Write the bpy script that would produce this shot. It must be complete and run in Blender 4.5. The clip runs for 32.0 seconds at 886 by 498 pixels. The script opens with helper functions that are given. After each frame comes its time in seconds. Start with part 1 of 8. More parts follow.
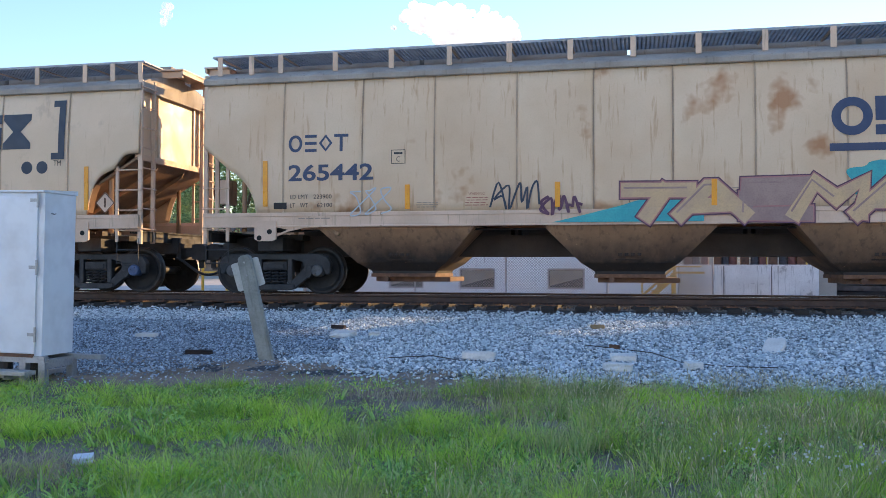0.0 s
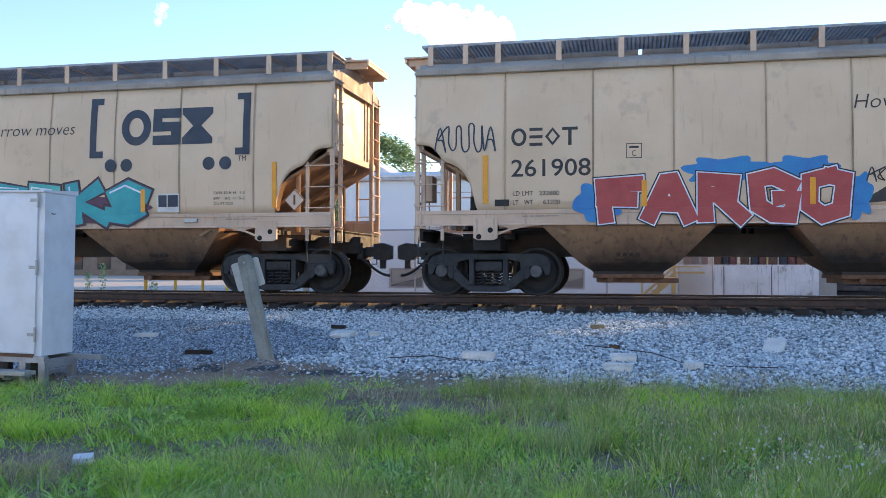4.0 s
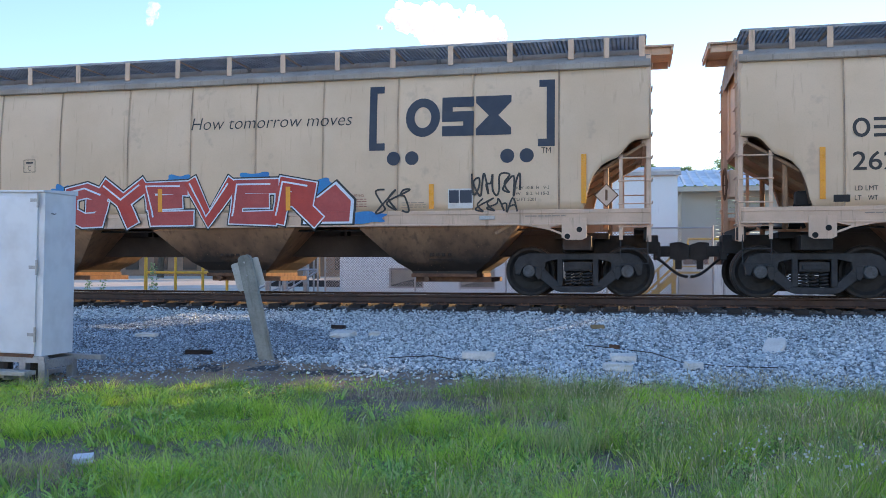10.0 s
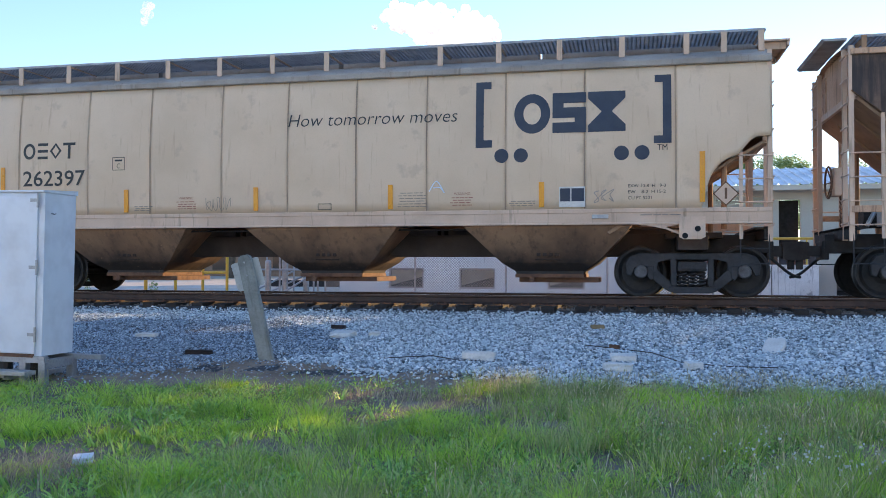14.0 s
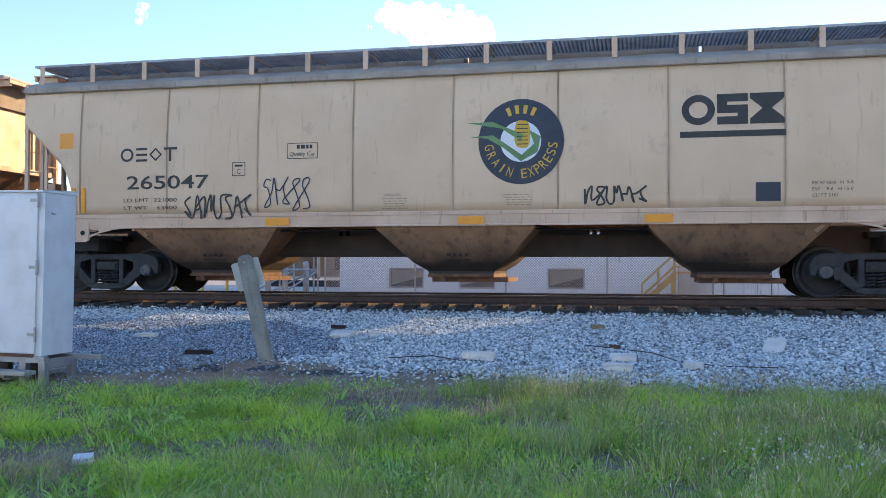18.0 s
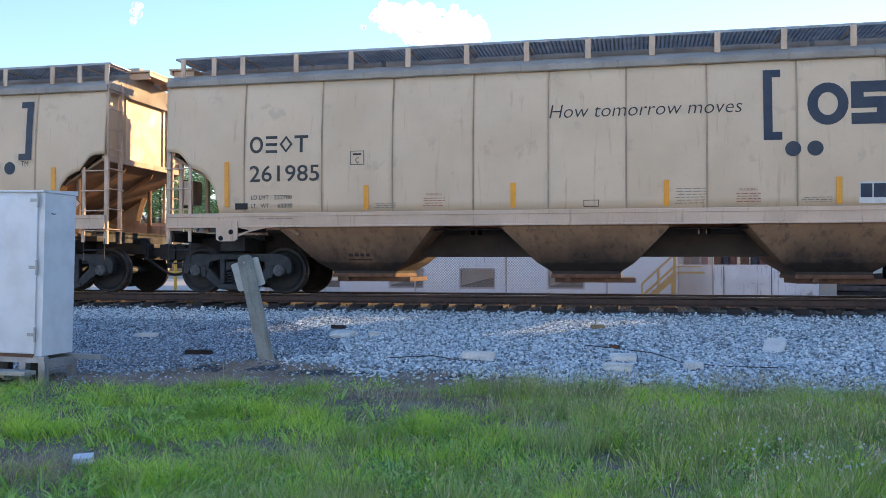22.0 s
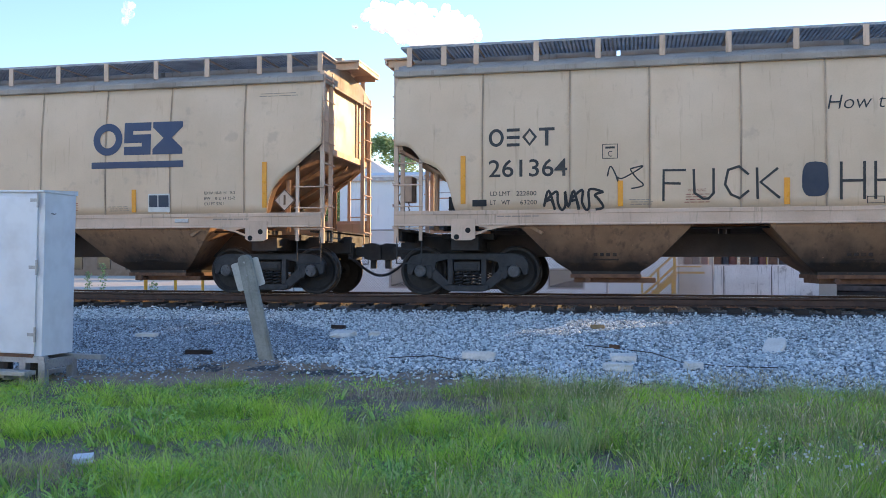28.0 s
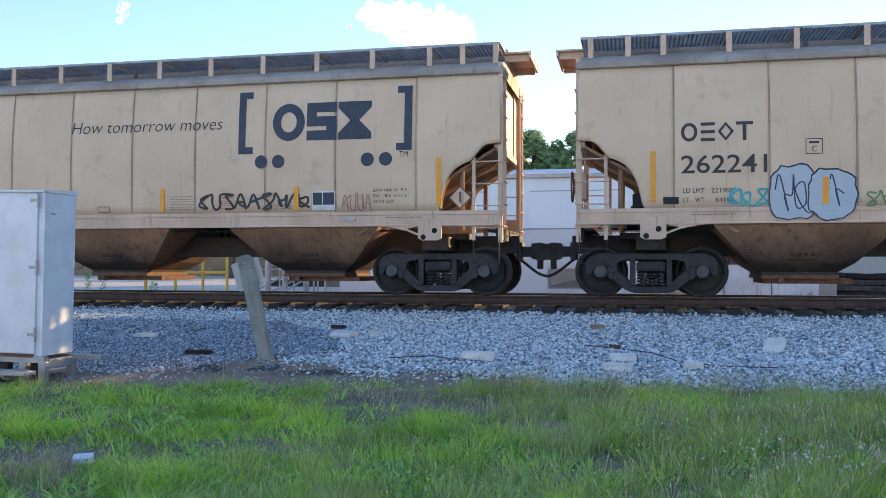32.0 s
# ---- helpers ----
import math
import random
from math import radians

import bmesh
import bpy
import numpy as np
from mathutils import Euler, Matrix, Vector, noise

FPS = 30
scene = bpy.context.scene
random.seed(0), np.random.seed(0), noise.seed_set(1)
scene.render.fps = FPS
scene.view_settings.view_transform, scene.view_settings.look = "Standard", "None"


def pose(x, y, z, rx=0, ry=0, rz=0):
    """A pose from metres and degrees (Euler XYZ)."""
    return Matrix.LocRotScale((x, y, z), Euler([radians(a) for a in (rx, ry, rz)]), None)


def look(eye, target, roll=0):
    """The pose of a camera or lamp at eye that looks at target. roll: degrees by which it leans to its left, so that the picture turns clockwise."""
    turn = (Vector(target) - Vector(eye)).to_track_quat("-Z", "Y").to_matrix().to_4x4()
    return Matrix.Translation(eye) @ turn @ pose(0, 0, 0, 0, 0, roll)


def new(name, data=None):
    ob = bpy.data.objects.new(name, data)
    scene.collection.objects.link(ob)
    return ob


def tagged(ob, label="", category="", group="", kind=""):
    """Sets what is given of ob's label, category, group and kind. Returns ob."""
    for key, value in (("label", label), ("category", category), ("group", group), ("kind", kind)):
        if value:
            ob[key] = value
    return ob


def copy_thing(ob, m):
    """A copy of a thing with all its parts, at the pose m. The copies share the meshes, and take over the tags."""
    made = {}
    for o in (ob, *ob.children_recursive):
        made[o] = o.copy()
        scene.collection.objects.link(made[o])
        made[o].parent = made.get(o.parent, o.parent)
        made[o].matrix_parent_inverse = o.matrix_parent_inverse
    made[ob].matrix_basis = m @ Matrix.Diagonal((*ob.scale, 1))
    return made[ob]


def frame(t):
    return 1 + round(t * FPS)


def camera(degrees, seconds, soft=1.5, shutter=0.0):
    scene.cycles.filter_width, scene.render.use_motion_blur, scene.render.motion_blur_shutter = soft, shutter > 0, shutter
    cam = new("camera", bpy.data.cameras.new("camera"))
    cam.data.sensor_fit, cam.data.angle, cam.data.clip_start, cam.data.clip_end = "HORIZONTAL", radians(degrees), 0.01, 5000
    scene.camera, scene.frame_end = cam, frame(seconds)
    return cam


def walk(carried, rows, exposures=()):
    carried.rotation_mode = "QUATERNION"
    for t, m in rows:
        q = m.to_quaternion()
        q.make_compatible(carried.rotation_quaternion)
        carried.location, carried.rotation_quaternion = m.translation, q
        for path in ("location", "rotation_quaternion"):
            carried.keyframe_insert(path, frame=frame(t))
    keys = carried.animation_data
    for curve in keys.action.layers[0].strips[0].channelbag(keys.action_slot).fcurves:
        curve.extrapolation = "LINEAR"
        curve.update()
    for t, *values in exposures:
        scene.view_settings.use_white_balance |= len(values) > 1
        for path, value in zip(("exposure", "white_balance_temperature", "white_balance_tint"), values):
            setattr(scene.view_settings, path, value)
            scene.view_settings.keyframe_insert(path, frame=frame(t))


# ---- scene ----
# World: x along the track (the train rolls towards +x), y away from the camera, z up; z = 0 on top of the rails.

# ---- camera ----
LENS = 53.53
EYE = (0.0, -17.276, 0.512)
cam = camera(LENS, 32.0, soft=0.5)
CAM_POSE = pose(*EYE, 0, 0, 12.186) @ pose(0, 0, 0, 91.25, 0, 0) @ pose(0, 0, 0, 0, 0, 0.123)
walk(cam, [(0.0, CAM_POSE), (32.0, CAM_POSE)], [(0.0, 1.35, 6500, 25), (32.0, 1.35, 6500, 25)])

# ---- sky and sun ----
SUN_AZ, SUN_EL = radians(34.0), radians(13.6)
world = bpy.data.worlds.new("world")
scene.world = world
world.use_nodes = True
wn = world.node_tree.nodes
sky = wn.new("ShaderNodeTexSky")
sky.sky_type, sky.sun_disc = "NISHITA", False
sky.sun_elevation, sky.sun_rotation = SUN_EL, SUN_AZ
sky.air_density, sky.dust_density, sky.ozone_density = 1.3, 0.0, 4.0
wn["Background"].inputs["Strength"].default_value = 0.15
world.node_tree.links.new(sky.outputs[0], wn["Background"].inputs["Color"])
sun_data = bpy.data.lights.new("sun", "SUN")
sun_data.energy, sun_data.angle, sun_data.color = 3.1, radians(0.55), (1.0, 0.69, 0.30)
sun = new("sun", sun_data)
SUN_DIR = Vector((math.sin(SUN_AZ) * math.cos(SUN_EL), math.cos(SUN_AZ) * math.cos(SUN_EL), math.sin(SUN_EL)))
sun.matrix_world = look(SUN_DIR * 200, (0, 0, 0))

# ---- materials ----


def rgb(c):
    return (*c, 1.0) if len(c) == 3 else c


class Graph:
    """A short way to write node materials."""

    def __init__(self, name):
        self.m = bpy.data.materials.new(name)
        self.m.use_nodes = True
        self.n, self.l = self.m.node_tree.nodes, self.m.node_tree.links
        self.bsdf = self.n["Principled BSDF"]
        self.coords = self.n.new("ShaderNodeTexCoord")
        self.info = self.n.new("ShaderNodeObjectInfo")
        move = self.n.new("ShaderNodeVectorMath")
        move.operation = "MULTIPLY_ADD"
        self.l.new(self.info.outputs["Random"], move.inputs[0])
        move.inputs[1].default_value = (37.0, 53.0, 71.0)
        self.l.new(self.coords.outputs["Object"], move.inputs[2])
        self.where = move.outputs[0]

    def noise(self, scale, detail=4.0, rough=0.55, stretch=(1, 1, 1)):
        m = self.n.new("ShaderNodeMapping")
        m.inputs["Scale"].default_value = stretch
        self.l.new(self.where, m.inputs["Vector"])
        t = self.n.new("ShaderNodeTexNoise")
        t.inputs["Scale"].default_value, t.inputs["Detail"].default_value, t.inputs["Roughness"].default_value = scale, detail, rough
        self.l.new(m.outputs[0], t.inputs["Vector"])
        return t.outputs["Fac"]

    def ramp(self, fac, lo, hi, a=0.0, b=1.0):
        r = self.n.new("ShaderNodeMapRange")
        for k, v in (("From Min", lo), ("From Max", hi), ("To Min", a), ("To Max", b)):
            r.inputs[k].default_value = v
        self.l.new(fac, r.inputs["Value"])
        return r.outputs[0]

    def mix(self, fac, a, b):
        x = self.n.new("ShaderNodeMix")
        x.data_type = "RGBA"
        for sock, v in ((x.inputs[0], fac), (x.inputs[6], a), (x.inputs[7], b)):
            if isinstance(v, (int, float)):
                sock.default_value = v
            elif isinstance(v, tuple):
                sock.default_value = rgb(v)
            else:
                self.l.new(v, sock)
        return x.outputs[2]

    def bump(self, height, dist, strength=1.0):
        b = self.n.new("ShaderNodeBump")
        b.inputs["Distance"].default_value, b.inputs["Strength"].default_value = dist, strength
        self.l.new(height, b.inputs["Height"])
        self.l.new(b.outputs[0], self.bsdf.inputs["Normal"])

    def done(self, colour, rough=0.6, metal=0.0):
        if isinstance(colour, tuple):
            self.bsdf.inputs["Base Color"].default_value = rgb(colour)
        else:
            self.l.new(colour, self.bsdf.inputs["Base Color"])
        if isinstance(rough, (int, float)):
            self.bsdf.inputs["Roughness"].default_value = rough
        else:
            self.l.new(rough, self.bsdf.inputs["Roughness"])
        self.bsdf.inputs["Metallic"].default_value = metal
        return self.m


def plain(name, c, c2=None, scale=4.0, rough=0.6, metal=0.0, relief=0.0, fine=40.0, vary=0.0, streak=None, streak_at=0.58, blot=None, blot_size=2.2, blot_mix=0.35, grain=0.35):
    """Two tones by a large and a fine noise, optional runs down the face, relief and a change of tone from piece to piece."""
    g = Graph(name)
    c2 = c2 or tuple(v * 0.78 for v in c)
    col = g.mix(g.ramp(g.noise(scale), 0.38, 0.66), c, c2)
    col = g.mix(g.ramp(g.noise(fine, 3.0), 0.45, 0.75, 0.0, grain), col, tuple(v * 0.6 for v in c2))
    if streak:
        runs = g.noise(3.0, 5.0, 0.6, (4.0, 4.0, 0.35))
        col = g.mix(g.ramp(runs, streak_at, streak_at + 0.16, 0.0, 0.8), col, streak)
    if blot:
        col = g.mix(g.ramp(g.noise(blot_size, 4.0, 0.6), 0.61, 0.70, 0.0, blot_mix), col, blot)
    if vary:
        hsv = g.n.new("ShaderNodeHueSaturation")
        g.l.new(g.ramp(g.info.outputs["Random"], 0, 1, 1 - vary, 1 + vary), hsv.inputs["Value"])
        g.l.new(col, hsv.inputs["Color"])
        col = hsv.outputs[0]
    if relief:
        g.bump(g.noise(fine, 6.0, 0.65), relief)
    return g.done(col, g.ramp(g.noise(scale * 2.3), 0.3, 0.7, max(0.05, rough - 0.12), min(1.0, rough + 0.12)), metal)


def sooty(name, c, c2, soot, low, high, scale=0.9, rough=0.75, streak=None):
    """Paint under a coat of brake soot: thick below the height low, thinning out in runs up to high."""
    g = Graph(name)
    col = g.mix(g.ramp(g.noise(scale), 0.38, 0.66), c, c2)
    if streak:
        col = g.mix(g.ramp(g.noise(3.0, 5.0, 0.6, (3.0, 3.0, 0.3)), 0.52, 0.68, 0.0, 0.7), col, streak)
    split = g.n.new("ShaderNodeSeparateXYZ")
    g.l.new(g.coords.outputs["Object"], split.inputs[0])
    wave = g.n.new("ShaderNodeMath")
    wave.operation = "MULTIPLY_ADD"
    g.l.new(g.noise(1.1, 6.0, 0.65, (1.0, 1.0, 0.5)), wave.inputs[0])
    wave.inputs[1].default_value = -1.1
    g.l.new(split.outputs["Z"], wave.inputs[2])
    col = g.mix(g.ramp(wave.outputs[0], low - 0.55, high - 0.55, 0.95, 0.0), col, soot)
    col = g.mix(g.ramp(g.noise(22.0, 4.0, 0.7), 0.66, 0.72, 0.0, 0.35), col, tuple(min(1.0, v * 2.2) for v in c))
    g.bump(g.noise(30.0, 6.0, 0.65), 0.003)
    return g.done(col, g.ramp(g.noise(2.3), 0.3, 0.7, rough - 0.1, rough + 0.1))


M = {}
M["tan"] = plain("tan_paint", (0.73, 0.535, 0.365), (0.66, 0.475, 0.315), 0.9, 0.5, vary=0.03, streak=(0.52, 0.34, 0.22), streak_at=0.60, blot=(0.42, 0.29, 0.21), grain=0.10)
M["seam"] = plain("grimy_weld_seam", (0.53, 0.375, 0.255), (0.34, 0.23, 0.155), 1.3, 0.7, vary=0.12, streak=(0.20, 0.125, 0.085), streak_at=0.54, grain=0.2)
M["tan_trim"] = plain("tan_trim_paint", (0.70, 0.495, 0.36), (0.57, 0.395, 0.28), 1.5, 0.6, grain=0.15, streak=(0.28, 0.19, 0.12))
M["rusty_tan"] = plain("rust_stained_tan_paint", (0.72, 0.53, 0.36), (0.64, 0.44, 0.28), 0.7, 0.62, grain=0.12, blot=(0.40, 0.15, 0.045), blot_size=0.8, blot_mix=0.8, streak=(0.44, 0.22, 0.10), streak_at=0.575)
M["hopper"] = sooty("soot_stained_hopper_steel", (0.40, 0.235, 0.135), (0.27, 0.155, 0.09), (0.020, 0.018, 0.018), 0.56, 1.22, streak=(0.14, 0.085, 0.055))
M["hopper_in"] = plain("brown_slope_steel", (0.40, 0.24, 0.14), (0.24, 0.14, 0.08), 1.1, 0.75, relief=0.003, streak=(0.13, 0.08, 0.05))
M["grime"] = plain("black_grime_steel", (0.030, 0.027, 0.026), (0.017, 0.015, 0.014), 3.0, 0.75, relief=0.003)
M["sill_brown"] = plain("brown_grimy_steel", (0.062, 0.044, 0.036), (0.03, 0.023, 0.02), 1.2, 0.75, relief=0.003)
M["truck"] = plain("grey_cast_steel", (0.036, 0.038, 0.041), (0.020, 0.021, 0.023), 5.0, 0.7, relief=0.003)
M["wheel"] = plain("dark_wheel_steel", (0.014, 0.013, 0.012), (0.008, 0.007, 0.007), 6.0, 0.65, metal=0.0)
M["wheel_rim"] = plain("worn_wheel_rim", (0.10, 0.095, 0.09), (0.05, 0.046, 0.044), 6.0, 0.45, metal=0.6)
M["tread"] = plain("polished_steel", (0.45, 0.44, 0.43), (0.3, 0.29, 0.28), 6.0, 0.3, metal=0.9)
M["cap_grey"] = plain("grey_bearing_cap", (0.11, 0.115, 0.12), (0.06, 0.06, 0.06), 8.0, 0.6)
M["cap_blue"] = plain("blue_bearing_cap", (0.05, 0.11, 0.25), (0.04, 0.07, 0.14), 8.0, 0.55)
M["grating"] = plain("galvanised_grating", (0.40, 0.41, 0.43), (0.28, 0.29, 0.30), 3.0, 0.6, metal=0.4)
M["orange"] = plain("orange_reflective_strip", (0.88, 0.35, 0.012), (0.82, 0.30, 0.012), 3.0, 0.35)
M["navy"] = plain("faded_navy_paint", (0.022, 0.035, 0.062), (0.035, 0.045, 0.065), 3.0, 0.55)
M["black"] = plain("black_paint", (0.02, 0.02, 0.022), (0.032, 0.03, 0.03), 4.0, 0.5)
M["rust"] = plain("rusty_steel", (0.20, 0.10, 0.055), (0.11, 0.055, 0.035), 6.0, 0.85, relief=0.003)
M["old_rib"] = plain("pale_grey_rib_paint", (0.66, 0.56, 0.46), (0.50, 0.37, 0.27), 1.6, 0.7, vary=0.10, streak=(0.24, 0.11, 0.06), streak_at=0.52, blot=(0.30, 0.13, 0.06), blot_size=3.0, blot_mix=0.8)
M["rail"] = plain("brown_rail_steel", (0.072, 0.038, 0.026), (0.045, 0.026, 0.020), 4.0, 0.7, relief=0.002)
M["tie"] = plain("weathered_tie_wood", (0.036, 0.029, 0.025), (0.020, 0.016, 0.014), 5.0, 0.9, relief=0.006)
M["old_timber"] = plain("grey_creosoted_timber", (0.12, 0.105, 0.095), (0.06, 0.052, 0.046), 4.0, 0.9, relief=0.006, vary=0.3)
M["soil"] = plain("brown_soil", (0.25, 0.205, 0.165), (0.13, 0.10, 0.08), 1.9, 0.95, relief=0.03, fine=14.0)
M["dirt"] = plain("gravelly_brown_dirt", (0.32, 0.235, 0.17), (0.17, 0.12, 0.085), 1.6, 0.95, relief=0.02, fine=22.0)
M["concrete"] = plain("pale_concrete", (0.52, 0.49, 0.44), (0.45, 0.42, 0.38), 0.5, 0.9, relief=0.003)
M["lot"] = plain("pale_concrete_lot", (0.54, 0.49, 0.42), (0.45, 0.41, 0.35), 0.35, 0.9, relief=0.004)
M["white_wall"] = plain("white_painted_wall", (0.87, 0.93, 0.92), (0.80, 0.86, 0.86), 0.6, 0.7, streak=(0.60, 0.63, 0.64), streak_at=0.62)
M["stained_wall"] = plain("stained_white_block", (0.86, 0.88, 0.86), (0.72, 0.73, 0.70), 1.3, 0.8, streak=(0.16, 0.16, 0.155), streak_at=0.56, blot=(0.20, 0.20, 0.19), blot_size=2.6, blot_mix=0.7)
M["beige_wall"] = plain("beige_metal_wall", (0.55, 0.50, 0.42), (0.48, 0.43, 0.36), 0.5, 0.6)
M["roof_metal"] = plain("pale_metal_roof", (0.55, 0.57, 0.60), (0.40, 0.41, 0.43), 0.7, 0.4, metal=0.5)
M["yellow"] = plain("yellow_pipe_paint", (0.72, 0.46, 0.05), (0.60, 0.36, 0.05), 3.0, 0.5)
M["galv"] = plain("galvanised_steel", (0.42, 0.44, 0.45), (0.32, 0.33, 0.34), 5.0, 0.45, metal=0.6)
M["cabinet"] = plain("silver_cabinet_paint", (0.70, 0.75, 0.80), (0.66, 0.705, 0.755), 1.5, 0.42, metal=0.1, fine=3.0)
M["brick"] = plain("brown_brick", (0.33, 0.22, 0.16), (0.25, 0.16, 0.11), 1.2, 0.9)
M["glass"] = Graph("dark_window_glass").done((0.05, 0.06, 0.06), 0.08)
M["post"] = plain("weathered_grey_post", (0.30, 0.32, 0.30), (0.20, 0.215, 0.20), 4.0, 0.85, relief=0.006, streak=(0.14, 0.145, 0.13))
M["slab"] = plain("pale_limestone", (0.74, 0.73, 0.69), (0.62, 0.61, 0.57), 5.0, 0.85, relief=0.006)
M["roof_white"] = plain("white_roof_metal", (0.72, 0.73, 0.74), (0.62, 0.63, 0.65), 0.8, 0.5)
M["pane"] = Graph("window_glass").done((0.06, 0.075, 0.07), 0.06)
M["blind"] = plain("dusty_blind", (0.50, 0.52, 0.42), (0.40, 0.42, 0.34), 2.0, 0.8)
M["drum_blue"] = plain("blue_drum_paint", (0.06, 0.13, 0.26), None, 4.0, 0.5)
M["drum_dark"] = plain("dark_drum_paint", (0.06, 0.06, 0.065), None, 4.0, 0.6)
M["drum_red"] = plain("dull_red_drum_paint", (0.22, 0.08, 0.06), None, 4.0, 0.6)
M["roller"] = plain("beige_roller_slat", (0.46, 0.43, 0.36), (0.40, 0.37, 0.31), 1.0, 0.5)
M["bark"] = plain("grey_brown_bark", (0.14, 0.11, 0.085), (0.08, 0.065, 0.05), 3.0, 0.9, relief=0.02)
M["sign_back"] = plain("pale_sign_metal", (0.50, 0.52, 0.50), (0.42, 0.44, 0.42), 5.0, 0.5)
M["rust_dark"] = plain("dark_rust", (0.045, 0.028, 0.022), (0.03, 0.02, 0.016), 8.0, 0.9)
M["brick_pale"] = plain("ochre_brick", (0.30, 0.22, 0.12), None, 8.0, 0.9)
M["paper"] = plain("white_paper", (0.75, 0.77, 0.80), (0.66, 0.68, 0.72), 8.0, 0.8)
# dirty pebbles, and crib stones whose dark tone holds the cars' shade
M["stone_dirty_shade"] = plain("dirty_and_shaded_stone", (0.26, 0.235, 0.21), (0.16, 0.14, 0.12), 9.0, 0.9)


def per_island(name, tones, rough=0.55, thin=0.0, spread=0.0):
    """A tone for each loose piece; thin lets light through, as leaves do."""
    g = Graph(name)
    geo = g.n.new("ShaderNodeNewGeometry")
    ramp = g.n.new("ShaderNodeValToRGB")
    e = ramp.color_ramp.elements
    while len(e) < len(tones):
        e.new(0.5)
    for k, c in enumerate(tones):
        e[k].position, e[k].color = k / (len(tones) - 1), rgb(c)
    g.l.new(geo.outputs["Random Per Island"], ramp.inputs["Fac"])
    col = ramp.outputs["Color"]
    t = g.n.new("ShaderNodeTexNoise")
    t.inputs["Scale"].default_value, t.inputs["Detail"].default_value = 1.6, 5.0
    g.l.new(g.coords.outputs["Object"], t.inputs["Vector"])
    col = g.mix(g.ramp(t.outputs["Fac"], 0.42, 0.62, 0.0, spread), col, tones[0]) if spread else col
    m = g.done(col, rough)
    if thin:
        tr = g.n.new("ShaderNodeBsdfTranslucent")
        g.l.new(col, tr.inputs["Color"])
        mx = g.n.new("ShaderNodeMixShader")
        mx.inputs[0].default_value = thin
        g.l.new(g.bsdf.outputs[0], mx.inputs[1])
        g.l.new(tr.outputs[0], mx.inputs[2])
        g.l.new(mx.outputs[0], g.n["Material Output"].inputs["Surface"])
    return m


M["stone"] = per_island("grey_ballast_stone", [(0.11, 0.14, 0.155), (0.31, 0.37, 0.40), (0.50, 0.57, 0.60), (0.68, 0.75, 0.77), (0.90, 0.94, 0.94)], 0.85)
M["stone_blue"] = per_island("blue_grey_ballast_stone", [(0.08, 0.10, 0.125), (0.22, 0.28, 0.34), (0.36, 0.45, 0.52), (0.62, 0.72, 0.78)], 0.85)
# bed colour near black: the shade in the gaps between stones is put into it
M["bed_gap_shade"] = plain("packed_ballast_gap_shade", (0.07, 0.073, 0.08), (0.03, 0.032, 0.036), 16.0, 0.9, relief=0.03, fine=26.0)
M["grass"] = per_island("green_grass_blade", [(0.13, 0.26, 0.035), (0.33, 0.62, 0.06), (0.50, 0.82, 0.08), (0.64, 0.86, 0.12), (0.80, 0.86, 0.22)], 0.45, 0.55, 0.5)
M["grass_tip"] = per_island("bright_grass_strand", [(0.42, 0.70, 0.07), (0.62, 0.88, 0.12), (0.80, 0.92, 0.24)], 0.45, 0.55)
M["tall_grass"] = per_island("dull_grass_blade", [(0.16, 0.23, 0.07), (0.34, 0.50, 0.15), (0.47, 0.62, 0.21), (0.59, 0.60, 0.27), (0.70, 0.64, 0.36)], 0.5, 0.40, 0.75)
M["straw"] = per_island("straw_stem", [(0.26, 0.24, 0.11), (0.44, 0.38, 0.20), (0.62, 0.53, 0.32), (0.80, 0.72, 0.50)], 0.7, 0.3)
M["weed"] = per_island("broad_weed_leaf", [(0.12, 0.29, 0.06), (0.24, 0.47, 0.10), (0.38, 0.62, 0.14), (0.50, 0.68, 0.20)], 0.45, 0.3)
M["dead"] = per_island("dead_grass", [(0.28, 0.22, 0.15), (0.44, 0.36, 0.25), (0.60, 0.50, 0.37)], 0.8, 0.2)
M["petal"] = per_island("white_petal", [(0.7, 0.72, 0.68), (0.6, 0.6, 0.55)], 0.7)
M["leaf"] = per_island("tree_leaf", [(0.17, 0.28, 0.12), (0.27, 0.40, 0.18), (0.40, 0.52, 0.26)], 0.5, 0.5)
# cumulus given a glow of its own so that it turns out whiter
g = Graph("cumulus")
M["cloud"] = g.done((0.80, 0.80, 0.81), 1.0)
tr = g.n.new("ShaderNodeBsdfTranslucent")
tr.inputs["Color"].default_value = (0.80, 0.80, 0.81, 1)
mx = g.n.new("ShaderNodeMixShader")
mx.inputs[0].default_value = 0.5
g.bsdf.inputs["Emission Color"].default_value = (0.96, 1.0, 0.92, 1)
g.bsdf.inputs["Emission Strength"].default_value = 0.30
g.l.new(g.bsdf.outputs[0], mx.inputs[1])
g.l.new(tr.outputs[0], mx.inputs[2])
g.l.new(mx.outputs[0], g.n["Material Output"].inputs["Surface"])
# thin cloud, also brightened by a faint glow of its own
g = Graph("thin_cloud")
M["thin_cloud"] = g.done((0.95, 0.95, 0.96), 1.0)
g.bsdf.inputs["Emission Color"].default_value = (1.0, 0.98, 0.96, 1)
g.bsdf.inputs["Emission Strength"].default_value = 0.20
tr = g.n.new("ShaderNodeBsdfTransparent")
mx = g.n.new("ShaderNodeMixShader")
mx.inputs[0].default_value = 0.12
g.l.new(tr.outputs[0], mx.inputs[1])
g.l.new(g.bsdf.outputs[0], mx.inputs[2])
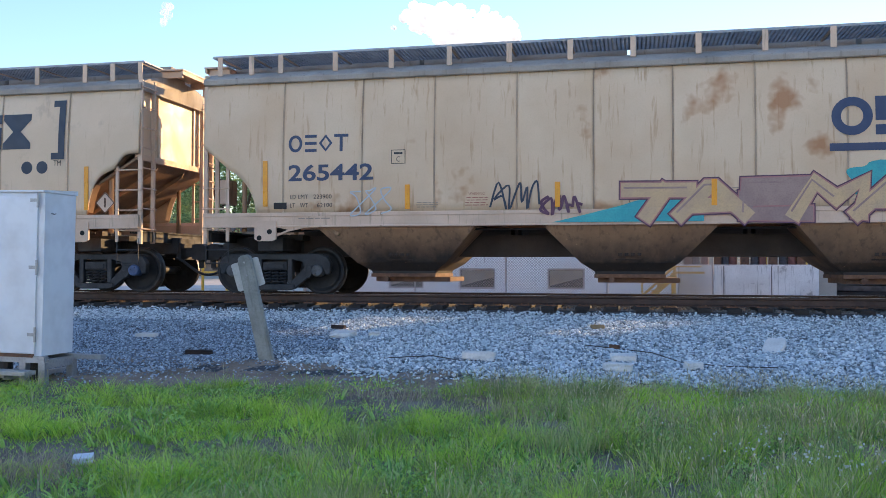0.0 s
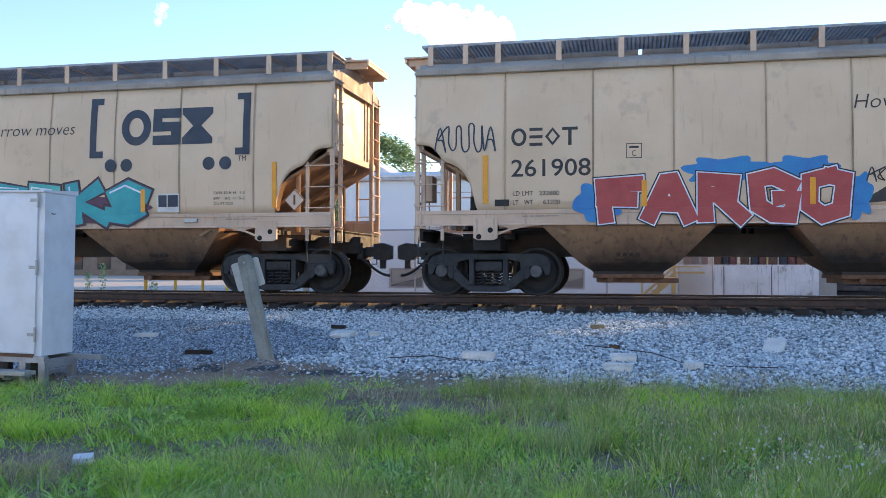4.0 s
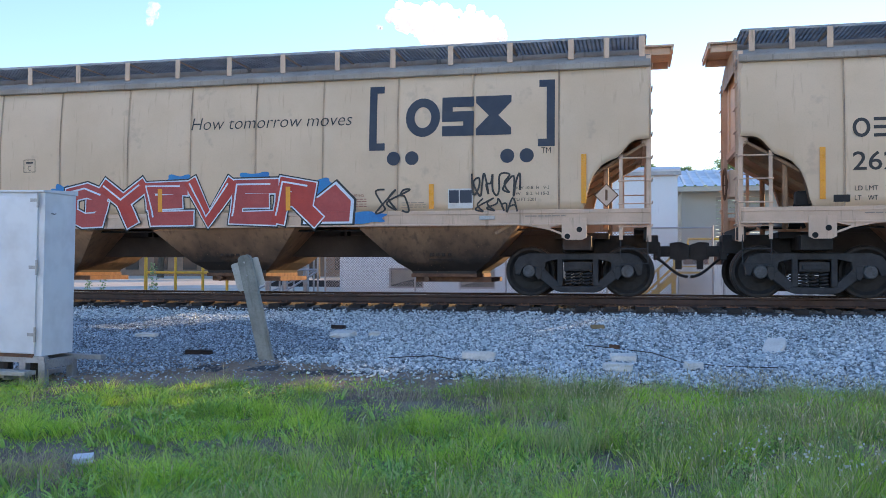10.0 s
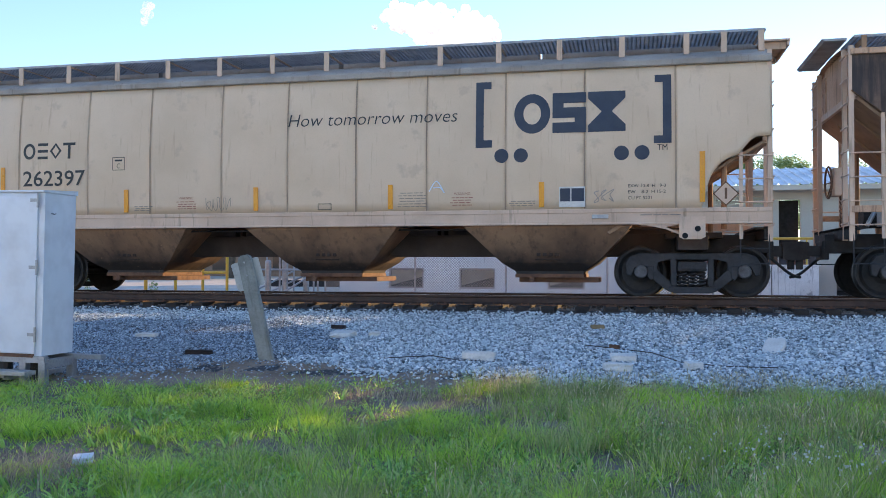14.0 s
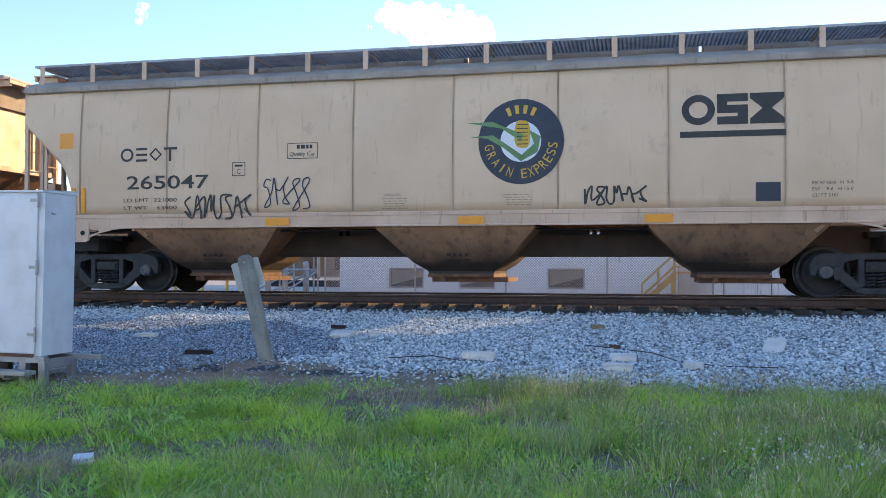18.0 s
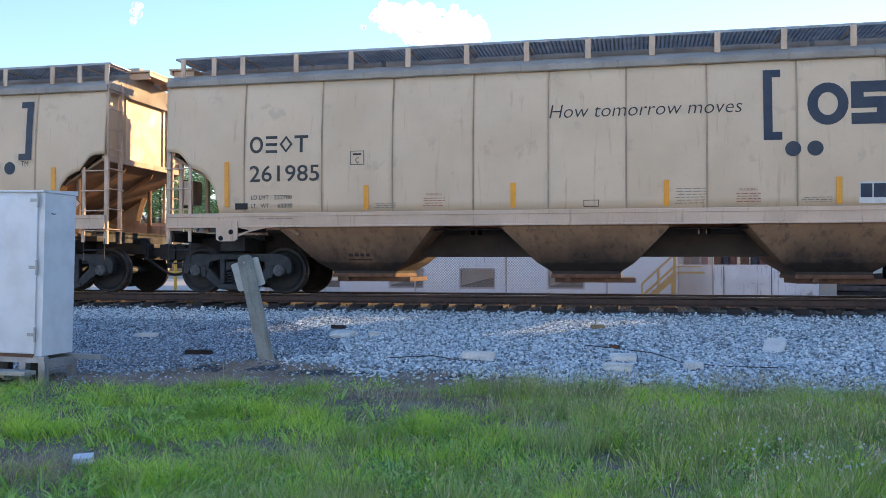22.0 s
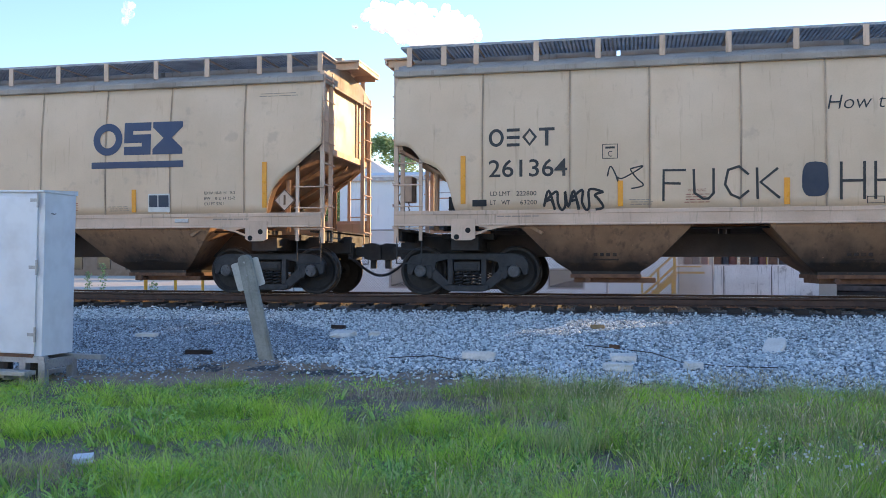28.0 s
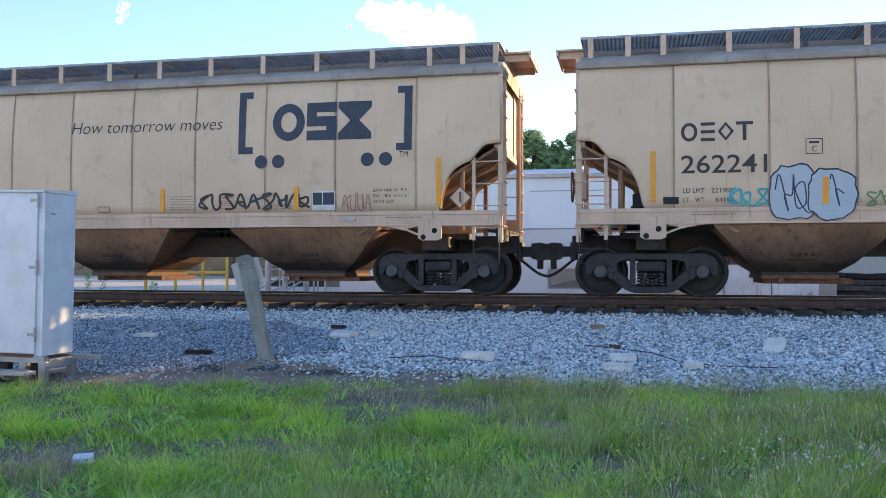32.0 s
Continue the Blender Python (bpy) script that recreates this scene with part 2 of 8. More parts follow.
g.l.new(mx.outputs[0], g.n["Material Output"].inputs["Surface"])
# near-black that stands in for the shade inside holes and doorways
M["hole_shade"] = plain("opening_shade", (0.01, 0.01, 0.01), None, 3.0, 0.9)

# ---- mesh helpers ----


def box(bm, x0, x1, y0, y1, z0, z1, bevel=0.0):
    v = [bm.verts.new((x, y, z)) for x in (x0, x1) for y in (y0, y1) for z in (z0, z1)]
    f = [bm.faces.new([v[i] for i in q]) for q in ((0, 1, 3, 2), (4, 6, 7, 5), (0, 4, 5, 1), (2, 3, 7, 6), (0, 2, 6, 4), (1, 5, 7, 3))]
    if bevel:
        edges = list({e for q in f for e in q.edges})
        bmesh.ops.bevel(bm, geom=edges, offset=bevel, segments=2, profile=0.7, affect="EDGES")
    return v


def tube(bm, points, r, n=8, closed=False):
    """A round bar along points."""
    pts = [Vector(p) for p in points]
    rings = []
    for i, p in enumerate(pts):
        d = (pts[min(i + 1, len(pts) - 1)] - pts[max(i - 1, 0)]).normalized()
        u = d.cross(Vector((0, 0, 1)) if abs(d.z) < 0.9 else Vector((1, 0, 0))).normalized()
        w = d.cross(u)
        rings.append([bm.verts.new(p + r * (math.cos(a) * u + math.sin(a) * w)) for a in (2 * math.pi * k / n for k in range(n))])
    for a, b in zip(rings, rings[1:]):
        for k in range(n):
            bm.faces.new((a[k], a[(k + 1) % n], b[(k + 1) % n], b[k]))
    bm.faces.new(rings[0][::-1])
    bm.faces.new(rings[-1])


def slab(bm, poly, y0, y1):
    """A plate: the outline poly in x and z, from y0 to y1."""
    a = [bm.verts.new((x, y0, z)) for x, z in poly]
    b = [bm.verts.new((x, y1, z)) for x, z in poly]
    bm.faces.new(a)
    bm.faces.new(b[::-1])
    n = len(poly)
    for i in range(n):
        bm.faces.new((a[i], b[i], b[(i + 1) % n], a[(i + 1) % n]))


def lathe(bm, profile, n=40):
    """A turned body round the y axis: profile of (radius, y)."""
    rings = [[bm.verts.new((r * math.cos(2 * math.pi * k / n), y, r * math.sin(2 * math.pi * k / n))) for k in range(n)] for r, y in profile]
    for a, b in zip(rings, rings[1:]):
        for k in range(n):
            bm.faces.new((a[k], b[k], b[(k + 1) % n], a[(k + 1) % n]))
    bm.faces.new(rings[0])
    bm.faces.new(rings[-1][::-1])


def strip(bm, rows):
    """A skin over a grid of points."""
    g = [[bm.verts.new(p) for p in row] for row in rows]
    for a, b in zip(g, g[1:]):
        for k in range(len(a) - 1):
            bm.faces.new((a[k], a[k + 1], b[k + 1], b[k]))


def mesh(name, bm, material, smooth=False):
    bmesh.ops.recalc_face_normals(bm, faces=bm.faces)
    me = bpy.data.meshes.new(name)
    bm.to_mesh(me)
    bm.free()
    me.materials.append(material)
    if smooth:
        for p in me.polygons:
            p.use_smooth = True
    return me


def part(name, data, material, parent, label="", at=None, smooth=False):
    """One mesh object under a thing or a part; data is a bmesh or a mesh."""
    me = mesh(name, data, material, smooth) if isinstance(data, bmesh.types.BMesh) else data
    ob = new(name, me)
    ob.parent = parent
    if at is not None:
        ob.matrix_basis = at
    return tagged(ob, label)


def thing(name, label, category, at=None, group="", kind=""):
    ob = new(name)
    ob.empty_display_size = 0.2
    if at is not None:
        ob.matrix_basis = at
    return tagged(ob, label, category, group, kind)


def solid(name, data, material, label, category, kind="", at=None, group=""):
    me = mesh(name, data, material) if isinstance(data, bmesh.types.BMesh) else data
    ob = new(name, me)
    if at is not None:
        ob.matrix_basis = at
    return tagged(ob, label, category, group, kind)


def B():
    return bmesh.new()


TURN = pose(0, 0, 0, 0, 0, 180)

# ---- ground ----


def lie(x, y):
    """The ground's height: track bed, bank of ballast, verge, and the yard beyond."""
    knots = ((-40, -1.12), (-13, -1.10), (-11.4, -1.04), (-9, -0.94), (-7.4, -0.88), (-6.4, -0.76), (-5.2, -0.66), (-3.2, -0.48), (-1.9, -0.385), (-1.45, -0.345), (-1.30, -0.25), (1.25, -0.235), (1.45, -0.26), (4.0, -0.6), (7.0, -0.5), (12, -0.36))
    if y >= knots[-1][0]:
        base = knots[-1][1]
    elif y <= knots[0][0]:
        base = knots[0][1]
    else:
        for (a, p), (b, q) in zip(knots, knots[1:]):
            if a <= y <= b:
                base = p + (q - p) * (y - a) / (b - a)
                break
    rough = 0.03 * noise.noise((x * 0.5, y * 0.5, 0.0)) + 0.018 * noise.noise((x * 1.7, y * 1.7, 3.0))
    return base + (rough if -14 < y < -2 else 0.0)


bm = B()
xs = [-3000, -800, -200, -60, -30] + [-20 + 0.4 * i for i in range(91)] + [30, 60, 200, 800, 3000]
ys = sorted([-2500, -600, -100, -30, -20, -1.45, -1.30] + [-16 + 0.3 * i for i in range(61)] + [4, 7, 12, 30, 100, 400, 3000])
strip(bm, [[(x, y, lie(x, y)) for x in xs] for y in ys])
ground = solid("ground", bm, M["soil"], "bare brown soil verge with pebbles and dry patches", "ground", "structure")
bm = B()
strip(bm, [[(x, y, lie(x, y) + 0.005) for x in xs if -18 < x < 12] for y in (-7.9, -7.6, -7.3, -7.0, -6.7, -6.4, -6.1)])
dirt = solid("dirt_strip", bm, M["dirt"], "strip of bare brown gravelly dirt beside the ballast", "dirt", "structure")
bm = B()
strip(bm, [[(x, y, lie(x, y) + 0.006) for x in (-300, -60, -20, 20, 60, 300)] for y in (7.5, 12, 30, 100, 170)])
lot = solid("pavement", bm, M["lot"], "pale sunlit concrete yard behind the track", "pavement", "structure")

# unseen pale lot and white wall behind the camera, added to bounce sunlight
bm = B()
strip(bm, [[(x, y, -1.10) for x in (-120, -40, 0, 40, 120)] for y in (-60, -40, -24, -18.5)])
solid("pavement", bm, M["concrete"], "unseen pale concrete lot added to bounce sunlight onto the cars", "pavement", "structure")
bm = B()
box(bm, -70, 70, -46.4, -46.0, -1.12, 6.4, 0.02)
solid("wall_south", bm, M["white_wall"], "unseen long white wall added to bounce sunlight onto the cars", "wall", "structure")

# ---- track ----
track = thing("railway_track", "single railway track with brown rails on wooden ties in ballast", "track", kind="structure")
for side in (-1, 1):
    bm = B()
    y = side * 0.7535
    prof = [(-0.07, -0.17), (0.07, -0.17), (0.07, -0.155), (0.012, -0.135), (0.010, -0.05), (0.036, -0.035), (0.036, -0.006), (0.03, 0.0), (-0.03, 0.0), (-0.036, -0.006), (-0.036, -0.035), (-0.010, -0.05), (-0.012, -0.135), (-0.07, -0.155)]
    a = [bm.verts.new((-90.0, y + p, q)) for p, q in prof]
    b = [bm.verts.new((60.0, y + p, q)) for p, q in prof]
    for i in range(len(prof)):
        bm.faces.new((a[i], a[(i + 1) % len(prof)], b[(i + 1) % len(prof)], b[i]))
    bm.faces.new(a)
    bm.faces.new(b)
    part("rail", bm, M["rail"], track)
    bm = B()
    box(bm, -90, 60, y - 0.027, y + 0.027, 0.0005, 0.003)
    part("rail_tread", bm, M["tread"], track, "polished steel running surface")
bm = B()
box(bm, -0.12, 0.12, -1.33, 1.33, -0.40, -0.185, 0.012)
tie_mesh = mesh("tie", bm, M["tie"])
bm = B()
box(bm, -0.1, 0.1, -0.17, 0.17, -0.186, -0.168, 0.004)
for sx in (-0.06, 0.06):
    for sy in (-0.095, 0.095):
        box(bm, sx - 0.012, sx + 0.012, sy - 0.014, sy + 0.014, -0.17, -0.142)
plate_mesh = mesh("tie_plate", bm, M["rust"])
rnd = random.Random(4)
for i in range(62):
    x = -25.0 + 0.535 * i
    tie = part("tie", tie_mesh, None, track, at=pose(x + rnd.uniform(-0.03, 0.03), rnd.uniform(-0.05, 0.05), rnd.uniform(-0.012, 0.004), 0, 0, rnd.uniform(-1, 1)))
    for side in (-1, 1):
        part("tie_plate", plate_mesh, None, tie, at=pose(0, side * 0.7535, 0))
# ---- hopper cars ----


def half_width(z):
    """The side's bulge: half the body's width at height z."""
    return 1.625 - (0.045 if z > 2.6 else 0.02) * (z - 2.6) ** 2


def flat_width(z):
    return 1.545


def cut(points):
    """Height of the side sheet's lower edge by the distance from the car's end."""
    def low(e):
        if e >= points[-1][0]:
            return points[-1][1]
        for (a, p), (b, q) in zip(points, points[1:]):
            if a <= e <= b:
                return p + (q - p) * (e - a) / (b - a)
        return points[0][1]
    return low


SILL = 1.55
NOTCHED = cut([(0, 2.78), (0.24, 2.76), (0.34, 2.70), (0.45, 2.57), (0.54, 2.46), (0.70, 2.40), (0.82, 2.33), (0.95, 2.18), (1.03, 2.0), (1.09, 1.78), (1.13, SILL)])
SLOPED = cut([(0, 2.86), (0.52, 2.42), (0.70, 2.30), (0.85, 2.17), (0.98, 2.0), (1.06, 1.78), (1.10, SILL)])
LONG = cut([(0, 3.45), (0.85, 2.62), (0.98, 2.45), (1.08, 2.2), (1.15, 1.9), (1.2, SILL)])
OLD = cut([(0, 3.50), (1.42, 2.34), (1.44, SILL)])


def side_panel(x0, x1, half, low, width, top=4.06):
    """One side sheet between two seams, bulging a little, edges turned in at the seams; it hangs at its own middle."""
    bm = B()
    mid = (x0 + x1) / 2
    ends = x0 <= -half + 0.01 or x1 >= half - 0.01
    fine = 26 if ends else 7
    cols = []
    rim = [0.0, 0.010, 0.03, 0.07, 0.13]
    dent = {0.0: -0.030, 0.010: -0.017, 0.03: -0.010, 0.07: -0.004, 0.13: 0.0}
    us = rim + [0.13 + 0.74 * k / fine for k in range(1, fine)] + [1 - r for r in rim[::-1]]
    for u in us:
        x = x0 + (x1 - x0) * u
        lo = low(half - abs(x))
        near = min(rim, key=lambda r: abs(r - min(u, 1 - u)))
        seam = dent[near] if abs(near - min(u, 1 - u)) < 1e-6 else 0.0
        puff = 0.006 * math.sin(math.pi * u) ** 0.7 if 0 < u < 1 else 0.0
        cols.append([(x - mid, -(width(z) + seam + puff * math.sin(math.pi * min(1.0, max(0.0, (z - SILL) / (top - SILL))))), z) for z in (lo + (top - lo) * k / 14 for k in range(15))])
    strip(bm, cols)
    back = bmesh.ops.duplicate(bm, geom=bm.faces[:] + bm.verts[:] + bm.edges[:])
    for v in back["geom"]:
        if isinstance(v, bmesh.types.BMVert):
            v.co.y += 0.02
    bmesh.ops.bridge_loops(bm, edges=[e for e in bm.edges if len(e.link_faces) == 1])
    return bm, mid


def wheel_mesh():
    bm = B()
    lathe(bm, [(0.05, -0.085), (0.10, -0.085), (0.11, -0.055), (0.20, -0.035), (0.34, -0.03), (0.385, -0.055), (0.40, -0.066), (0.448, -0.066), (0.456, -0.058), (0.458, 0.03), (0.470, 0.045), (0.484, 0.055), (0.484, 0.068), (0.42, 0.070), (0.38, 0.055), (0.20, 0.045), (0.11, 0.075), (0.05, 0.075)], 44)
    me = mesh("wheel", bm, M["wheel"], False)
    me.materials.append(M["wheel_rim"])
    for p in me.polygons:
        if all(math.hypot(me.vertices[i].co.x, me.vertices[i].co.z) > 0.437 for i in p.vertices):
            p.material_index = 1
    return me


def frame_mesh():
    """The cast side frame of a truck, its face at y = 0 towards -y."""
    bm = B()
    slab(bm, [(-1.14, 0.40), (-1.16, 0.60), (-1.08, 0.73), (-0.90, 0.79), (0.90, 0.79), (1.08, 0.73), (1.16, 0.60), (1.14, 0.40), (1.06, 0.38), (1.01, 0.55), (0.78, 0.57), (0.70, 0.42), (0.62, 0.45), (0.60, 0.64), (0.40, 0.69), (-0.40, 0.69), (-0.60, 0.64), (-0.62, 0.45), (-0.70, 0.42), (-0.78, 0.57), (-1.01, 0.55), (-1.06, 0.38)], 0.0, 0.15)
    for s in (-1, 1):
        slab(bm, [(s * 0.80, 0.56), (s * 0.76, 0.38), (s * 0.44, 0.12), (s * 0.30, 0.12), (s * 0.30, 0.23), (s * 0.38, 0.26), (s * 0.60, 0.47), (s * 0.66, 0.66)], 0.012, 0.135)
        slab(bm, [(s * 0.37, 0.70), (s * 0.37, 0.20), (s * 0.27, 0.20), (s * 0.27, 0.70)], 0.004, 0.145)
        slab(bm, [(s * 0.78, 0.56), (s * 0.78, 0.38), (s * 0.72, 0.30), (s * 0.66, 0.34), (s * 0.66, 0.56)], -0.01, 0.12)
    slab(bm, [(-0.42, 0.11), (-0.30, 0.075), (0.30, 0.075), (0.42, 0.11), (0.42, 0.19), (-0.42, 0.19)], -0.02, 0.16)
    bmesh.ops.bevel(bm, geom=[e for e in bm.edges if e.calc_length() > 0.05], offset=0.012, segments=1, affect="EDGES")
    return mesh("side_frame", bm, M["truck"])


def spring_mesh():
    bm = B()
    turns, n = 4.5, 44
    tube(bm, [(0.068 * math.cos(2 * math.pi * turns * k / n), 0.068 * math.sin(2 * math.pi * turns * k / n), 0.195 + 0.265 * k / n) for k in range(n + 1)], 0.016, 6)
    return mesh("spring", bm, M["truck"], True)


def grating_mesh(half):
    """A running board of bearing bars and cross bars; its outer edge at y = -1.34."""
    bm = B()
    z = 4.64
    for k in range(13):
        y = -1.34 + 0.078 * k
        box(bm, -half, half, y - 0.005, y + 0.005, z, z + 0.034)
    n = int(2 * half / 0.075)
    for k in range(n + 1):
        x = -half + 2 * half * k / n
        box(bm, x - 0.012, x + 0.012, -1.335, -0.41, z + 0.006, z + 0.028)
    box(bm, -half, half, -1.352, -1.344, z - 0.006, z + 0.04)
    return mesh("running_board", bm, M["grating"])


W_MESH, F_MESH, S_MESH = wheel_mesh(), frame_mesh(), spring_mesh()
bm = B()
lathe(bm, [(0.085, -0.70), (0.085, 0.70)], 16)
AXLE = mesh("wheelset", bm, M["wheel"])
CAP = {}
for key in ("cap_grey", "cap_blue"):
    bm = B()
    lathe(bm, [(0.095, -1.15), (0.11, -1.14), (0.12, -1.10), (0.12, -0.93), (0.08, -0.92)], 20)
    for k in range(3):
        a = 2 * math.pi * k / 3
        tube(bm, [(0.062 * math.cos(a), -1.175, 0.062 * math.sin(a)), (0.062 * math.cos(a), -1.145, 0.062 * math.sin(a))], 0.017, 6)
    CAP[key] = mesh("bearing_cap", bm, M[key])
WHEELBASE = 1.778


def add_trucks(car, centre):
    for c in (-centre, centre):
        for s in (-1, 1):
            base = pose(c, 0, 0) if s < 0 else pose(c, 0, 0) @ TURN
            fr = part("side_frame", F_MESH, None, car, at=base @ pose(0, -1.10, 0))
            for k in (-0.16, 0.0, 0.16):
                part("spring", S_MESH, None, fr, at=pose(k, 0.07, 0))
            bm = B()
            box(bm, -0.25, 0.25, 0.02, 0.14, 0.465, 0.63, 0.02)
            box(bm, -0.20, 0.20, -0.01, 0.03, 0.50, 0.58, 0.01)
            part("bolster_end", bm, M["truck"], fr)
        bm = B()
        box(bm, c - 0.22, c + 0.22, -0.93, 0.93, 0.42, 0.66, 0.03)
        part("bolster", bm, M["grime"], car)
        for a in (-WHEELBASE / 2, WHEELBASE / 2):
            axle = part("wheelset", AXLE, None, car, at=pose(c + a, 0, 0.457))
            for s in (-1, 1):
                part("wheel", W_MESH, None, axle, at=pose(0, -0.765, 0) if s < 0 else TURN @ pose(0, -0.765, 0))
                part("bearing_cap", CAP["cap_grey"], None, axle, at=pose(0, 0, 0) if s < 0 else TURN)


def add_ends(car, half, slope_top, notch, paint):
    """Ladders, steps, coupler, hoses, brake gear and the end sheets, at both ends."""
    bm = B()
    tube(bm, [(0, -0.265, 0), (0, 0.265, 0)], 0.013, 6)
    rung_y = mesh("rung", bm, M["tan_trim"])
    bm = B()
    tube(bm, [(-0.29, 0, 0), (0.29, 0, 0)], 0.014, 6)
    rung_x = mesh("rung", bm, M["tan_trim"])
    for e in (1, -1):
        flip = pose(0, 0, 0) if e > 0 else TURN
        bm = B()
        prof = [(-1.49, slope_top), (1.49, slope_top), (1.49, 4.10), (0.75, 4.34), (-0.75, 4.34), (-1.49, 4.10)]
        a = [bm.verts.new((half - 0.12, y, z)) for y, z in prof]
        b = [bm.verts.new((half - 0.08, y, z)) for y, z in prof]
        bm.faces.new(a)
        bm.faces.new(b)
        for i in range(6):
            bm.faces.new((a[i], a[(i + 1) % 6], b[(i + 1) % 6], b[i]))
        part("end_sheet", bm, paint, car, at=flip)
        for y in (-0.75, 0.75):
            bm = B()
            box(bm, half - 0.08, half - 0.05, y - 0.03, y + 0.03, slope_top + 0.07, 4.2, 0.004)
            part("end_stiffener", bm, paint, car, at=flip)
        bm = B()
        box(bm, half - 0.13, half - 0.03, -1.5, 1.5, slope_top - 0.06, slope_top + 0.06, 0.008)
        part("end_angle", bm, M["tan_trim"], car, at=flip)
        bm = B()
        inner = half - 2.75
        slab(bm, [(half - 0.10, slope_top), (half - 0.06, slope_top - 0.03), (inner + 0.05, 1.12), (inner, 1.16)], -1.50, 1.50)
        for y in (-0.55, 0.55):
            slab(bm, [(half - 0.16, slope_top - 0.06), (half - 0.24, slope_top - 0.22), (inner + 0.20, 1.12), (inner + 0.1, 1.16)], y - 0.02, y + 0.02)
        part("slope_sheet", bm, M["hopper_in"], car, at=flip)
        bm = B()
        box(bm, half - 3.0, half + 0.18, -0.33, 0.33, 0.80, 1.14, 0.02)
        box(bm, half - 0.10, half + 0.02, -1.45, 1.45, 1.02, 1.24, 0.01)
        part("draft_sill", bm, M["grime"], car, at=flip)
        bm = B()
        box(bm, half - 0.27, half + 0.02, -1.45, 1.45, 1.19, 1.225)
        part("end_platform", bm, M["grime"], car, at=flip)
        bm = B()
        box(bm, half + 0.15, half + 0.46, -0.11, 0.11, 0.74, 0.94, 0.02)
        slab(bm, [(half + 0.40, 0.70), (half + 0.40, 1.0), (half + 0.58, 1.02), (half + 0.75, 0.96), (half + 0.75, 0.70), (half + 0.58, 0.66)], -0.16, 0.10)
        box(bm, half + 0.10, half + 0.22, -0.30, 0.30, 0.68, 1.02, 0.02)
        box(bm, half + 0.5, half + 0.62, -0.04, 0.04, 0.50, 0.72, 0.01)
        part("coupler", bm, M["grime"], car, at=flip)
        bm = B()
        tube(bm, [(half + 0.12 + 0.60 * k / 10, -0.30 + 0.26 * k / 10, 0.72 - 0.36 * math.sin(math.pi * 0.5 * k / 10) ** 1.4) for k in range(11)], 0.028, 8)
        part("air_hose", bm, M["black"], car, at=flip)
        # the turned-in flange round the cut-out of each side sheet, corner posts and ladders
        depth = [1.12 * k / 26 for k in range(27)]
        for s in (-1, 1):
            bm = B()
            strip(bm, [[(half - e, s * 1.585, notch(e) + 0.004), (half - e, s * 1.40, notch(e) + 0.004)] for e in depth])
            bmesh.ops.solidify(bm, geom=bm.faces[:], thickness=0.012)
            part("notch_flange", bm, M["hopper_in"], car, at=flip)
        for s in (-1, 1):
            bm = B()
            y = s * 1.50
            box(bm, half - 0.05, half + 0.03, y - 0.03, y + 0.03, 0.98, 4.26)
            box(bm, half - 0.05, half + 0.03, s * 1.03 - 0.025, s * 1.03 + 0.025, 1.0, 4.3)
            post = part("end_ladder", bm, M["tan_trim"], car, at=flip)
            for k in range(8):
                part("rung", rung_y, None, post, at=pose(half + 0.05, s * 1.265, 1.28 + 0.405 * k))
            bm = B()
            box(bm, half - 0.52, half - 0.46, s * 1.55 - 0.02, s * 1.55 + 0.02, 1.02, notch(0.5) + 0.02)
            ladder = part("side_ladder", bm, M["tan_trim"], car, at=flip)
            for k in range(4):
                z = 1.25 + 0.40 * k
                if z < notch(0.5):
                    part("rung", rung_x, None, ladder, at=pose(half - 0.25, s * 1.575, z))
            bm = B()
            for z in (0.60, 0.86):
                tube(bm, [(half - 0.50, s * 1.54, z), (half - 0.03, s * 1.54, z)], 0.013, 6)
            for x in (half - 0.50, half - 0.03):
                tube(bm, [(x, s * 1.54, 0.59), (x, s * 1.52, 1.1)], 0.012, 6)
            part("stirrup_step", bm, M["truck"], car, at=flip)
            bm = B()
            tube(bm, [(half - 0.75, s * 1.35, 1.2), (half - 0.75, s * 1.35, notch(0.75) - 0.05)], 0.05, 8)
            part("stanchion", bm, M["hopper"], car, at=flip)
    # brake gear at the -x end
    bm = B()
    n = 28
    tube(bm, [(-half - 0.16, -0.55 + 0.28 * math.cos(2 * math.pi * k / n), 2.05 + 0.28 * math.sin(2 * math.pi * k / n)) for k in range(n + 1)], 0.018, 6)
    for k in range(5):
        a = 2 * math.pi * k / 5
        tube(bm, [(-half - 0.10, -0.55, 2.05), (-half - 0.16, -0.55 + 0.27 * math.cos(a), 2.05 + 0.27 * math.sin(a))], 0.012, 5)
    part("brake_wheel", bm, M["rust"], car)
    bm = B()
    box(bm, -half - 0.10, -half + 0.12, -0.75, -0.35, 1.80, 2.30, 0.03)
    part("brake_housing", bm, M["tan_trim"], car)
    bm = B()
    for k in range(16):
        tube(bm, [(-half + 0.02, -0.60, 1.80 - 0.04 * k), (-half + 0.02 + 0.02 * (k % 2), -0.60, 1.76 - 0.04 * k)], 0.012, 5)
    part("brake_chain", bm, M["rust"], car)
    bm = B()
    tube(bm, [(-half + 0.55, 0.2, 1.46), (-half + 1.25, 0.2, 1.46)], 0.20, 16)
    part("air_reservoir", bm, M["grime"], car)
    bm = B()
    box(bm, -half + 0.55, -half + 0.85, -1.15, -0.85, 1.24, 1.55, 0.03)
    box(bm, -half + 0.62, -half + 0.78, -1.30, -1.15, 1.30, 1.48, 0.03)
    tube(bm, [(-half + 0.85, -1.0, 1.40), (-half + 1.1, -1.0, 1.40)], 0.06, 10)
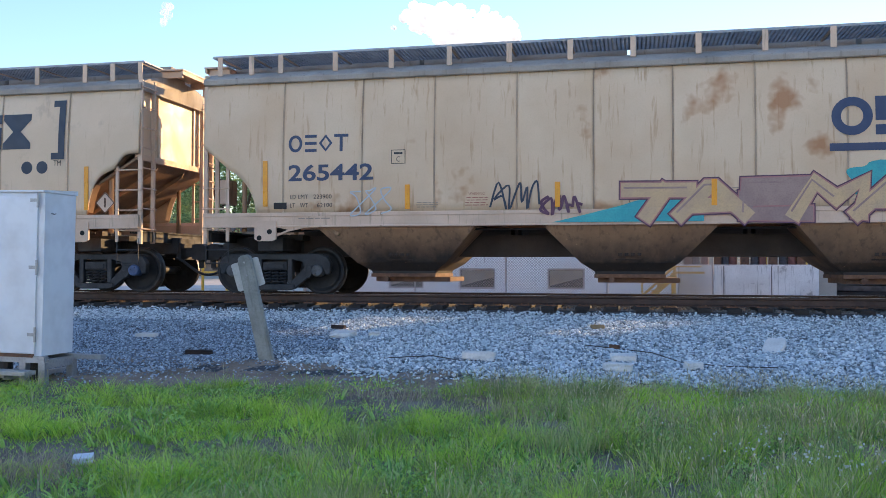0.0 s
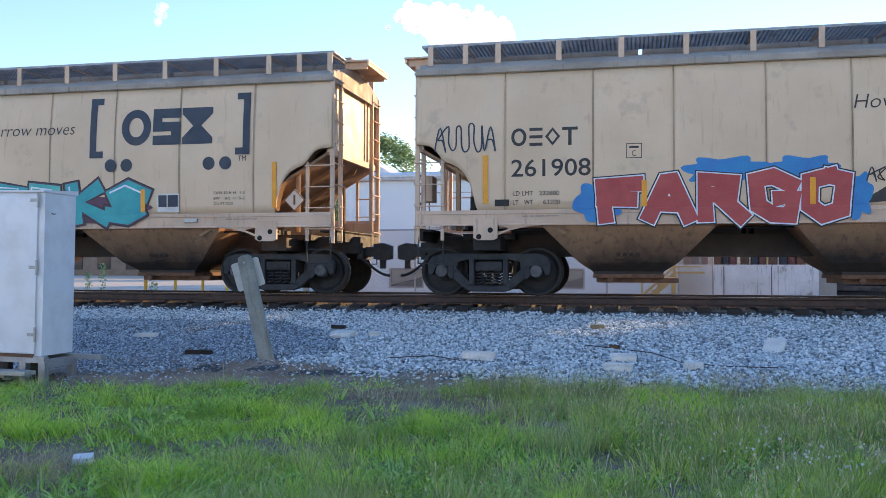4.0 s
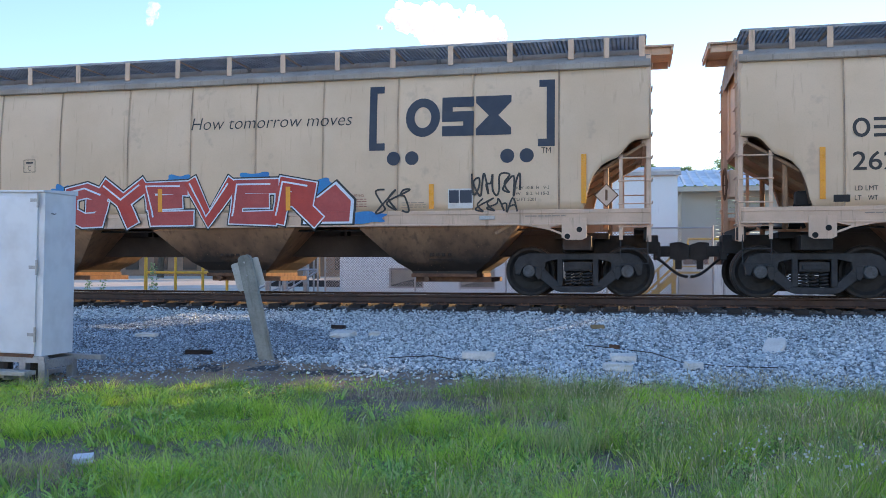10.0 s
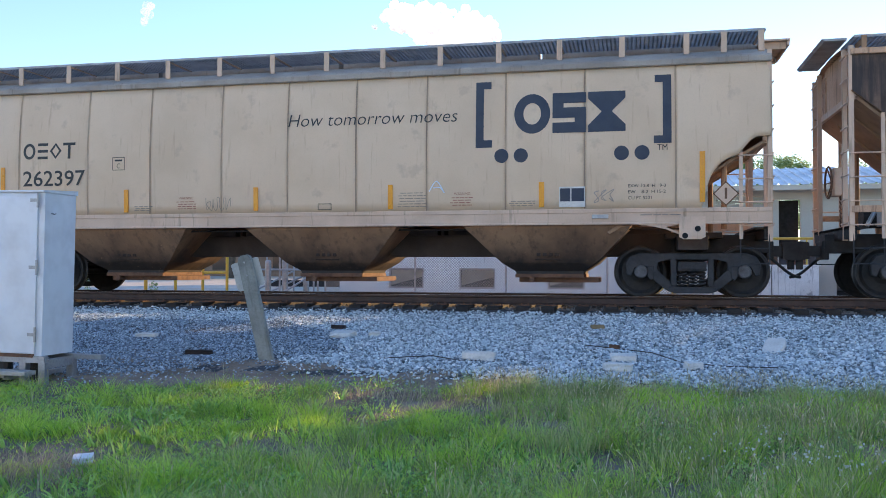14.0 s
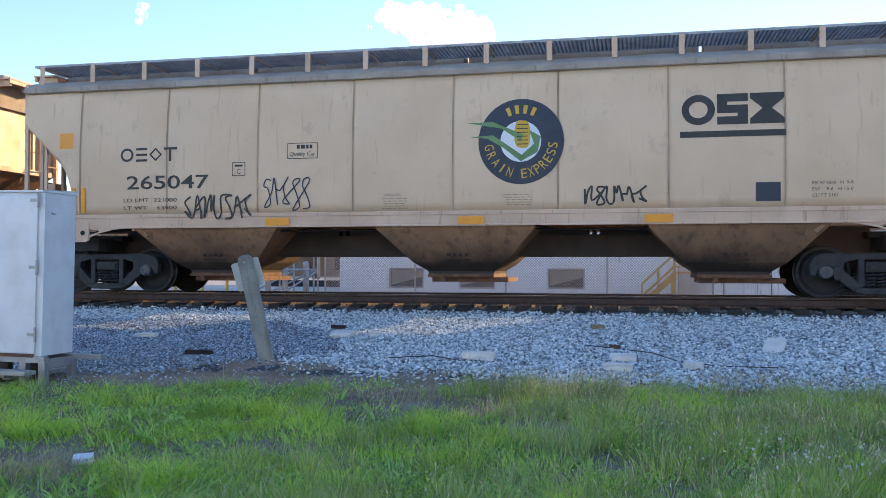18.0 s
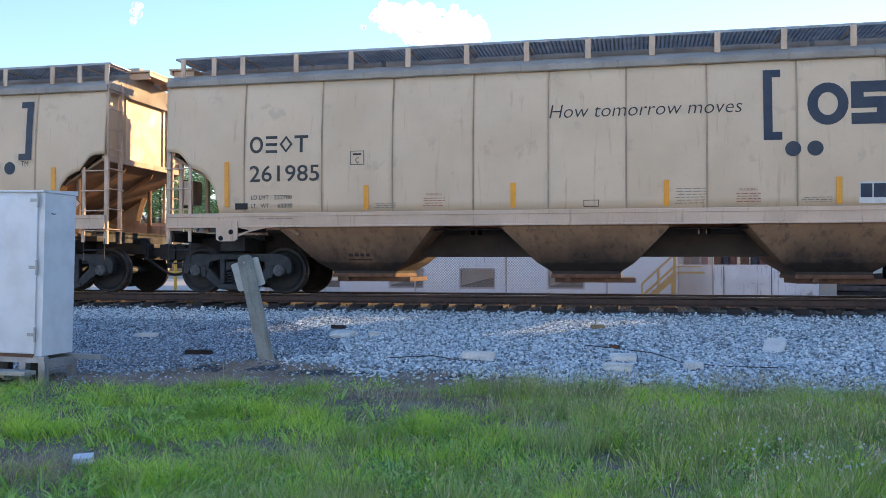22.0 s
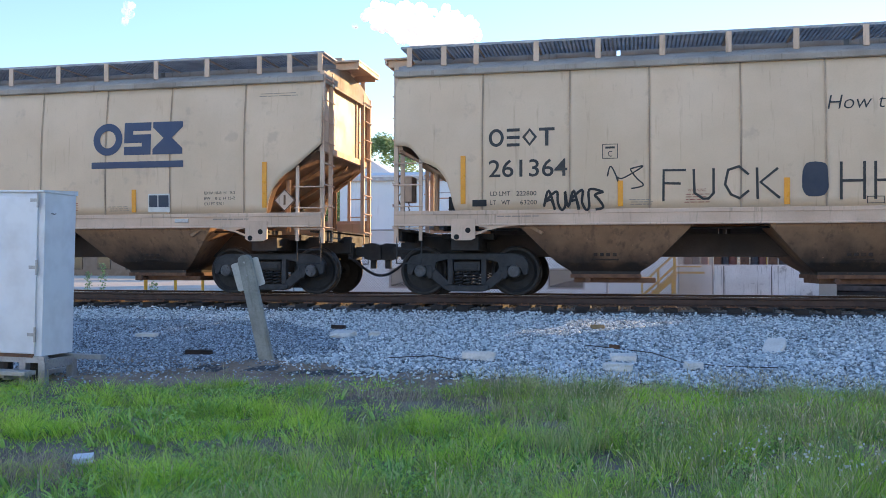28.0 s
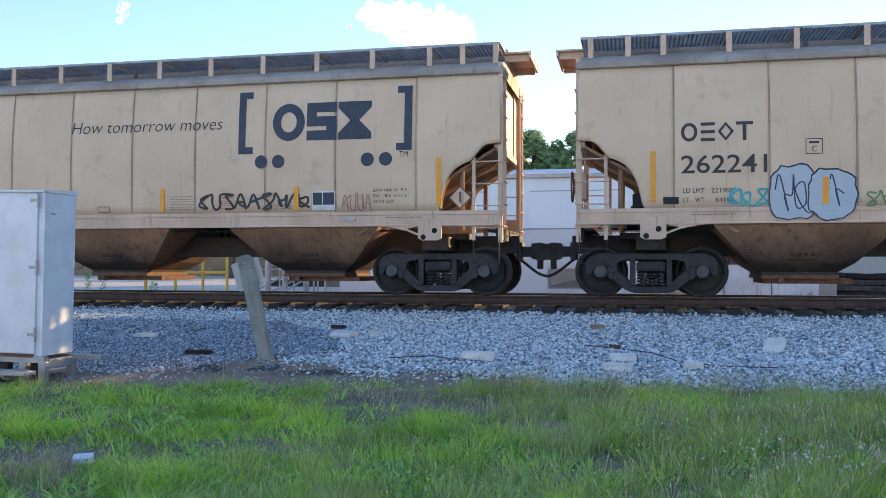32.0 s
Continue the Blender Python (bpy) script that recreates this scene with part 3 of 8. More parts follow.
    tube(bm, [(-half + 0.50, -1.0, 1.52), (-half + 0.35, -1.05, 1.25)], 0.04, 8)
    part("control_valve", bm, M["galv"], car)
    bm = B()
    tube(bm, [(-half + 1.10, -1.1, 1.22), (-half + 0.95, -1.1, 1.62), (-half + 1.15, -1.1, 1.85)], 0.035, 8)
    box(bm, -half + 0.95, -half + 1.2, -1.25, -0.95, 1.60, 1.85, 0.03)
    part("brake_cylinder", bm, M["grime"], car)


def add_hopper(car, x, top, bottom, narrow=0.82, depth=0.36, high=1.32):
    """A discharge hopper: four sloping sheets, the gate and its shafts."""
    bm = B()
    ring = []
    for z, hx, hy in ((high, top, 1.50), (high - 0.08, top - 0.04, 1.49), (0.62, bottom + 0.28, narrow + 0.20), (depth + 0.10, bottom + 0.04, narrow), (depth, bottom, narrow)):
        ring.append([bm.verts.new((sx * hx, sy * hy, z)) for sx, sy in ((-1, -1), (1, -1), (1, 1), (-1, 1))])
    for a, c in zip(ring, ring[1:]):
        for k in range(4):
            bm.faces.new((a[k], a[(k + 1) % 4], c[(k + 1) % 4], c[k]))
    bm.faces.new(ring[0])
    bm.faces.new(ring[-1])
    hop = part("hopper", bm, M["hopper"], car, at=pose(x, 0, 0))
    bm = B()
    box(bm, -bottom - 0.04, bottom + 0.04, -narrow - 0.03, narrow + 0.03, depth - 0.02, depth + 0.05, 0.006)
    box(bm, -bottom + 0.02, bottom + 0.3, -narrow + 0.10, narrow - 0.10, depth - 0.11, depth - 0.02, 0.008)
    part("gate", bm, M["rust"], hop, "rusty sliding gate")
    bm = B()
    tube(bm, [(bottom * 0.3 - 0.5, -narrow - 0.12, depth - 0.06), (bottom * 0.3 - 0.5, narrow + 0.12, depth - 0.06)], 0.032, 8)
    tube(bm, [(bottom * 0.3 - 0.5, -narrow - 0.13, depth - 0.06), (bottom * 0.3 - 0.5, -narrow - 0.06, depth - 0.06)], 0.055, 8)
    part("gate_shaft", bm, M["rust"], hop)
    bm = B()
    sl = (1.49 - narrow - 0.20) / 0.62
    for k in (-0.17, -0.055, 0.055, 0.17):
        y = -(narrow + 0.20 + sl * 0.14) - 0.012
        box(bm, k - 0.035, k + 0.035, y - 0.012, y + 0.03, 0.735, 0.80, 0.008)
    box(bm, -0.24, 0.24, -(narrow + 0.20 + sl * 0.06) - 0.006, -(narrow + 0.20 + sl * 0.06) + 0.03, 0.66, 0.70)
    part("vibrator_bracket", bm, M["rust_dark"], hop, "black grease-stained bracket")


def add_roof(car, half, paint, brackets):
    bm = B()
    prof = [(-1.56, 4.05), (-1.585, 4.07), (-1.585, 4.15), (-1.55, 4.19), (-1.30, 4.31), (-0.75, 4.46), (0.0, 4.52), (0.75, 4.46), (1.30, 4.31), (1.55, 4.19), (1.585, 4.15), (1.585, 4.07), (1.56, 4.05)]
    strip(bm, [[(x, y, z) for y, z in prof] for x in (-half - 0.02, half + 0.02)])
    for sx in (-1, 1):
        vs = [bm.verts.new((sx * (half + 0.018), y, z)) for y, z in prof]
        bm.faces.new(vs)
    part("roof", bm, M["roof_tan"], car)
    bm = B()
    box(bm, -half * 0.245, half * 0.245, -0.30, 0.30, 4.49, 4.80, 0.03)
    hatch = mesh("hatch_cover", bm, M["roof_tan"])
    for k in range(4):
        part("hatch_cover", hatch, None, car, at=pose(-half * 0.75 + half * 0.5 * k, 0, 0))
    rb = grating_mesh(half - 0.05)
    for s in (-1, 1):
        part("running_board", rb, None, car, at=pose(0, 0, 0) if s < 0 else TURN)
    bm = B()
    box(bm, -0.05, 0.05, -1.372, -1.354, 4.285, 4.645, 0.004)
    box(bm, -0.05, 0.05, -1.354, -1.29, 4.285, 4.297)
    box(bm, -0.02, 0.02, -1.354, -0.42, 4.615, 4.638)
    br = mesh("board_bracket", bm, M["bracket"])
    for s in (-1, 1):
        for x in brackets:
            part("board_bracket", br, None, car, at=pose(x, 0, 0) if s < 0 else TURN @ pose(-x, 0, 0))
    bm = B()
    box(bm, half - 0.06, half + 0.46, -0.72, 0.72, 4.60, 4.635, 0.006)
    box(bm, half + 0.41, half + 0.45, -0.70, 0.70, 4.52, 4.599)
    eb = mesh("end_board", bm, M["bracket"])
    bm = B()
    box(bm, half - 0.06, half + 0.40, -0.025, 0.025, 4.47, 4.598, 0.005)
    eg = mesh("board_gusset", bm, M["bracket"])
    for s in (-1, 1):
        flip = pose(0, 0, 0) if s > 0 else TURN
        part("end_board", eb, None, car, at=flip)
        for y in (-0.6, 0.6):
            part("board_gusset", eg, None, car, at=flip @ pose(0, y, 0))


def under(car, half, truck_at):
    """Dark body bolsters, stub beams, brake rods and an added dark plate under the body."""
    for e in (-1, 1):
        x = e * truck_at
        bm = B()
        box(bm, x - 0.26, x + 0.26, -1.30, 1.30, 0.84, 1.10, 0.02)
        box(bm, x - 1.1, x + 1.1, -0.32, 0.32, 0.82, 1.06, 0.02)
        part("body_bolster", bm, M["grime"], car)
        # invented dark plate that closes the gap over each truck
        bm = B()
        box(bm, x + e * 0.05 - 0.5, x + e * 0.05 + 0.5, -0.75, 0.75, 1.06, 1.17, 0.01)
        part("stub_floor", bm, M["grime"], car)
        for y in (-0.55, 0.5):
            bm = B()
            tube(bm, [(x - e * 1.2, y, 0.62), (x - e * 0.3, y, 0.66), (x + e * 1.0, y * 0.6, 0.70)], 0.022, 6)
            part("brake_rod", bm, M["grime"], car)
    bm = B()
    tube(bm, [(-half + 1.2, -1.2, 1.22), (-1.0, -1.2, 1.24), (half - 1.2, -1.2, 1.22)], 0.022, 6)
    part("train_pipe", bm, M["grime"], car)


def add_sills(car, half, low_y=1.60, plate=1.15):
    for s in (-1, 1):
        bm = B()
        prof = [(0.12, 1.285), (-0.02, 1.285), (-0.02, 1.31), (0.004, 1.316), (0.004, 1.488), (-0.014, 1.494), (-0.014, 1.552), (-0.008, 1.562), (0.05, 1.562), (0.12, 1.49)]
        a = [bm.verts.new((-half, -low_y + y, z)) for y, z in prof]
        b = [bm.verts.new((half, -low_y + y, z)) for y, z in prof]
        bm.faces.new(a)
        bm.faces.new(b)
        for i in range(len(prof)):
            bm.faces.new((a[i], a[(i + 1) % len(prof)], b[(i + 1) % len(prof)], b[i]))
        part("side_sill", bm, M["tan_trim"], car, at=pose(0, 0, 0) if s < 0 else TURN)
        for e in (-1, 1):
            bm = B()
            slab(bm, [(-0.22, 1.41), (0.22, 1.41), (0.22, 1.06), (0.14, 1.02), (-0.14, 1.02), (-0.22, 1.06)], -low_y - 0.03, -low_y + 0.02)
            slab(bm, [(e * -0.20, 1.285), (e * -1.0, 1.285), (e * -0.75, 1.262), (e * -0.45, 1.20), (e * -0.20, 1.10), (e * -0.20, 1.14), (e * -0.45, 1.235)], -low_y, -low_y + 0.03)
            at = pose(e * (half - 1.30), 0, 0)
            bp = part("bolster_plate", bm, M["tan_trim"], car, at=at if s < 0 else TURN @ at)
            for hx, hz in ((0.09, 1.20), (-0.12, 1.08)):
                # black disc on the plate, painting the shade of a hole
                bm = B()
                tube(bm, [(hx, -low_y - 0.034, hz), (hx, -low_y - 0.028, hz)], 0.05, 14)
                part("jacking_hole", bm, M["hole_shade"], bp)
    under(car, half, half - 1.27)
    gap = 2.14 if half < 8.5 else 2.485
    bm = B()
    box(bm, -half + 1.6, half - 1.6, -0.36, 0.36, 0.74, 1.16, 0.01)
    sill = part("centre_sill", bm, M["sill_brown"], car)
    for a, b in ((-half + 1.6, -gap - 0.11), (-gap - 0.03, -gap + 0.03), (-gap + 0.11, gap - 0.11), (gap - 0.03, gap + 0.03), (gap + 0.11, half - 1.6)):
        bm = B()
        box(bm, a, b, -0.36, 0.36, 1.162, 1.29)
        part("sill_spacer", bm, M["sill_brown"], sill)


def reflector(car, x, z0, z1, width, wide=0.085):
    """An orange strip on the side sheet."""
    bm = B()
    n = 5
    for q in range(n):
        a, b = z0 + (z1 - z0) * q / n, z0 + (z1 - z0) * (q + 1) / n
        v = [bm.verts.new((dx, -(width(z) + off), z)) for off in (0.024, 0.008) for dx, z in ((-wide / 2, a), (wide / 2, a), (wide / 2, b), (-wide / 2, b))]
        for f in ((0, 1, 2, 3), (4, 7, 6, 5), (0, 4, 5, 1), (2, 6, 7, 3), (1, 5, 6, 2), (0, 3, 7, 4)):
            bm.faces.new([v[i] for i in f])
    return part("reflector", bm, M["orange"], car, "orange reflective strip", at=pose(x, 0, 0))


def build_round(half, seams, low, slope_top, paint, truck_at, brackets, bays, marks):
    car = thing("hopper_car", "tan covered hopper car", "freight car", group="cars of the train")
    edges = [-half] + seams + [half]
    for x0, x1 in zip(edges, edges[1:]):
        bm, mid = side_panel(x0, x1, half, low, half_width)
        me = mesh("side_panel", bm, paint, True)
        part("side_panel", me, None, car, at=pose(mid, 0, 0))
        bm, mid = side_panel(-x1, -x0, half, low, half_width)
        me = mesh("side_panel", bm, paint, True)
        part("side_panel", me, None, car, at=TURN @ pose(mid, 0, 0))
    bm = B()
    heights_at = [1.562 + (4.056 - 1.562) * k / 12 for k in range(13)]
    strip(bm, [[(x, -(half_width(z) + y), z) for z in heights_at] for x, y in ((-0.014, -0.010), (0.0, -0.004), (0.014, -0.010))])
    seam_me = mesh("weld_seam", bm, M["seam"])
    for x in seams:
        part("weld_seam", seam_me, None, car, at=pose(x, 0, 0))
    add_sills(car, half)
    add_roof(car, half, paint, brackets)
    add_ends(car, half, slope_top, low, paint)
    for x in bays:
        add_hopper(car, x, 1.52, 0.60)
    add_trucks(car, truck_at)
    for x, z0, z1, w in marks:
        reflector(car, x, z0, z1, half_width, w)
    return car


def build_old():
    """The older car: flat sides with posts, long sloping ends."""
    half = 8.77
    car = thing("hopper_car", "tan covered hopper car", "freight car", group="cars of the train")
    posts = [1.5, 2.27, 3.0, 3.86, 4.67, 5.5, 6.36, 7.31, 8.28]
    posts = [p - half for p in posts] + [half - p for p in posts[::-1]]
    edges = [-half] + posts + [half]
    for s in (-1, 1):
        tones = {0: "old_black", 1: "old_black", 2: "old_black", 3: "old_dark", 6: "old_pale", 5: "old_mid", 15: "old_mid", 16: "old_dark", 17: "old_black", 18: "old_dark", 9: "old_red", 10: "old_red", 11: "old_red"}
        for k, (x0, x1) in enumerate(zip(edges, edges[1:])):
            bm, mid = side_panel(x0, x1, half, OLD, flat_width, 4.14)
            me = mesh("side_panel", bm, M[tones.get(k, "old_tan")], False)
            part("side_panel", me, None, car, at=pose(mid, 0, 0) if s < 0 else TURN @ pose(mid, 0, 0))
        for x in posts:
            bm = B()
            slab(bm, [(-0.062, 1.57), (0.062, 1.57), (0.062, 4.10), (-0.062, 4.10)], -1.55, -1.535)
            slab(bm, [(-0.045, 1.60), (0.045, 1.60), (0.045, 4.07), (-0.045, 4.07)], -1.62, -1.55)
            part("side_post", bm, M["old_rib"], car, at=pose(x, 0, 0) if s < 0 else TURN @ pose(-x, 0, 0))
        bm = B()
        box(bm, -half, half, -1.60, -1.50, 4.10, 4.20, 0.01)
        part("top_chord", bm, M["old_tan"], car, at=pose(0, 0, 0) if s < 0 else TURN)
        bm = B()
        box(bm, -half, half, -1.56, -1.48, 1.46, 1.57, 0.008)
        part("side_sill", bm, M["old_tan"], car, at=pose(0, 0, 0) if s < 0 else TURN)
        for e in (-1, 1):
            bm = B()
            slab(bm, [(-0.55, 1.47), (0.35, 1.47), (0.30, 1.02), (-0.15, 1.02), (-0.30, 1.2)] if e < 0 else [(0.55, 1.47), (-0.35, 1.47), (-0.30, 1.02), (0.15, 1.02), (0.30, 1.2)], -1.52, -1.47)
            at = pose(e * (half - 1.45), 0, 0)
            bp = part("bolster_plate", bm, M["old_tan"], car, at=at if s < 0 else TURN @ pose(-e * (half - 1.45), 0, 0))
            bm = B()
            tube(bm, [(0, -1.526, 1.26), (0, -1.518, 1.26)], 0.09, 16)
            part("jacking_hole", bm, M["hole_shade"], bp)
    bm = B()
    prof = [(-1.58, 4.17), (-1.30, 4.26), (-0.75, 4.36), (0.0, 4.40), (0.75, 4.36), (1.30, 4.26), (1.58, 4.17)]
    strip(bm, [[(x, y, z) for y, z in prof] for x in (-half, half)])
    part("roof", bm, M["old_tan"], car)
    rb = grating_mesh(half - 0.1)
    for s in (-1, 1):
        part("running_board", rb, None, car, at=pose(0, 0, -0.20) if s < 0 else TURN @ pose(0, 0, -0.20))
        bm = B()
        box(bm, -0.04, 0.04, -1.385, -1.352, 4.22, 4.46)
        box(bm, -0.006, 0.006, -1.36, -0.80, 4.34, 4.46)
        br = mesh("board_bracket", bm, M["hopper"])
        for k in range(14):
            part("board_bracket", br, None, car, at=(pose(0, 0, 0) if s < 0 else TURN) @ pose(-half + 0.25 + (2 * half - 0.5) * k / 13, 0, 0))
    for e in (1, -1):
        bm = B()
        slab(bm, [(half - 0.02, 4.43), (half + 0.34, 4.43), (half + 0.38, 4.47), (half - 0.02, 4.47)], -1.2, 1.2)
        part("end_board", bm, M["grating"], car, at=pose(0, 0, 0) if e > 0 else TURN)
    add_ends(car, half, 3.42, OLD, M["old_tan"])
    for x in (-4.77, 0.0, 4.77):
        add_hopper(car, x, 1.56, 0.50, 0.80, 0.37, 1.47)
    under(car, half, half - 1.55)
    bm = B()
    box(bm, -half + 1.7, half - 1.7, -0.36, 0.36, 0.70, 1.45, 0.02)
    part("centre_sill", bm, M["sill_brown"], car)
    add_trucks(car, half - 1.55)
    for x, z0, z1 in ((-half + 1.5, 1.56, 2.36), (-half + 3.86, 1.56, 2.02), (half - 1.5, 1.60, 2.40), (half - 3.86, 1.56, 2.02), (-half + 7.31, 1.56, 2.0), (half - 7.31, 1.56, 2.0)):
        bm = B()
        box(bm, -0.05, 0.05, -1.632, -1.624, z0, z1)
        part("reflector", bm, M["orange"], car, "orange reflective strip", at=pose(x, 0, 0))
    return car


M["old_black"] = plain("black_stained_old_paint", (0.22, 0.135, 0.09), (0.075, 0.048, 0.038), 1.1, 0.7, relief=0.003, streak=(0.028, 0.022, 0.022), streak_at=0.40)
M["old_dark"] = plain("dark_rusted_old_paint", (0.52, 0.32, 0.20), (0.30, 0.165, 0.095), 1.0, 0.75, relief=0.003, streak=(0.06, 0.035, 0.025), streak_at=0.50, blot=(0.17, 0.075, 0.04), blot_size=1.7, blot_mix=0.75)
M["old_mid"] = plain("faded_old_paint", (0.651, 0.475, 0.333), (0.527, 0.343, 0.218), 0.8, 0.75, relief=0.003, streak=(0.16, 0.08, 0.04), streak_at=0.60, blot=(0.17, 0.075, 0.04), blot_size=1.7, blot_mix=0.75)
M["old_pale"] = plain("pale_grey_patch_paint", (0.853, 0.726, 0.586), (0.698, 0.568, 0.437), 0.8, 0.7, relief=0.003, streak=(0.20, 0.12, 0.07), streak_at=0.64)
M["old_red"] = plain("red_brown_old_paint", (0.60, 0.37, 0.25), (0.42, 0.24, 0.15), 0.8, 0.75, relief=0.003, streak=(0.12, 0.06, 0.04), streak_at=0.53, blot=(0.17, 0.075, 0.04), blot_size=1.7, blot_mix=0.75)
# roof tan greyed in its colour for the boards' shadow and the sky's reflection
M["roof_tan"] = plain("shade_greyed_roof_paint", (0.40, 0.345, 0.29), (0.28, 0.235, 0.195), 1.4, 0.7, grain=0.2, streak=(0.16, 0.125, 0.10))
M["bracket"] = M["tan_trim"]
M["old_tan"] = plain("rust_streaked_old_tan_paint", (0.72, 0.48, 0.32), (0.54, 0.31, 0.185), 0.8, 0.75, relief=0.003, vary=0.08, streak=(0.14, 0.06, 0.035), streak_at=0.54, blot=(0.17, 0.075, 0.04), blot_size=1.7, blot_mix=0.75)
STD_SEAMS = [-6.45, -4.88, -3.5, -1.98, -0.62, 0.74, 2.1, 3.56, 4.97, 6.53]
BRACKETS = [-7.88, -7.22, -6.61, -5.5, -4.39, -3.27, -2.15, -1.04, 0.07, 1.19, 2.3, 3.4, 4.51, 5.62, 6.73, 7.36, 7.98]
STD_MARKS = [(-6.80, 1.68, 2.55, 0.09), (-4.0, 1.60, 2.05, 0.09), (-1.25, 1.60, 2.05, 0.09), (1.42, 1.60, 2.05, 0.09), (4.21, 1.60, 2.05, 0.09), (6.97, 1.66, 2.53, 0.09)]
TYPES = {
    "a": build_round(8.1, STD_SEAMS, NOTCHED, 2.72, M["tan"], 6.83, BRACKETS, (-4.28, 0.0, 4.28), STD_MARKS),
    "b": build_round(8.1, STD_SEAMS, SLOPED, 2.80, M["tan"], 6.83, BRACKETS, (-4.28, 0.0, 4.28), STD_MARKS),
    "c": build_round(8.94, [-7.64 + 1.91 * k for k in range(9)], LONG, 3.38, M["tan"], 7.35, [-8.7 + 17.4 * k / 15 for k in range(16)], (-4.97, 0.0, 4.97), [(-7.76, 1.6, 2.1, 0.09), (-7.55, 1.6, 2.1, 0.09), (7.76, 1.6, 2.1, 0.09), (7.55, 1.6, 2.1, 0.09)]),
    "r": build_round(8.1, STD_SEAMS, SLOPED, 2.80, M["rusty_tan"], 6.83, BRACKETS, (-4.28, 0.0, 4.28), STD_MARKS),
    "o": build_old(),
}


def run(t):
    """How far the train has gone after t seconds."""
    return 9.62 * t + 0.22 * (t - math.log((1 + math.exp(t - 10)) / (1 + math.exp(-10))))


# kind of car, a moment, the place of its middle at that moment
TRAIN = [
    ("a", 0.0, 17.498),
    ("r", 0.0, -0.052),
    ("a", 2.7, 8.913),
    ("a", 2.7, -8.590),
    ("a", 6.0, 6.036),
    ("a", 6.0, -11.636),
    ("a", 8.3, -6.677),
    ("a", 10.4, -3.890),
    ("o", 12.0, -6.936),
    ("a", 13.0, -15.439),
    ("a", 16.9, 4.654),
    ("c", 17.4, -8.974),
    ("a", 19.0, -12.129),
    ("a", 21.4, -6.619),
    ("a", 23.0, -8.785),
    ("r", 25.2, -5.129),
    ("a", 28.0, 3.792),
    ("b", 29.5, 0.591),
    ("a", 32.0, 7.150),
    ("a", 32.0, -10.432),
]
CARS = []
used = set()
for kind, when, at in TRAIN:
    start = at - run(when)
    if kind in used:
        car = copy_thing(TYPES[kind], pose(start, 0, 0))
    else:
        car = TYPES[kind]
        car.matrix_basis = pose(start, 0, 0)
        used.add(kind)
    CARS.append((car, start))
# ---- paint on the cars: stencils, slogans, graffiti ----


def skin(flat=False):
    """Depth of the car's near face at height z."""
    def depth(z):
        if z < 1.568:
            return 1.566 if flat else 1.6255
        return 1.552 if flat else half_width(z) + 0.007
    return depth


ROUND, FLAT = skin(), skin(True)


def lay(bm, x, z, lift, face):
    """Bends a flat drawing (x right, y up) onto the car's side."""
    top = max(v.co.y for v in bm.verts)
    low = min(v.co.y for v in bm.verts)
    cuts = [1.57 - z, 1.566 - z]
    k = math.ceil((z + low) / 0.1) * 0.1 - z
    while k < top:
        cuts.append(k)
        k += 0.1
    for c in cuts:
        if low + 0.004 < c < top - 0.004:
            bmesh.ops.bisect_plane(bm, geom=bm.verts[:] + bm.edges[:] + bm.faces[:], plane_co=(0, c, 0), plane_no=(0, 1, 0))
    for v in bm.verts:
        h = z + v.co.y
        v.co = (x + v.co.x, -(face(h) + lift + v.co.z), h)


GLYPHS = {}


def glyphs(text, bold=0.0, shear=0.0, space=1.0):
    """The outline of a text as vertices and faces, scaled to a unit box."""
    key = (text, bold, shear, space)
    if key not in GLYPHS:
        cu = bpy.data.curves.new("text", "FONT")
        cu.body, cu.size, cu.offset, cu.shear, cu.resolution_u = text, 1.0, bold, shear, 3
        cu.space_character = space
        ob = bpy.data.objects.new("text", cu)
        scene.collection.objects.link(ob)
        me = bpy.data.meshes.new_from_object(ob.evaluated_get(bpy.context.evaluated_depsgraph_get()))
        co = np.array([v.co[:2] for v in me.vertices])
        lo, hi = co.min(0), co.max(0)
        GLYPHS[key] = ((co - lo) / (hi - lo), [tuple(p.vertices) for p in me.polygons], (hi - lo))
        bpy.data.objects.remove(ob)
    return GLYPHS[key]


def write(car, name, text, x, z, w, h, material, lift=0.004, face=ROUND, bold=0.0, shear=0.0, label="", parent=None, turn=0.0, space=1.0):
    """Lettering in the box w by h, with its lower left corner at x, z."""
    co, faces, _ = glyphs(text, bold, shear, space)
    bm = B()
    vs = [bm.verts.new((u * w + turn * v, v * h, 0)) for u, v in co]
    for f in faces:
        try:
            bm.faces.new([vs[i] for i in f])
        except ValueError:
            pass
    lay(bm, x, z, lift, face)
    return part(name, bm, material, parent or car, label)


def drawn(car, name, polys, x, z, material, lift=0.004, face=ROUND, label="", parent=None, step=0.0):
    """Flat shapes, each a list of (x, y) corners; step lifts each a little over the one before."""
    bm = B()
    for k, poly in enumerate(polys):
        bm.faces.new([bm.verts.new((u, v, step * k)) for u, v in poly])
    bmesh.ops.remove_doubles(bm, verts=bm.verts[:], dist=0.0004)
    bmesh.ops.triangulate(bm, faces=bm.faces[:])
    lay(bm, x, z, lift, face)
    return part(name, bm, material, parent or car, label)


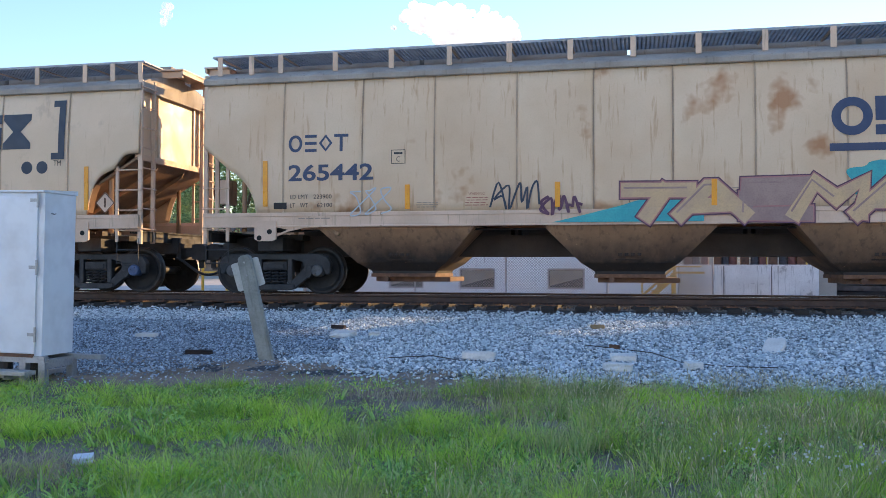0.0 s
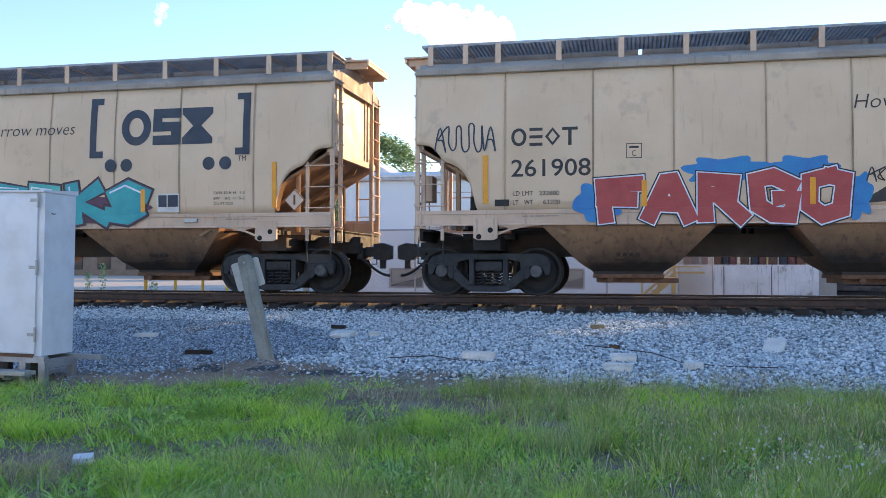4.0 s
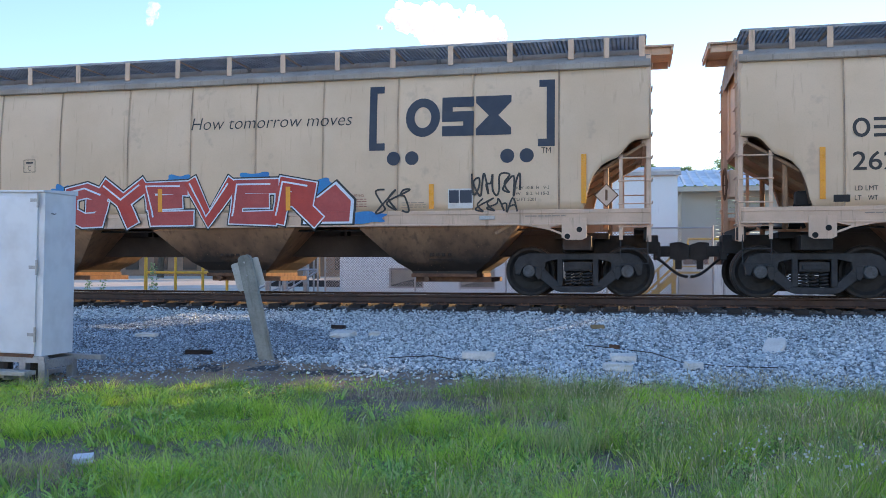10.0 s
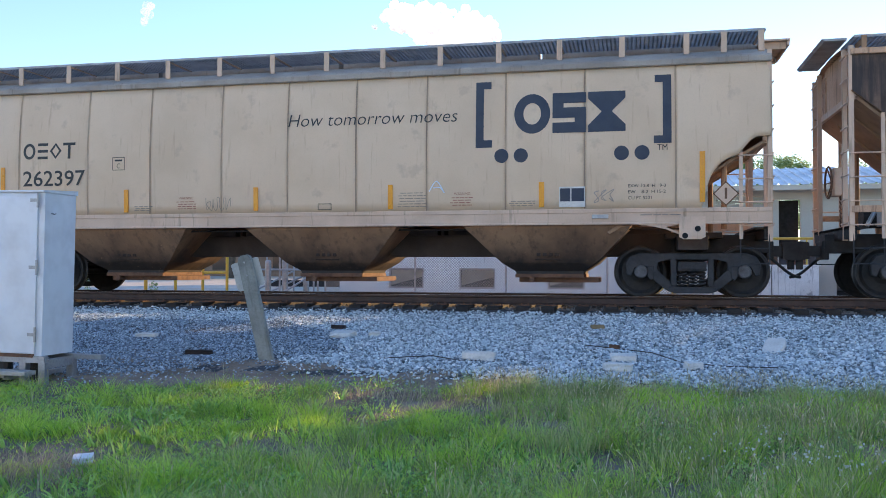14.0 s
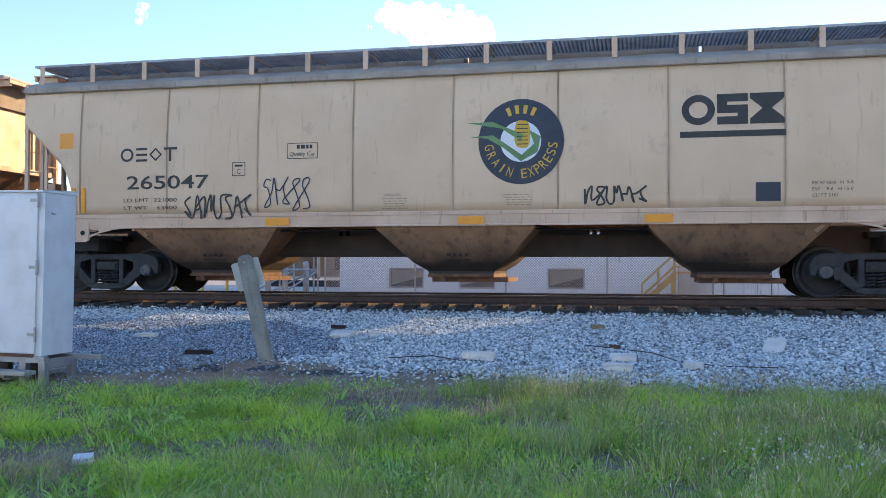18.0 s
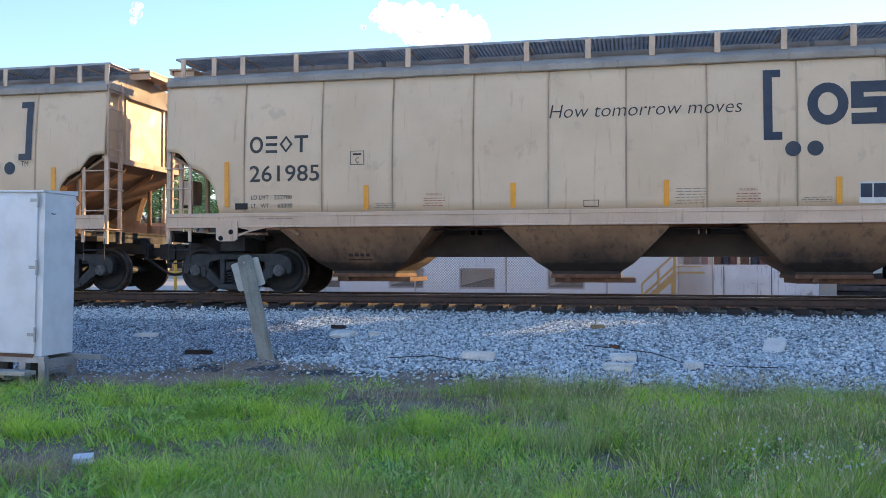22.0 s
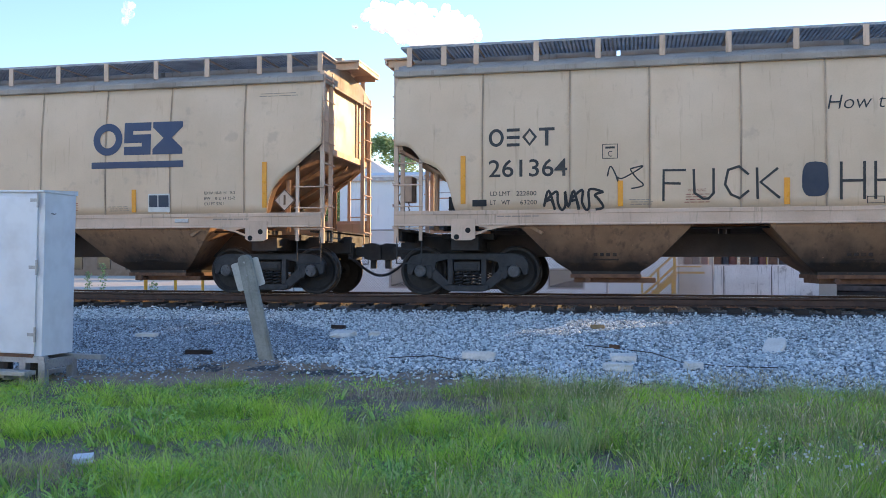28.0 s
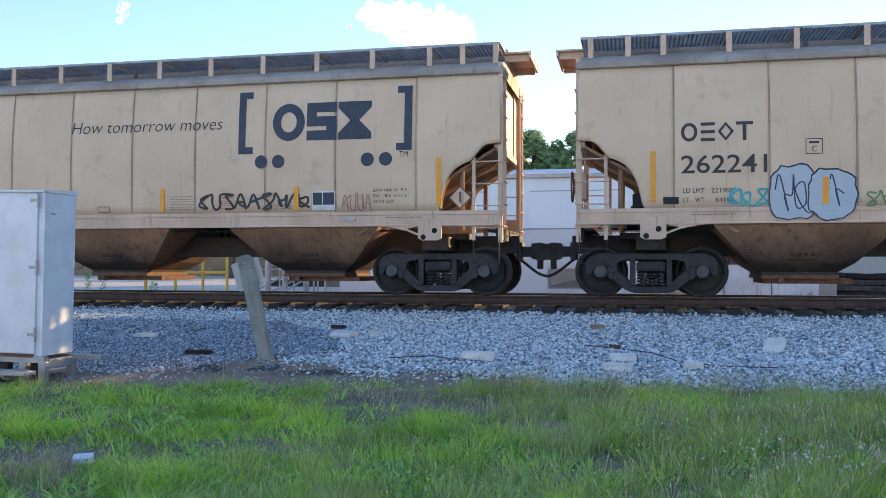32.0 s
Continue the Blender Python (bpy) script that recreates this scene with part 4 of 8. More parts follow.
def ring(cx, cy, rx, ry, wide, n=28, a0=0.0, a1=2 * math.pi):
    out = []
    for k in range(n):
        a, b = a0 + (a1 - a0) * k / n, a0 + (a1 - a0) * (k + 1) / n
        out.append([(cx + (rx - d) * math.cos(t), cy + (ry - d) * math.sin(t)) for t, d in ((a, 0), (b, 0), (b, wide), (a, wide))])
    return out


def disc(cx, cy, r, n=22):
    return [[(cx + r * math.cos(2 * math.pi * k / n), cy + r * math.sin(2 * math.pi * k / n)) for k in range(n)]]


def rect(x0, y0, x1, y1):
    return [[(x0, y0), (x1, y0), (x1, y1), (x0, y1)]]


def blob(w, h, rng, n=26, rough=0.16):
    """An uneven rounded patch filling the box w by h."""
    out = []
    for k in range(n):
        a = 2 * math.pi * k / n
        r = 1 - rough * rng.random()
        c, s = math.cos(a), math.sin(a)
        out.append((w / 2 + w / 2 * r * math.copysign(abs(c) ** 0.7, c), h / 2 + h / 2 * r * math.copysign(abs(s) ** 0.7, s)))
    return out


def ribbon(points, thick):
    """A brush line through points, as quads."""
    fine = []
    p = [points[0]] + points + [points[-1]]
    for i in range(1, len(p) - 2):
        for k in range(5):
            t = k / 5
            fine.append(tuple(0.5 * (2 * p[i][d] + (p[i + 1][d] - p[i - 1][d]) * t + (2 * p[i - 1][d] - 5 * p[i][d] + 4 * p[i + 1][d] - p[i + 2][d]) * t * t + (3 * p[i][d] - p[i - 1][d] - 3 * p[i + 1][d] + p[i + 2][d]) * t ** 3) for d in (0, 1)))
    fine.append(points[-1])
    left, right = [], []
    for i, q in enumerate(fine):
        a, b = fine[max(0, i - 1)], fine[min(len(fine) - 1, i + 1)]
        dx, dy = b[0] - a[0], b[1] - a[1]
        n = math.hypot(dx, dy) or 1.0
        left.append((q[0] - dy / n * thick / 2, q[1] + dx / n * thick / 2))
        right.append((q[0] + dy / n * thick / 2, q[1] - dx / n * thick / 2))
    return [[left[i], right[i], right[i + 1], left[i + 1]] for i in range(len(fine) - 1)]


def scrawl(car, x, z, x1, z1, material, seed, thick=0.03, face=ROUND, letters=0, label="scrawled spray-paint tag"):
    """An unreadable spray-can tag in the box: one running line of loops and hooks."""
    rng = random.Random(seed)
    w, h = x1 - x, z1 - z
    n = letters or max(2, round(w / (h * 0.62)))
    path = []
    for k in range(n):
        c0, cw = w * (k + 0.06) / n, w / n
        form = rng.choice(("05 29 61 45 85", "18 10 46 79 72", "79 26 43 71 13", "09 11 63 67 15 80", "01 49 80 64 24", "19 13 40 72 79", "88 48 27 55 81 20"))
        for q in form.split():
            path.append((c0 + cw * (int(q[0]) / 9 + rng.uniform(-0.06, 0.06)), h * min(1.0, max(0.0, int(q[1]) / 9 + rng.uniform(-0.08, 0.08)))))
    quads = ribbon(path, thick)
    return drawn(car, "graffiti", quads, x, z, material, 0.006, face, label, step=0.003 / len(quads))


# strokes of painted capitals on a grid of ten by ten, one stroke after the other
STROKES = {
    "A": "00 49 59 90;23 73", "B": "10 19 78 75 15 84 80 10", "C": "97 69 28 14 31 60 92", "D": "10 19 68 95 62 10", "E": "99 19 10 90;15 75",
    "F": "10 19 99;15 75", "G": "97 59 18 12 40 80 94 64", "H": "10 19;80 89;15 85", "I": "50 59", "K": "10 19;89 25 90", "M": "00 19 54 89 90",
    "N": "10 19 80 89", "O": "59 18 12 40 81 88 59", "P": "10 19 88 75 14", "Q": "00 13 35 57 78 88 96 93 90", "R": "10 19 78 75 15;45 90",
    "S": "97 59 17 25 74 82 50 01", "T": "09 99;59 40", "U": "19 12 40 60 82 89", "V": "09 50 99", "Y": "09 45 99;45 50", "Z": "19 98 11 90",
}


def bar_line(points, thick):
    """A straight-edged painted stroke through points, with mitred corners and square ends, as quads."""
    pts = [Vector(p) for p in points]
    pts[0] = pts[0] + (pts[0] - pts[1]).normalized() * thick * 0.45
    pts[-1] = pts[-1] + (pts[-1] - pts[-2]).normalized() * thick * 0.45
    sides = []
    for i, p in enumerate(pts):
        a = (p - pts[i - 1]).normalized() if i else (pts[1] - p).normalized()
        b = (pts[i + 1] - p).normalized() if i + 1 < len(pts) else a
        n = Vector((-a.y - b.y, a.x + b.x))
        n = n.normalized() if n.length > 1e-4 else Vector((-a.y, a.x))
        m = n * thick / 2 / max(0.80, n.dot(Vector((-a.y, a.x))))
        sides.append((tuple(p + m), tuple(p - m)))
    return [[sides[i][0], sides[i][1], sides[i + 1][1], sides[i + 1][0]] for i in range(len(sides) - 1)]


def letter(car, ch, x, z, w, h, thick, fill, outline, edge=None, line=0.04, lean=0.0, lift=0.006, shine=None, label="", rng=None):
    """One fat painted capital: dark outline, light edge, fill and a few gloss strokes, each laid over the other."""
    rng = rng or random.Random(1)
    strokes = []
    for stroke in STROKES[ch].split(";"):
        pts = []
        for q in stroke.split():
            u, v = int(q[0]) / 9 + rng.uniform(-0.03, 0.03), int(q[1]) / 9 + rng.uniform(-0.025, 0.025)
            px, py = thick * 0.5 + u * (w - thick), thick * 0.45 + v * (h - thick * 0.9)
            pts.append((px + lean * (py - h / 2), py))
        strokes.append(pts)
    layer = lambda t: [q for pts in strokes for q in bar_line(pts, t)]
    base = drawn(car, "graffiti_letter", layer(thick + 2 * line + (line if edge else 0.0)), x, z, outline, lift, label=label, step=0.00012)
    if edge:
        drawn(car, "graffiti_edge", layer(thick + 1.5 * line), x, z, edge, lift + 0.002, parent=base, step=0.00012)
    drawn(car, "graffiti_fill", layer(thick), x, z, fill, lift + 0.004, parent=base, step=0.00012)
    if shine:
        drawn(car, "graffiti_shine", [q for pts in strokes[:1] for q in bar_line([(a - thick * 0.22, b + thick * 0.16) for a, b in pts[:3]], thick * 0.13)], x, z, shine, lift + 0.006, parent=base, step=0.00012)
    return base


def painted_word(car, text, x, z, x1, z1, fills, outline, edge=None, thick=0.2, line=0.04, lean=0.06, grow=(1.0, 1.0), squeeze=1.08, shine=None, seed=1, label=""):
    """A row of fat capitals that press against each other; grow scales the height from the first to the last."""
    rng = random.Random(seed)
    n = len(text)
    cell = (x1 - x) / n
    for k, ch in enumerate(text):
        tall = (z1 - z) * (grow[0] + (grow[1] - grow[0]) * k / max(1, n - 1)) * rng.uniform(0.93, 1.0)
        letter(car, ch, x + cell * k - cell * (squeeze - 1) / 2, z, cell * squeeze, tall, thick, fills[k % len(fills)], outline, edge, line, lean * rng.uniform(-1, 1), 0.006 + 0.0009 * (k % 2), shine, label, rng)


def hand(car, text, x, z, x1, z1, thick, material, seed=1, label="thin hand-painted black letter"):
    """Thin painted capitals, a little uneven, one part each."""
    rng = random.Random(seed)
    cell = (x1 - x) / len(text)
    for k, ch in enumerate(text):
        if ch == " ":
            continue
        tall = (z1 - z) * rng.uniform(0.92, 1.05)
        polys = []
        for stroke in STROKES[ch].split(";"):
            polys += bar_line([(cell * 0.78 * (int(q[0]) / 9 + rng.uniform(-0.03, 0.03)), tall * (int(q[1]) / 9 + rng.uniform(-0.02, 0.02))) for q in stroke.split()], thick)
        drawn(car, "graffiti_letter", polys, x + cell * k, z + rng.uniform(-0.02, 0.02), material, 0.006, label=label, step=0.0002)


def puff(car, x, z, w, h, material, seed, lift=0.0045, rough=0.3, label=""):
    """A cloud of spray paint with a lobed edge."""
    rng = random.Random(seed)
    n, lobes, turn = 48, rng.choice((5, 6, 7)), rng.uniform(0, 6)
    pts = []
    for k in range(n):
        a = 2 * math.pi * k / n
        r = 1 - rough * (0.5 + 0.5 * math.cos(lobes * a + turn)) * rng.uniform(0.8, 1.0)
        c, q = math.cos(a), math.sin(a)
        pts.append((w / 2 + w / 2 * r * math.copysign(abs(c) ** 0.75, c), h / 2 + h / 2 * r * math.copysign(abs(q) ** 0.75, q)))
    return drawn(car, "graffiti", [pts], x, z, material, lift, label=label)


def brush(car, strokes, x, z, thick, fill, label=""):
    """A fat brush letter: a dark outline under a coloured stroke, with round ends."""
    grown, inner = [], []
    for k, pts in enumerate(strokes):
        for out, t in ((grown, thick + 0.07), (inner, thick)):
            out += ribbon(pts, t)
            for p in (pts[0], pts[-1]):
                out += disc(p[0], p[1], t / 2, 12)
    base = drawn(car, "graffiti", grown, x, z, M["navy"], 0.006, label=label, step=0.00002)
    drawn(car, "graffiti_fill", inner, x, z, M[fill], 0.0095, parent=base, step=0.00002)
    high = [[(p[0] - 0.01, p[1] + thick * 0.18) for p in pts] for pts in strokes]
    drawn(car, "graffiti_shine", [q for pts in high for q in ribbon(pts, thick * 0.09)], x, z, M["s_white"], 0.0130, parent=base)
    return base


def emblem(car, x, z, w, h, material, under=False, face=ROUND, parts=3):
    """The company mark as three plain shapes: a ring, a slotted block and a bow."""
    s = h * 0.27
    drawn(car, "emblem", ring(w * 0.165, h / 2, w * 0.165, h / 2, s * 0.85, 26), x, z, material, face=face)
    x0 = w * 0.35
    q, r = x0 + w * 0.30, w * 0.10
    drawn(car, "emblem", [[(x0, 0), (q, 0), (q, h * 0.63), (x0 + r, h * 0.63), (x0 + r, h * 0.74), (q, h * 0.74), (q, h), (x0, h), (x0, h * 0.37), (q - r, h * 0.37), (q - r, h * 0.26), (x0, h * 0.26)]], x, z, material, face=face)
    x0, x1 = w * 0.67, w
    m = (x0 + x1) / 2
    drawn(car, "emblem", [[(x0, 0), (x1, 0), (x1, h * 0.17), (m + w * 0.045, h / 2), (x1, h * 0.83), (x1, h), (x0, h), (x0, h * 0.83), (m - w * 0.045, h / 2), (x0, h * 0.17)]], x, z, material, face=face)
    if under:
        drawn(car, "underline", rect(-0.03, -h * 0.40, w + 0.02, -h * 0.20), x, z, material, face=face)


def mark_small(car, x, z, w, h, material, face=ROUND):
    """The owner's mark as four plain shapes."""
    t = h * 0.17
    cell = w / 4.1
    drawn(car, "owner_mark", ring(cell * 0.47, h / 2, cell * 0.47, h / 2, t, 20), x, z, material, face=face)
    a = cell * 1.12
    drawn(car, "owner_mark", rect(a, 0, a + cell * 0.8, t) + rect(a, h / 2 - t / 2, a + cell * 0.8, h / 2 + t / 2) + rect(a, h - t, a + cell * 0.8, h), x, z, material, face=face)
    a = cell * 2.08
    drawn(car, "owner_mark", ring(a + cell * 0.45, h / 2, cell * 0.46, h / 2, t, 4), x, z, material, face=face)
    a = cell * 3.1
    drawn(car, "owner_mark", rect(a + cell * 0.37, 0, a + cell * 0.37 + t * 1.1, h - t) + rect(a, h - t, a + cell * 0.95, h), x, z, material, face=face)


def bars(car, x, z, w, rows, material, pitch=0.05, thick=0.018, face=ROUND, seed=1):
    """Small print that cannot be read, as plain bars."""
    rng = random.Random(seed)
    polys = []
    for k in range(rows):
        a = w * rng.uniform(0.0, 0.12)
        while a < w * 0.92:
            b = min(w, a + w * rng.uniform(0.10, 0.28))
            polys += rect(a, -k * pitch - thick, b, -k * pitch)
            a = b + 0.02
    return drawn(car, "small_print", polys, x, z, material, face=face)


def frame_box(car, x, z, w, h, text, material, face=ROUND, t=0.012):
    base = drawn(car, "stencil_box", rect(0, 0, w, t) + rect(0, h - t, w, h) + rect(0, t, t, h - t) + rect(w - t, t, w, h - t), x, z, material, face=face)
    if text:
        write(car, "stencil", text, x + w * 0.36, z + h * 0.14, w * 0.28, h * 0.38, material, face=face, parent=base)
        drawn(car, "small_print", rect(w * 0.2, h * 0.68, w * 0.8, h * 0.82), x, z, material, face=face, parent=base)


def placard(car, x, z, r, paper, ink, y):
    bm = B()
    slab(bm, [(0, -r), (r, 0), (0, r), (-r, 0)], y - 0.012, y)
    pl = part("placard_holder", bm, paper, car, "weathered tan diamond placard holder", at=pose(x, 0, z))
    bm = B()
    for a, b in (((0, -r), (r, 0)), ((r, 0), (0, r)), ((0, r), (-r, 0)), ((-r, 0), (0, -r))):
        k = 0.88
        slab(bm, [a, b, (b[0] * k, b[1] * k), (a[0] * k, a[1] * k)], y - 0.016, y - 0.012)
    slab(bm, [(-0.02, -0.09), (0.02, -0.09), (0.02, 0.10), (-0.02, 0.10)], y - 0.016, y - 0.012)
    part("placard_border", bm, ink, pl)


def common(car, number, weights, wide=1.33, heavy=0.008, ink=None, x=-6.33, seed=0):
    """What every round-sided car carries."""
    ink = ink or M["black"]
    mark_small(car, x, 2.70, 1.20, 0.325, ink)
    write(car, "car_number", number, x, 2.15, wide * 1.06, 0.315, ink, bold=heavy)
    write(car, "stencil", "LD LMT", x + 0.03, 1.815, 0.36, 0.08, M["black"])
    write(car, "stencil", weights[0], x + 0.50, 1.815, 0.36, 0.08, M["black"])
    write(car, "stencil", "LT", x + 0.03, 1.655, 0.10, 0.08, M["black"])
    write(car, "stencil", "WT", x + 0.23, 1.655, 0.16, 0.08, M["black"])
    write(car, "stencil", weights[1], x + 0.57, 1.655, 0.30, 0.08, M["black"])
    bars(car, x + 0.15, 1.455, 0.75, 1, M["print_grey"], seed=seed)
    drawn(car, "data_plate", rect(0, 0, 0.26, 0.12), x - 0.30, 1.63, M["grime"])
    frame_box(car, -4.31, 2.44, 0.27, 0.26, "C", M["black"])


def print_blocks(car, seed, red=True):
    write(car, "stencil", "WARNING", -2.86, 1.84, 0.30, 0.05, M["print_red"])
    bars(car, -2.92, 1.80, 0.42, 4, M["print_red"], 0.045, 0.014, seed=seed)
    bars(car, -3.85, 1.72, 0.42, 3, M["print_grey"], 0.04, 0.013, seed=seed + 1)
    bars(car, 1.55, 1.90, 0.55, 6, M["print_grey"], 0.05, 0.014, seed=seed + 2)
    write(car, "stencil", "WARNING", 2.62, 1.84, 0.30, 0.05, M["print_red"])
    bars(car, 2.55, 1.80, 0.42, 4, M["print_red"], 0.045, 0.014, seed=seed + 3)
    bars(car, 3.62, 1.72, 0.48, 3, M["print_grey"], 0.04, 0.013, seed=seed + 4)
    ip = drawn(car, "info_plate", rect(0, 0, 0.46, 0.36), 4.52, 1.60, M["print_white"], 0.003, label="black and white information plate")
    drawn(car, "info_panel", rect(0.02, 0.09, 0.20, 0.32) + rect(0.22, 0.09, 0.44, 0.32), 4.52, 1.61, M["navy"], 0.005, parent=ip)
    drawn(car, "job_tag", rect(0, 0, 0.27, 0.012) + rect(0, 0.11, 0.27, 0.122) + rect(0, 0, 0.012, 0.12) + rect(0.258, 0, 0.27, 0.12), 0.0, 1.60, M["black"], 0.004)
    placard(car, 7.36, 1.80, 0.215, M["tan_trim"], M["rust"], -1.57)
    bm = B()
    box(bm, 5.10, 5.38, -1.632, -1.60, 1.39, 1.46, 0.005)
    part("card_holder", bm, M["galv"], car)
    bars(car, 5.9, 1.455, 0.75, 1, M["print_grey"], seed=seed + 5)


def dims(car, a="EXW 10-8  H   9-3", b="EW    8-2  H 15-2", c="CU FT 5201", x=5.72, up=0.0):
    write(car, "stencil", a, x, 1.93 + up, 0.64, 0.055, M["black"])
    write(car, "stencil", b, x, 1.825 + up, 0.64, 0.055, M["black"])
    write(car, "stencil", c, x, 1.72 + up, 0.40, 0.055, M["black"])


def slogan_car(car, seed, gaps=False, up=0.0):
    if gaps:
        for word, x, w in (("How", -0.55, 0.42), ("tomorrow", 0.35, 1.02), ("moves", 1.95, 0.68)):
            write(car, "slogan", word, x - 0.08, 3.19, w, 0.21, M["black"], shear=0.2, bold=-0.010)
    else:
        write(car, "slogan", "How tomorrow moves", -0.60, 3.185, 3.28, 0.235, M["black"], shear=0.2, bold=-0.010)
    h = 1.205
    drawn(car, "bracket", rect(0, 0, 0.145, h) + rect(0.145, 0, 0.30, 0.135) + rect(0.145, h - 0.13, 0.28, h), 3.02, 2.69, M["navy"])
    drawn(car, "bracket", rect(0.155, 0, 0.30, h) + rect(0, 0, 0.155, 0.135) + rect(0.02, h - 0.13, 0.155, h), 6.16, 2.69, M["navy"])
    emblem(car, 3.72, 2.92, 1.96, 0.72, M["navy"])
    for x in (3.49, 3.84, 5.61, 5.96):
        drawn(car, "dot", disc(0, 0, 0.128), x, 2.535, M["navy"])
    write(car, "stencil", "TM", 6.22, 2.565, 0.17, 0.105, M["black"])
    print_blocks(car, seed)
    dims(car, up=up)


def block_car(car, seed):
    emblem(car, 3.30, 2.735, 1.95, 0.645, M["navy_blue"], under=True)
    print_blocks(car, seed)
    dims(car)
    bars(car, 6.75, 3.86, 0.9, 2, M["print_grey"], 0.05, 0.012, seed=seed + 7)


M["faded_mark"] = plain("faded_brown_black_paint", (0.085, 0.066, 0.058), (0.14, 0.10, 0.08), 3.0, 0.7)
M["print_red"] = plain("faded_red_print", (0.42, 0.14, 0.10), None, 9.0, 0.6)
M["print_grey"] = plain("faded_grey_print", (0.33, 0.27, 0.22), None, 9.0, 0.6)
M["print_white"] = plain("white_plate_paint", (0.72, 0.70, 0.66), (0.6, 0.57, 0.52), 4.0, 0.5)
M["navy_blue"] = plain("navy_blue_paint", (0.022, 0.045, 0.11), (0.035, 0.055, 0.11), 3.0, 0.5)


def spray(name, c, c2=None):
    M[name] = plain("spray_paint_" + name, c, c2 or tuple(v * 0.75 for v in c), 2.5, 0.62)


spray("s_white", (0.76, 0.80, 0.84), (0.62, 0.70, 0.80))
spray("s_red", (0.56, 0.065, 0.045), (0.46, 0.05, 0.04))
spray("s_rose", (0.50, 0.085, 0.075), (0.42, 0.065, 0.06))
spray("s_blue", (0.008, 0.095, 0.36), (0.010, 0.14, 0.44))
spray("s_azure", (0.008, 0.14, 0.46), (0.010, 0.11, 0.40))
spray("s_sky", (0.02, 0.24, 0.52), (0.03, 0.19, 0.48))
spray("s_lilac", (0.27, 0.31, 0.58), (0.22, 0.32, 0.58))
spray("s_teal", (0.03, 0.42, 0.42), (0.02, 0.32, 0.36))
spray("s_aqua", (0.10, 0.55, 0.45), (0.06, 0.42, 0.40))
spray("s_purple", (0.13, 0.05, 0.09), (0.10, 0.04, 0.07))
spray("s_cream", (0.64, 0.43, 0.23), (0.54, 0.36, 0.22))
spray("s_mauve", (0.38, 0.25, 0.21), (0.30, 0.19, 0.17))
spray("s_orange", (0.72, 0.17, 0.06), (0.62, 0.14, 0.06))
spray("s_green", (0.25, 0.45, 0.25), (0.20, 0.38, 0.22))
spray("s_lime", (0.42, 0.56, 0.22), (0.36, 0.48, 0.20))
spray("s_pale", (0.42, 0.50, 0.56), (0.50, 0.54, 0.56))
spray("s_brown", (0.24, 0.11, 0.07), (0.18, 0.09, 0.06))
spray("s_faint", (0.36, 0.30, 0.26), (0.34, 0.28, 0.24))
spray("s_pink", (0.45, 0.20, 0.18))
spray("s_yellow", (0.66, 0.42, 0.06), (0.60, 0.38, 0.05))
spray("s_leaf", (0.16, 0.30, 0.12), (0.12, 0.24, 0.10))
spray("s_rust", (0.36, 0.19, 0.09), (0.42, 0.27, 0.16))
K = M["black"]
N = [c for c, _ in CARS]


def label_car(i, text):
    tagged(N[i], text)


# the leading car, out of sight but for its shade
label_car(0, "tan covered hopper car at the head of the string")
# rust-stained car with a cream and mauve piece
c = N[1]
label_car(1, "weathered tan covered hopper car with rust stains and cream graffiti")
common(c, "265442", ("223900", "62100"), 1.58, 0.022, M["navy_blue"], seed=10)
block_car(c, 11)
scrawl(c, -2.47, 1.57, -1.54, 2.06, M["navy"], 5, 0.035)
scrawl(c, -5.17, 1.52, -4.31, 2.03, M["s_pale"], 6, 0.025)
scrawl(c, -1.58, 1.46, -0.80, 1.80, M["s_purple"], 7, 0.05, letters=4)
drawn(c, "graffiti", [[(0, 0), (2.6, 0), (2.6, 0.22), (1.9, 0.50), (1.25, 0.30), (0.7, 0.16)]], -1.35, 1.33, M["s_teal"], 0.0045, label="teal spray-painted wedge")
puff(c, 3.5, 1.70, 1.1, 0.62, M["s_teal"], 4, label="teal spray-paint arc")
painted_word(c, "TAEMAH", -0.05, 1.33, 5.75, 2.20, [M["s_cream"], M["s_cream"], M["s_mauve"], M["s_cream"]], M["s_purple"], M["s_pink"], 0.25, 0.030, 0.40, (0.80, 1.0), 1.34, M["s_mauve"], 8, "cream angular graffiti letter with purple outline")
# separate letters in colours
c = N[2]
label_car(2, "tan covered hopper car with separate coloured graffiti letters")
common(c, "261087", ("222900", "63100"), seed=20)
slogan_car(c, 21)
brush(c, [[(0.55, 0.45), (0.30, 0.30), (0.22, 0.05), (0.50, -0.10), (0.85, 0.02), (0.92, 0.30), (0.62, 0.34)], [(0.62, 0.16), (0.98, 0.20)]], -3.62, 1.52, 0.15, "s_brown", label="curled brown graffiti letter")
brush(c, [[(-0.45, -0.02), (-0.2, 0.05), (0.1, 0.02)]], -3.62, 1.48, 0.09, "s_brown", label="brown graffiti tail")
brush(c, [[(0.10, 0.45), (0.35, 0.60), (0.62, 0.48), (0.40, 0.22), (0.12, -0.02), (0.45, 0.02), (0.85, -0.05)]], -2.35, 1.50, 0.17, "s_lilac", label="lilac graffiti letter")
brush(c, [[(0.30, 0.42), (0.12, 0.18), (0.20, 0.0), (0.45, -0.02)], [(0.36, 0.58), (0.44, 0.64)]], -1.35, 1.52, 0.15, "s_sky", label="blue graffiti letter with a dot")
brush(c, [[(0.0, 0.55), (0.22, 0.22), (0.36, -0.10), (0.55, 0.25), (0.84, 0.55), (0.92, 0.45)]], -0.72, 1.52, 0.16, "s_blue", label="blue pointed graffiti letter")
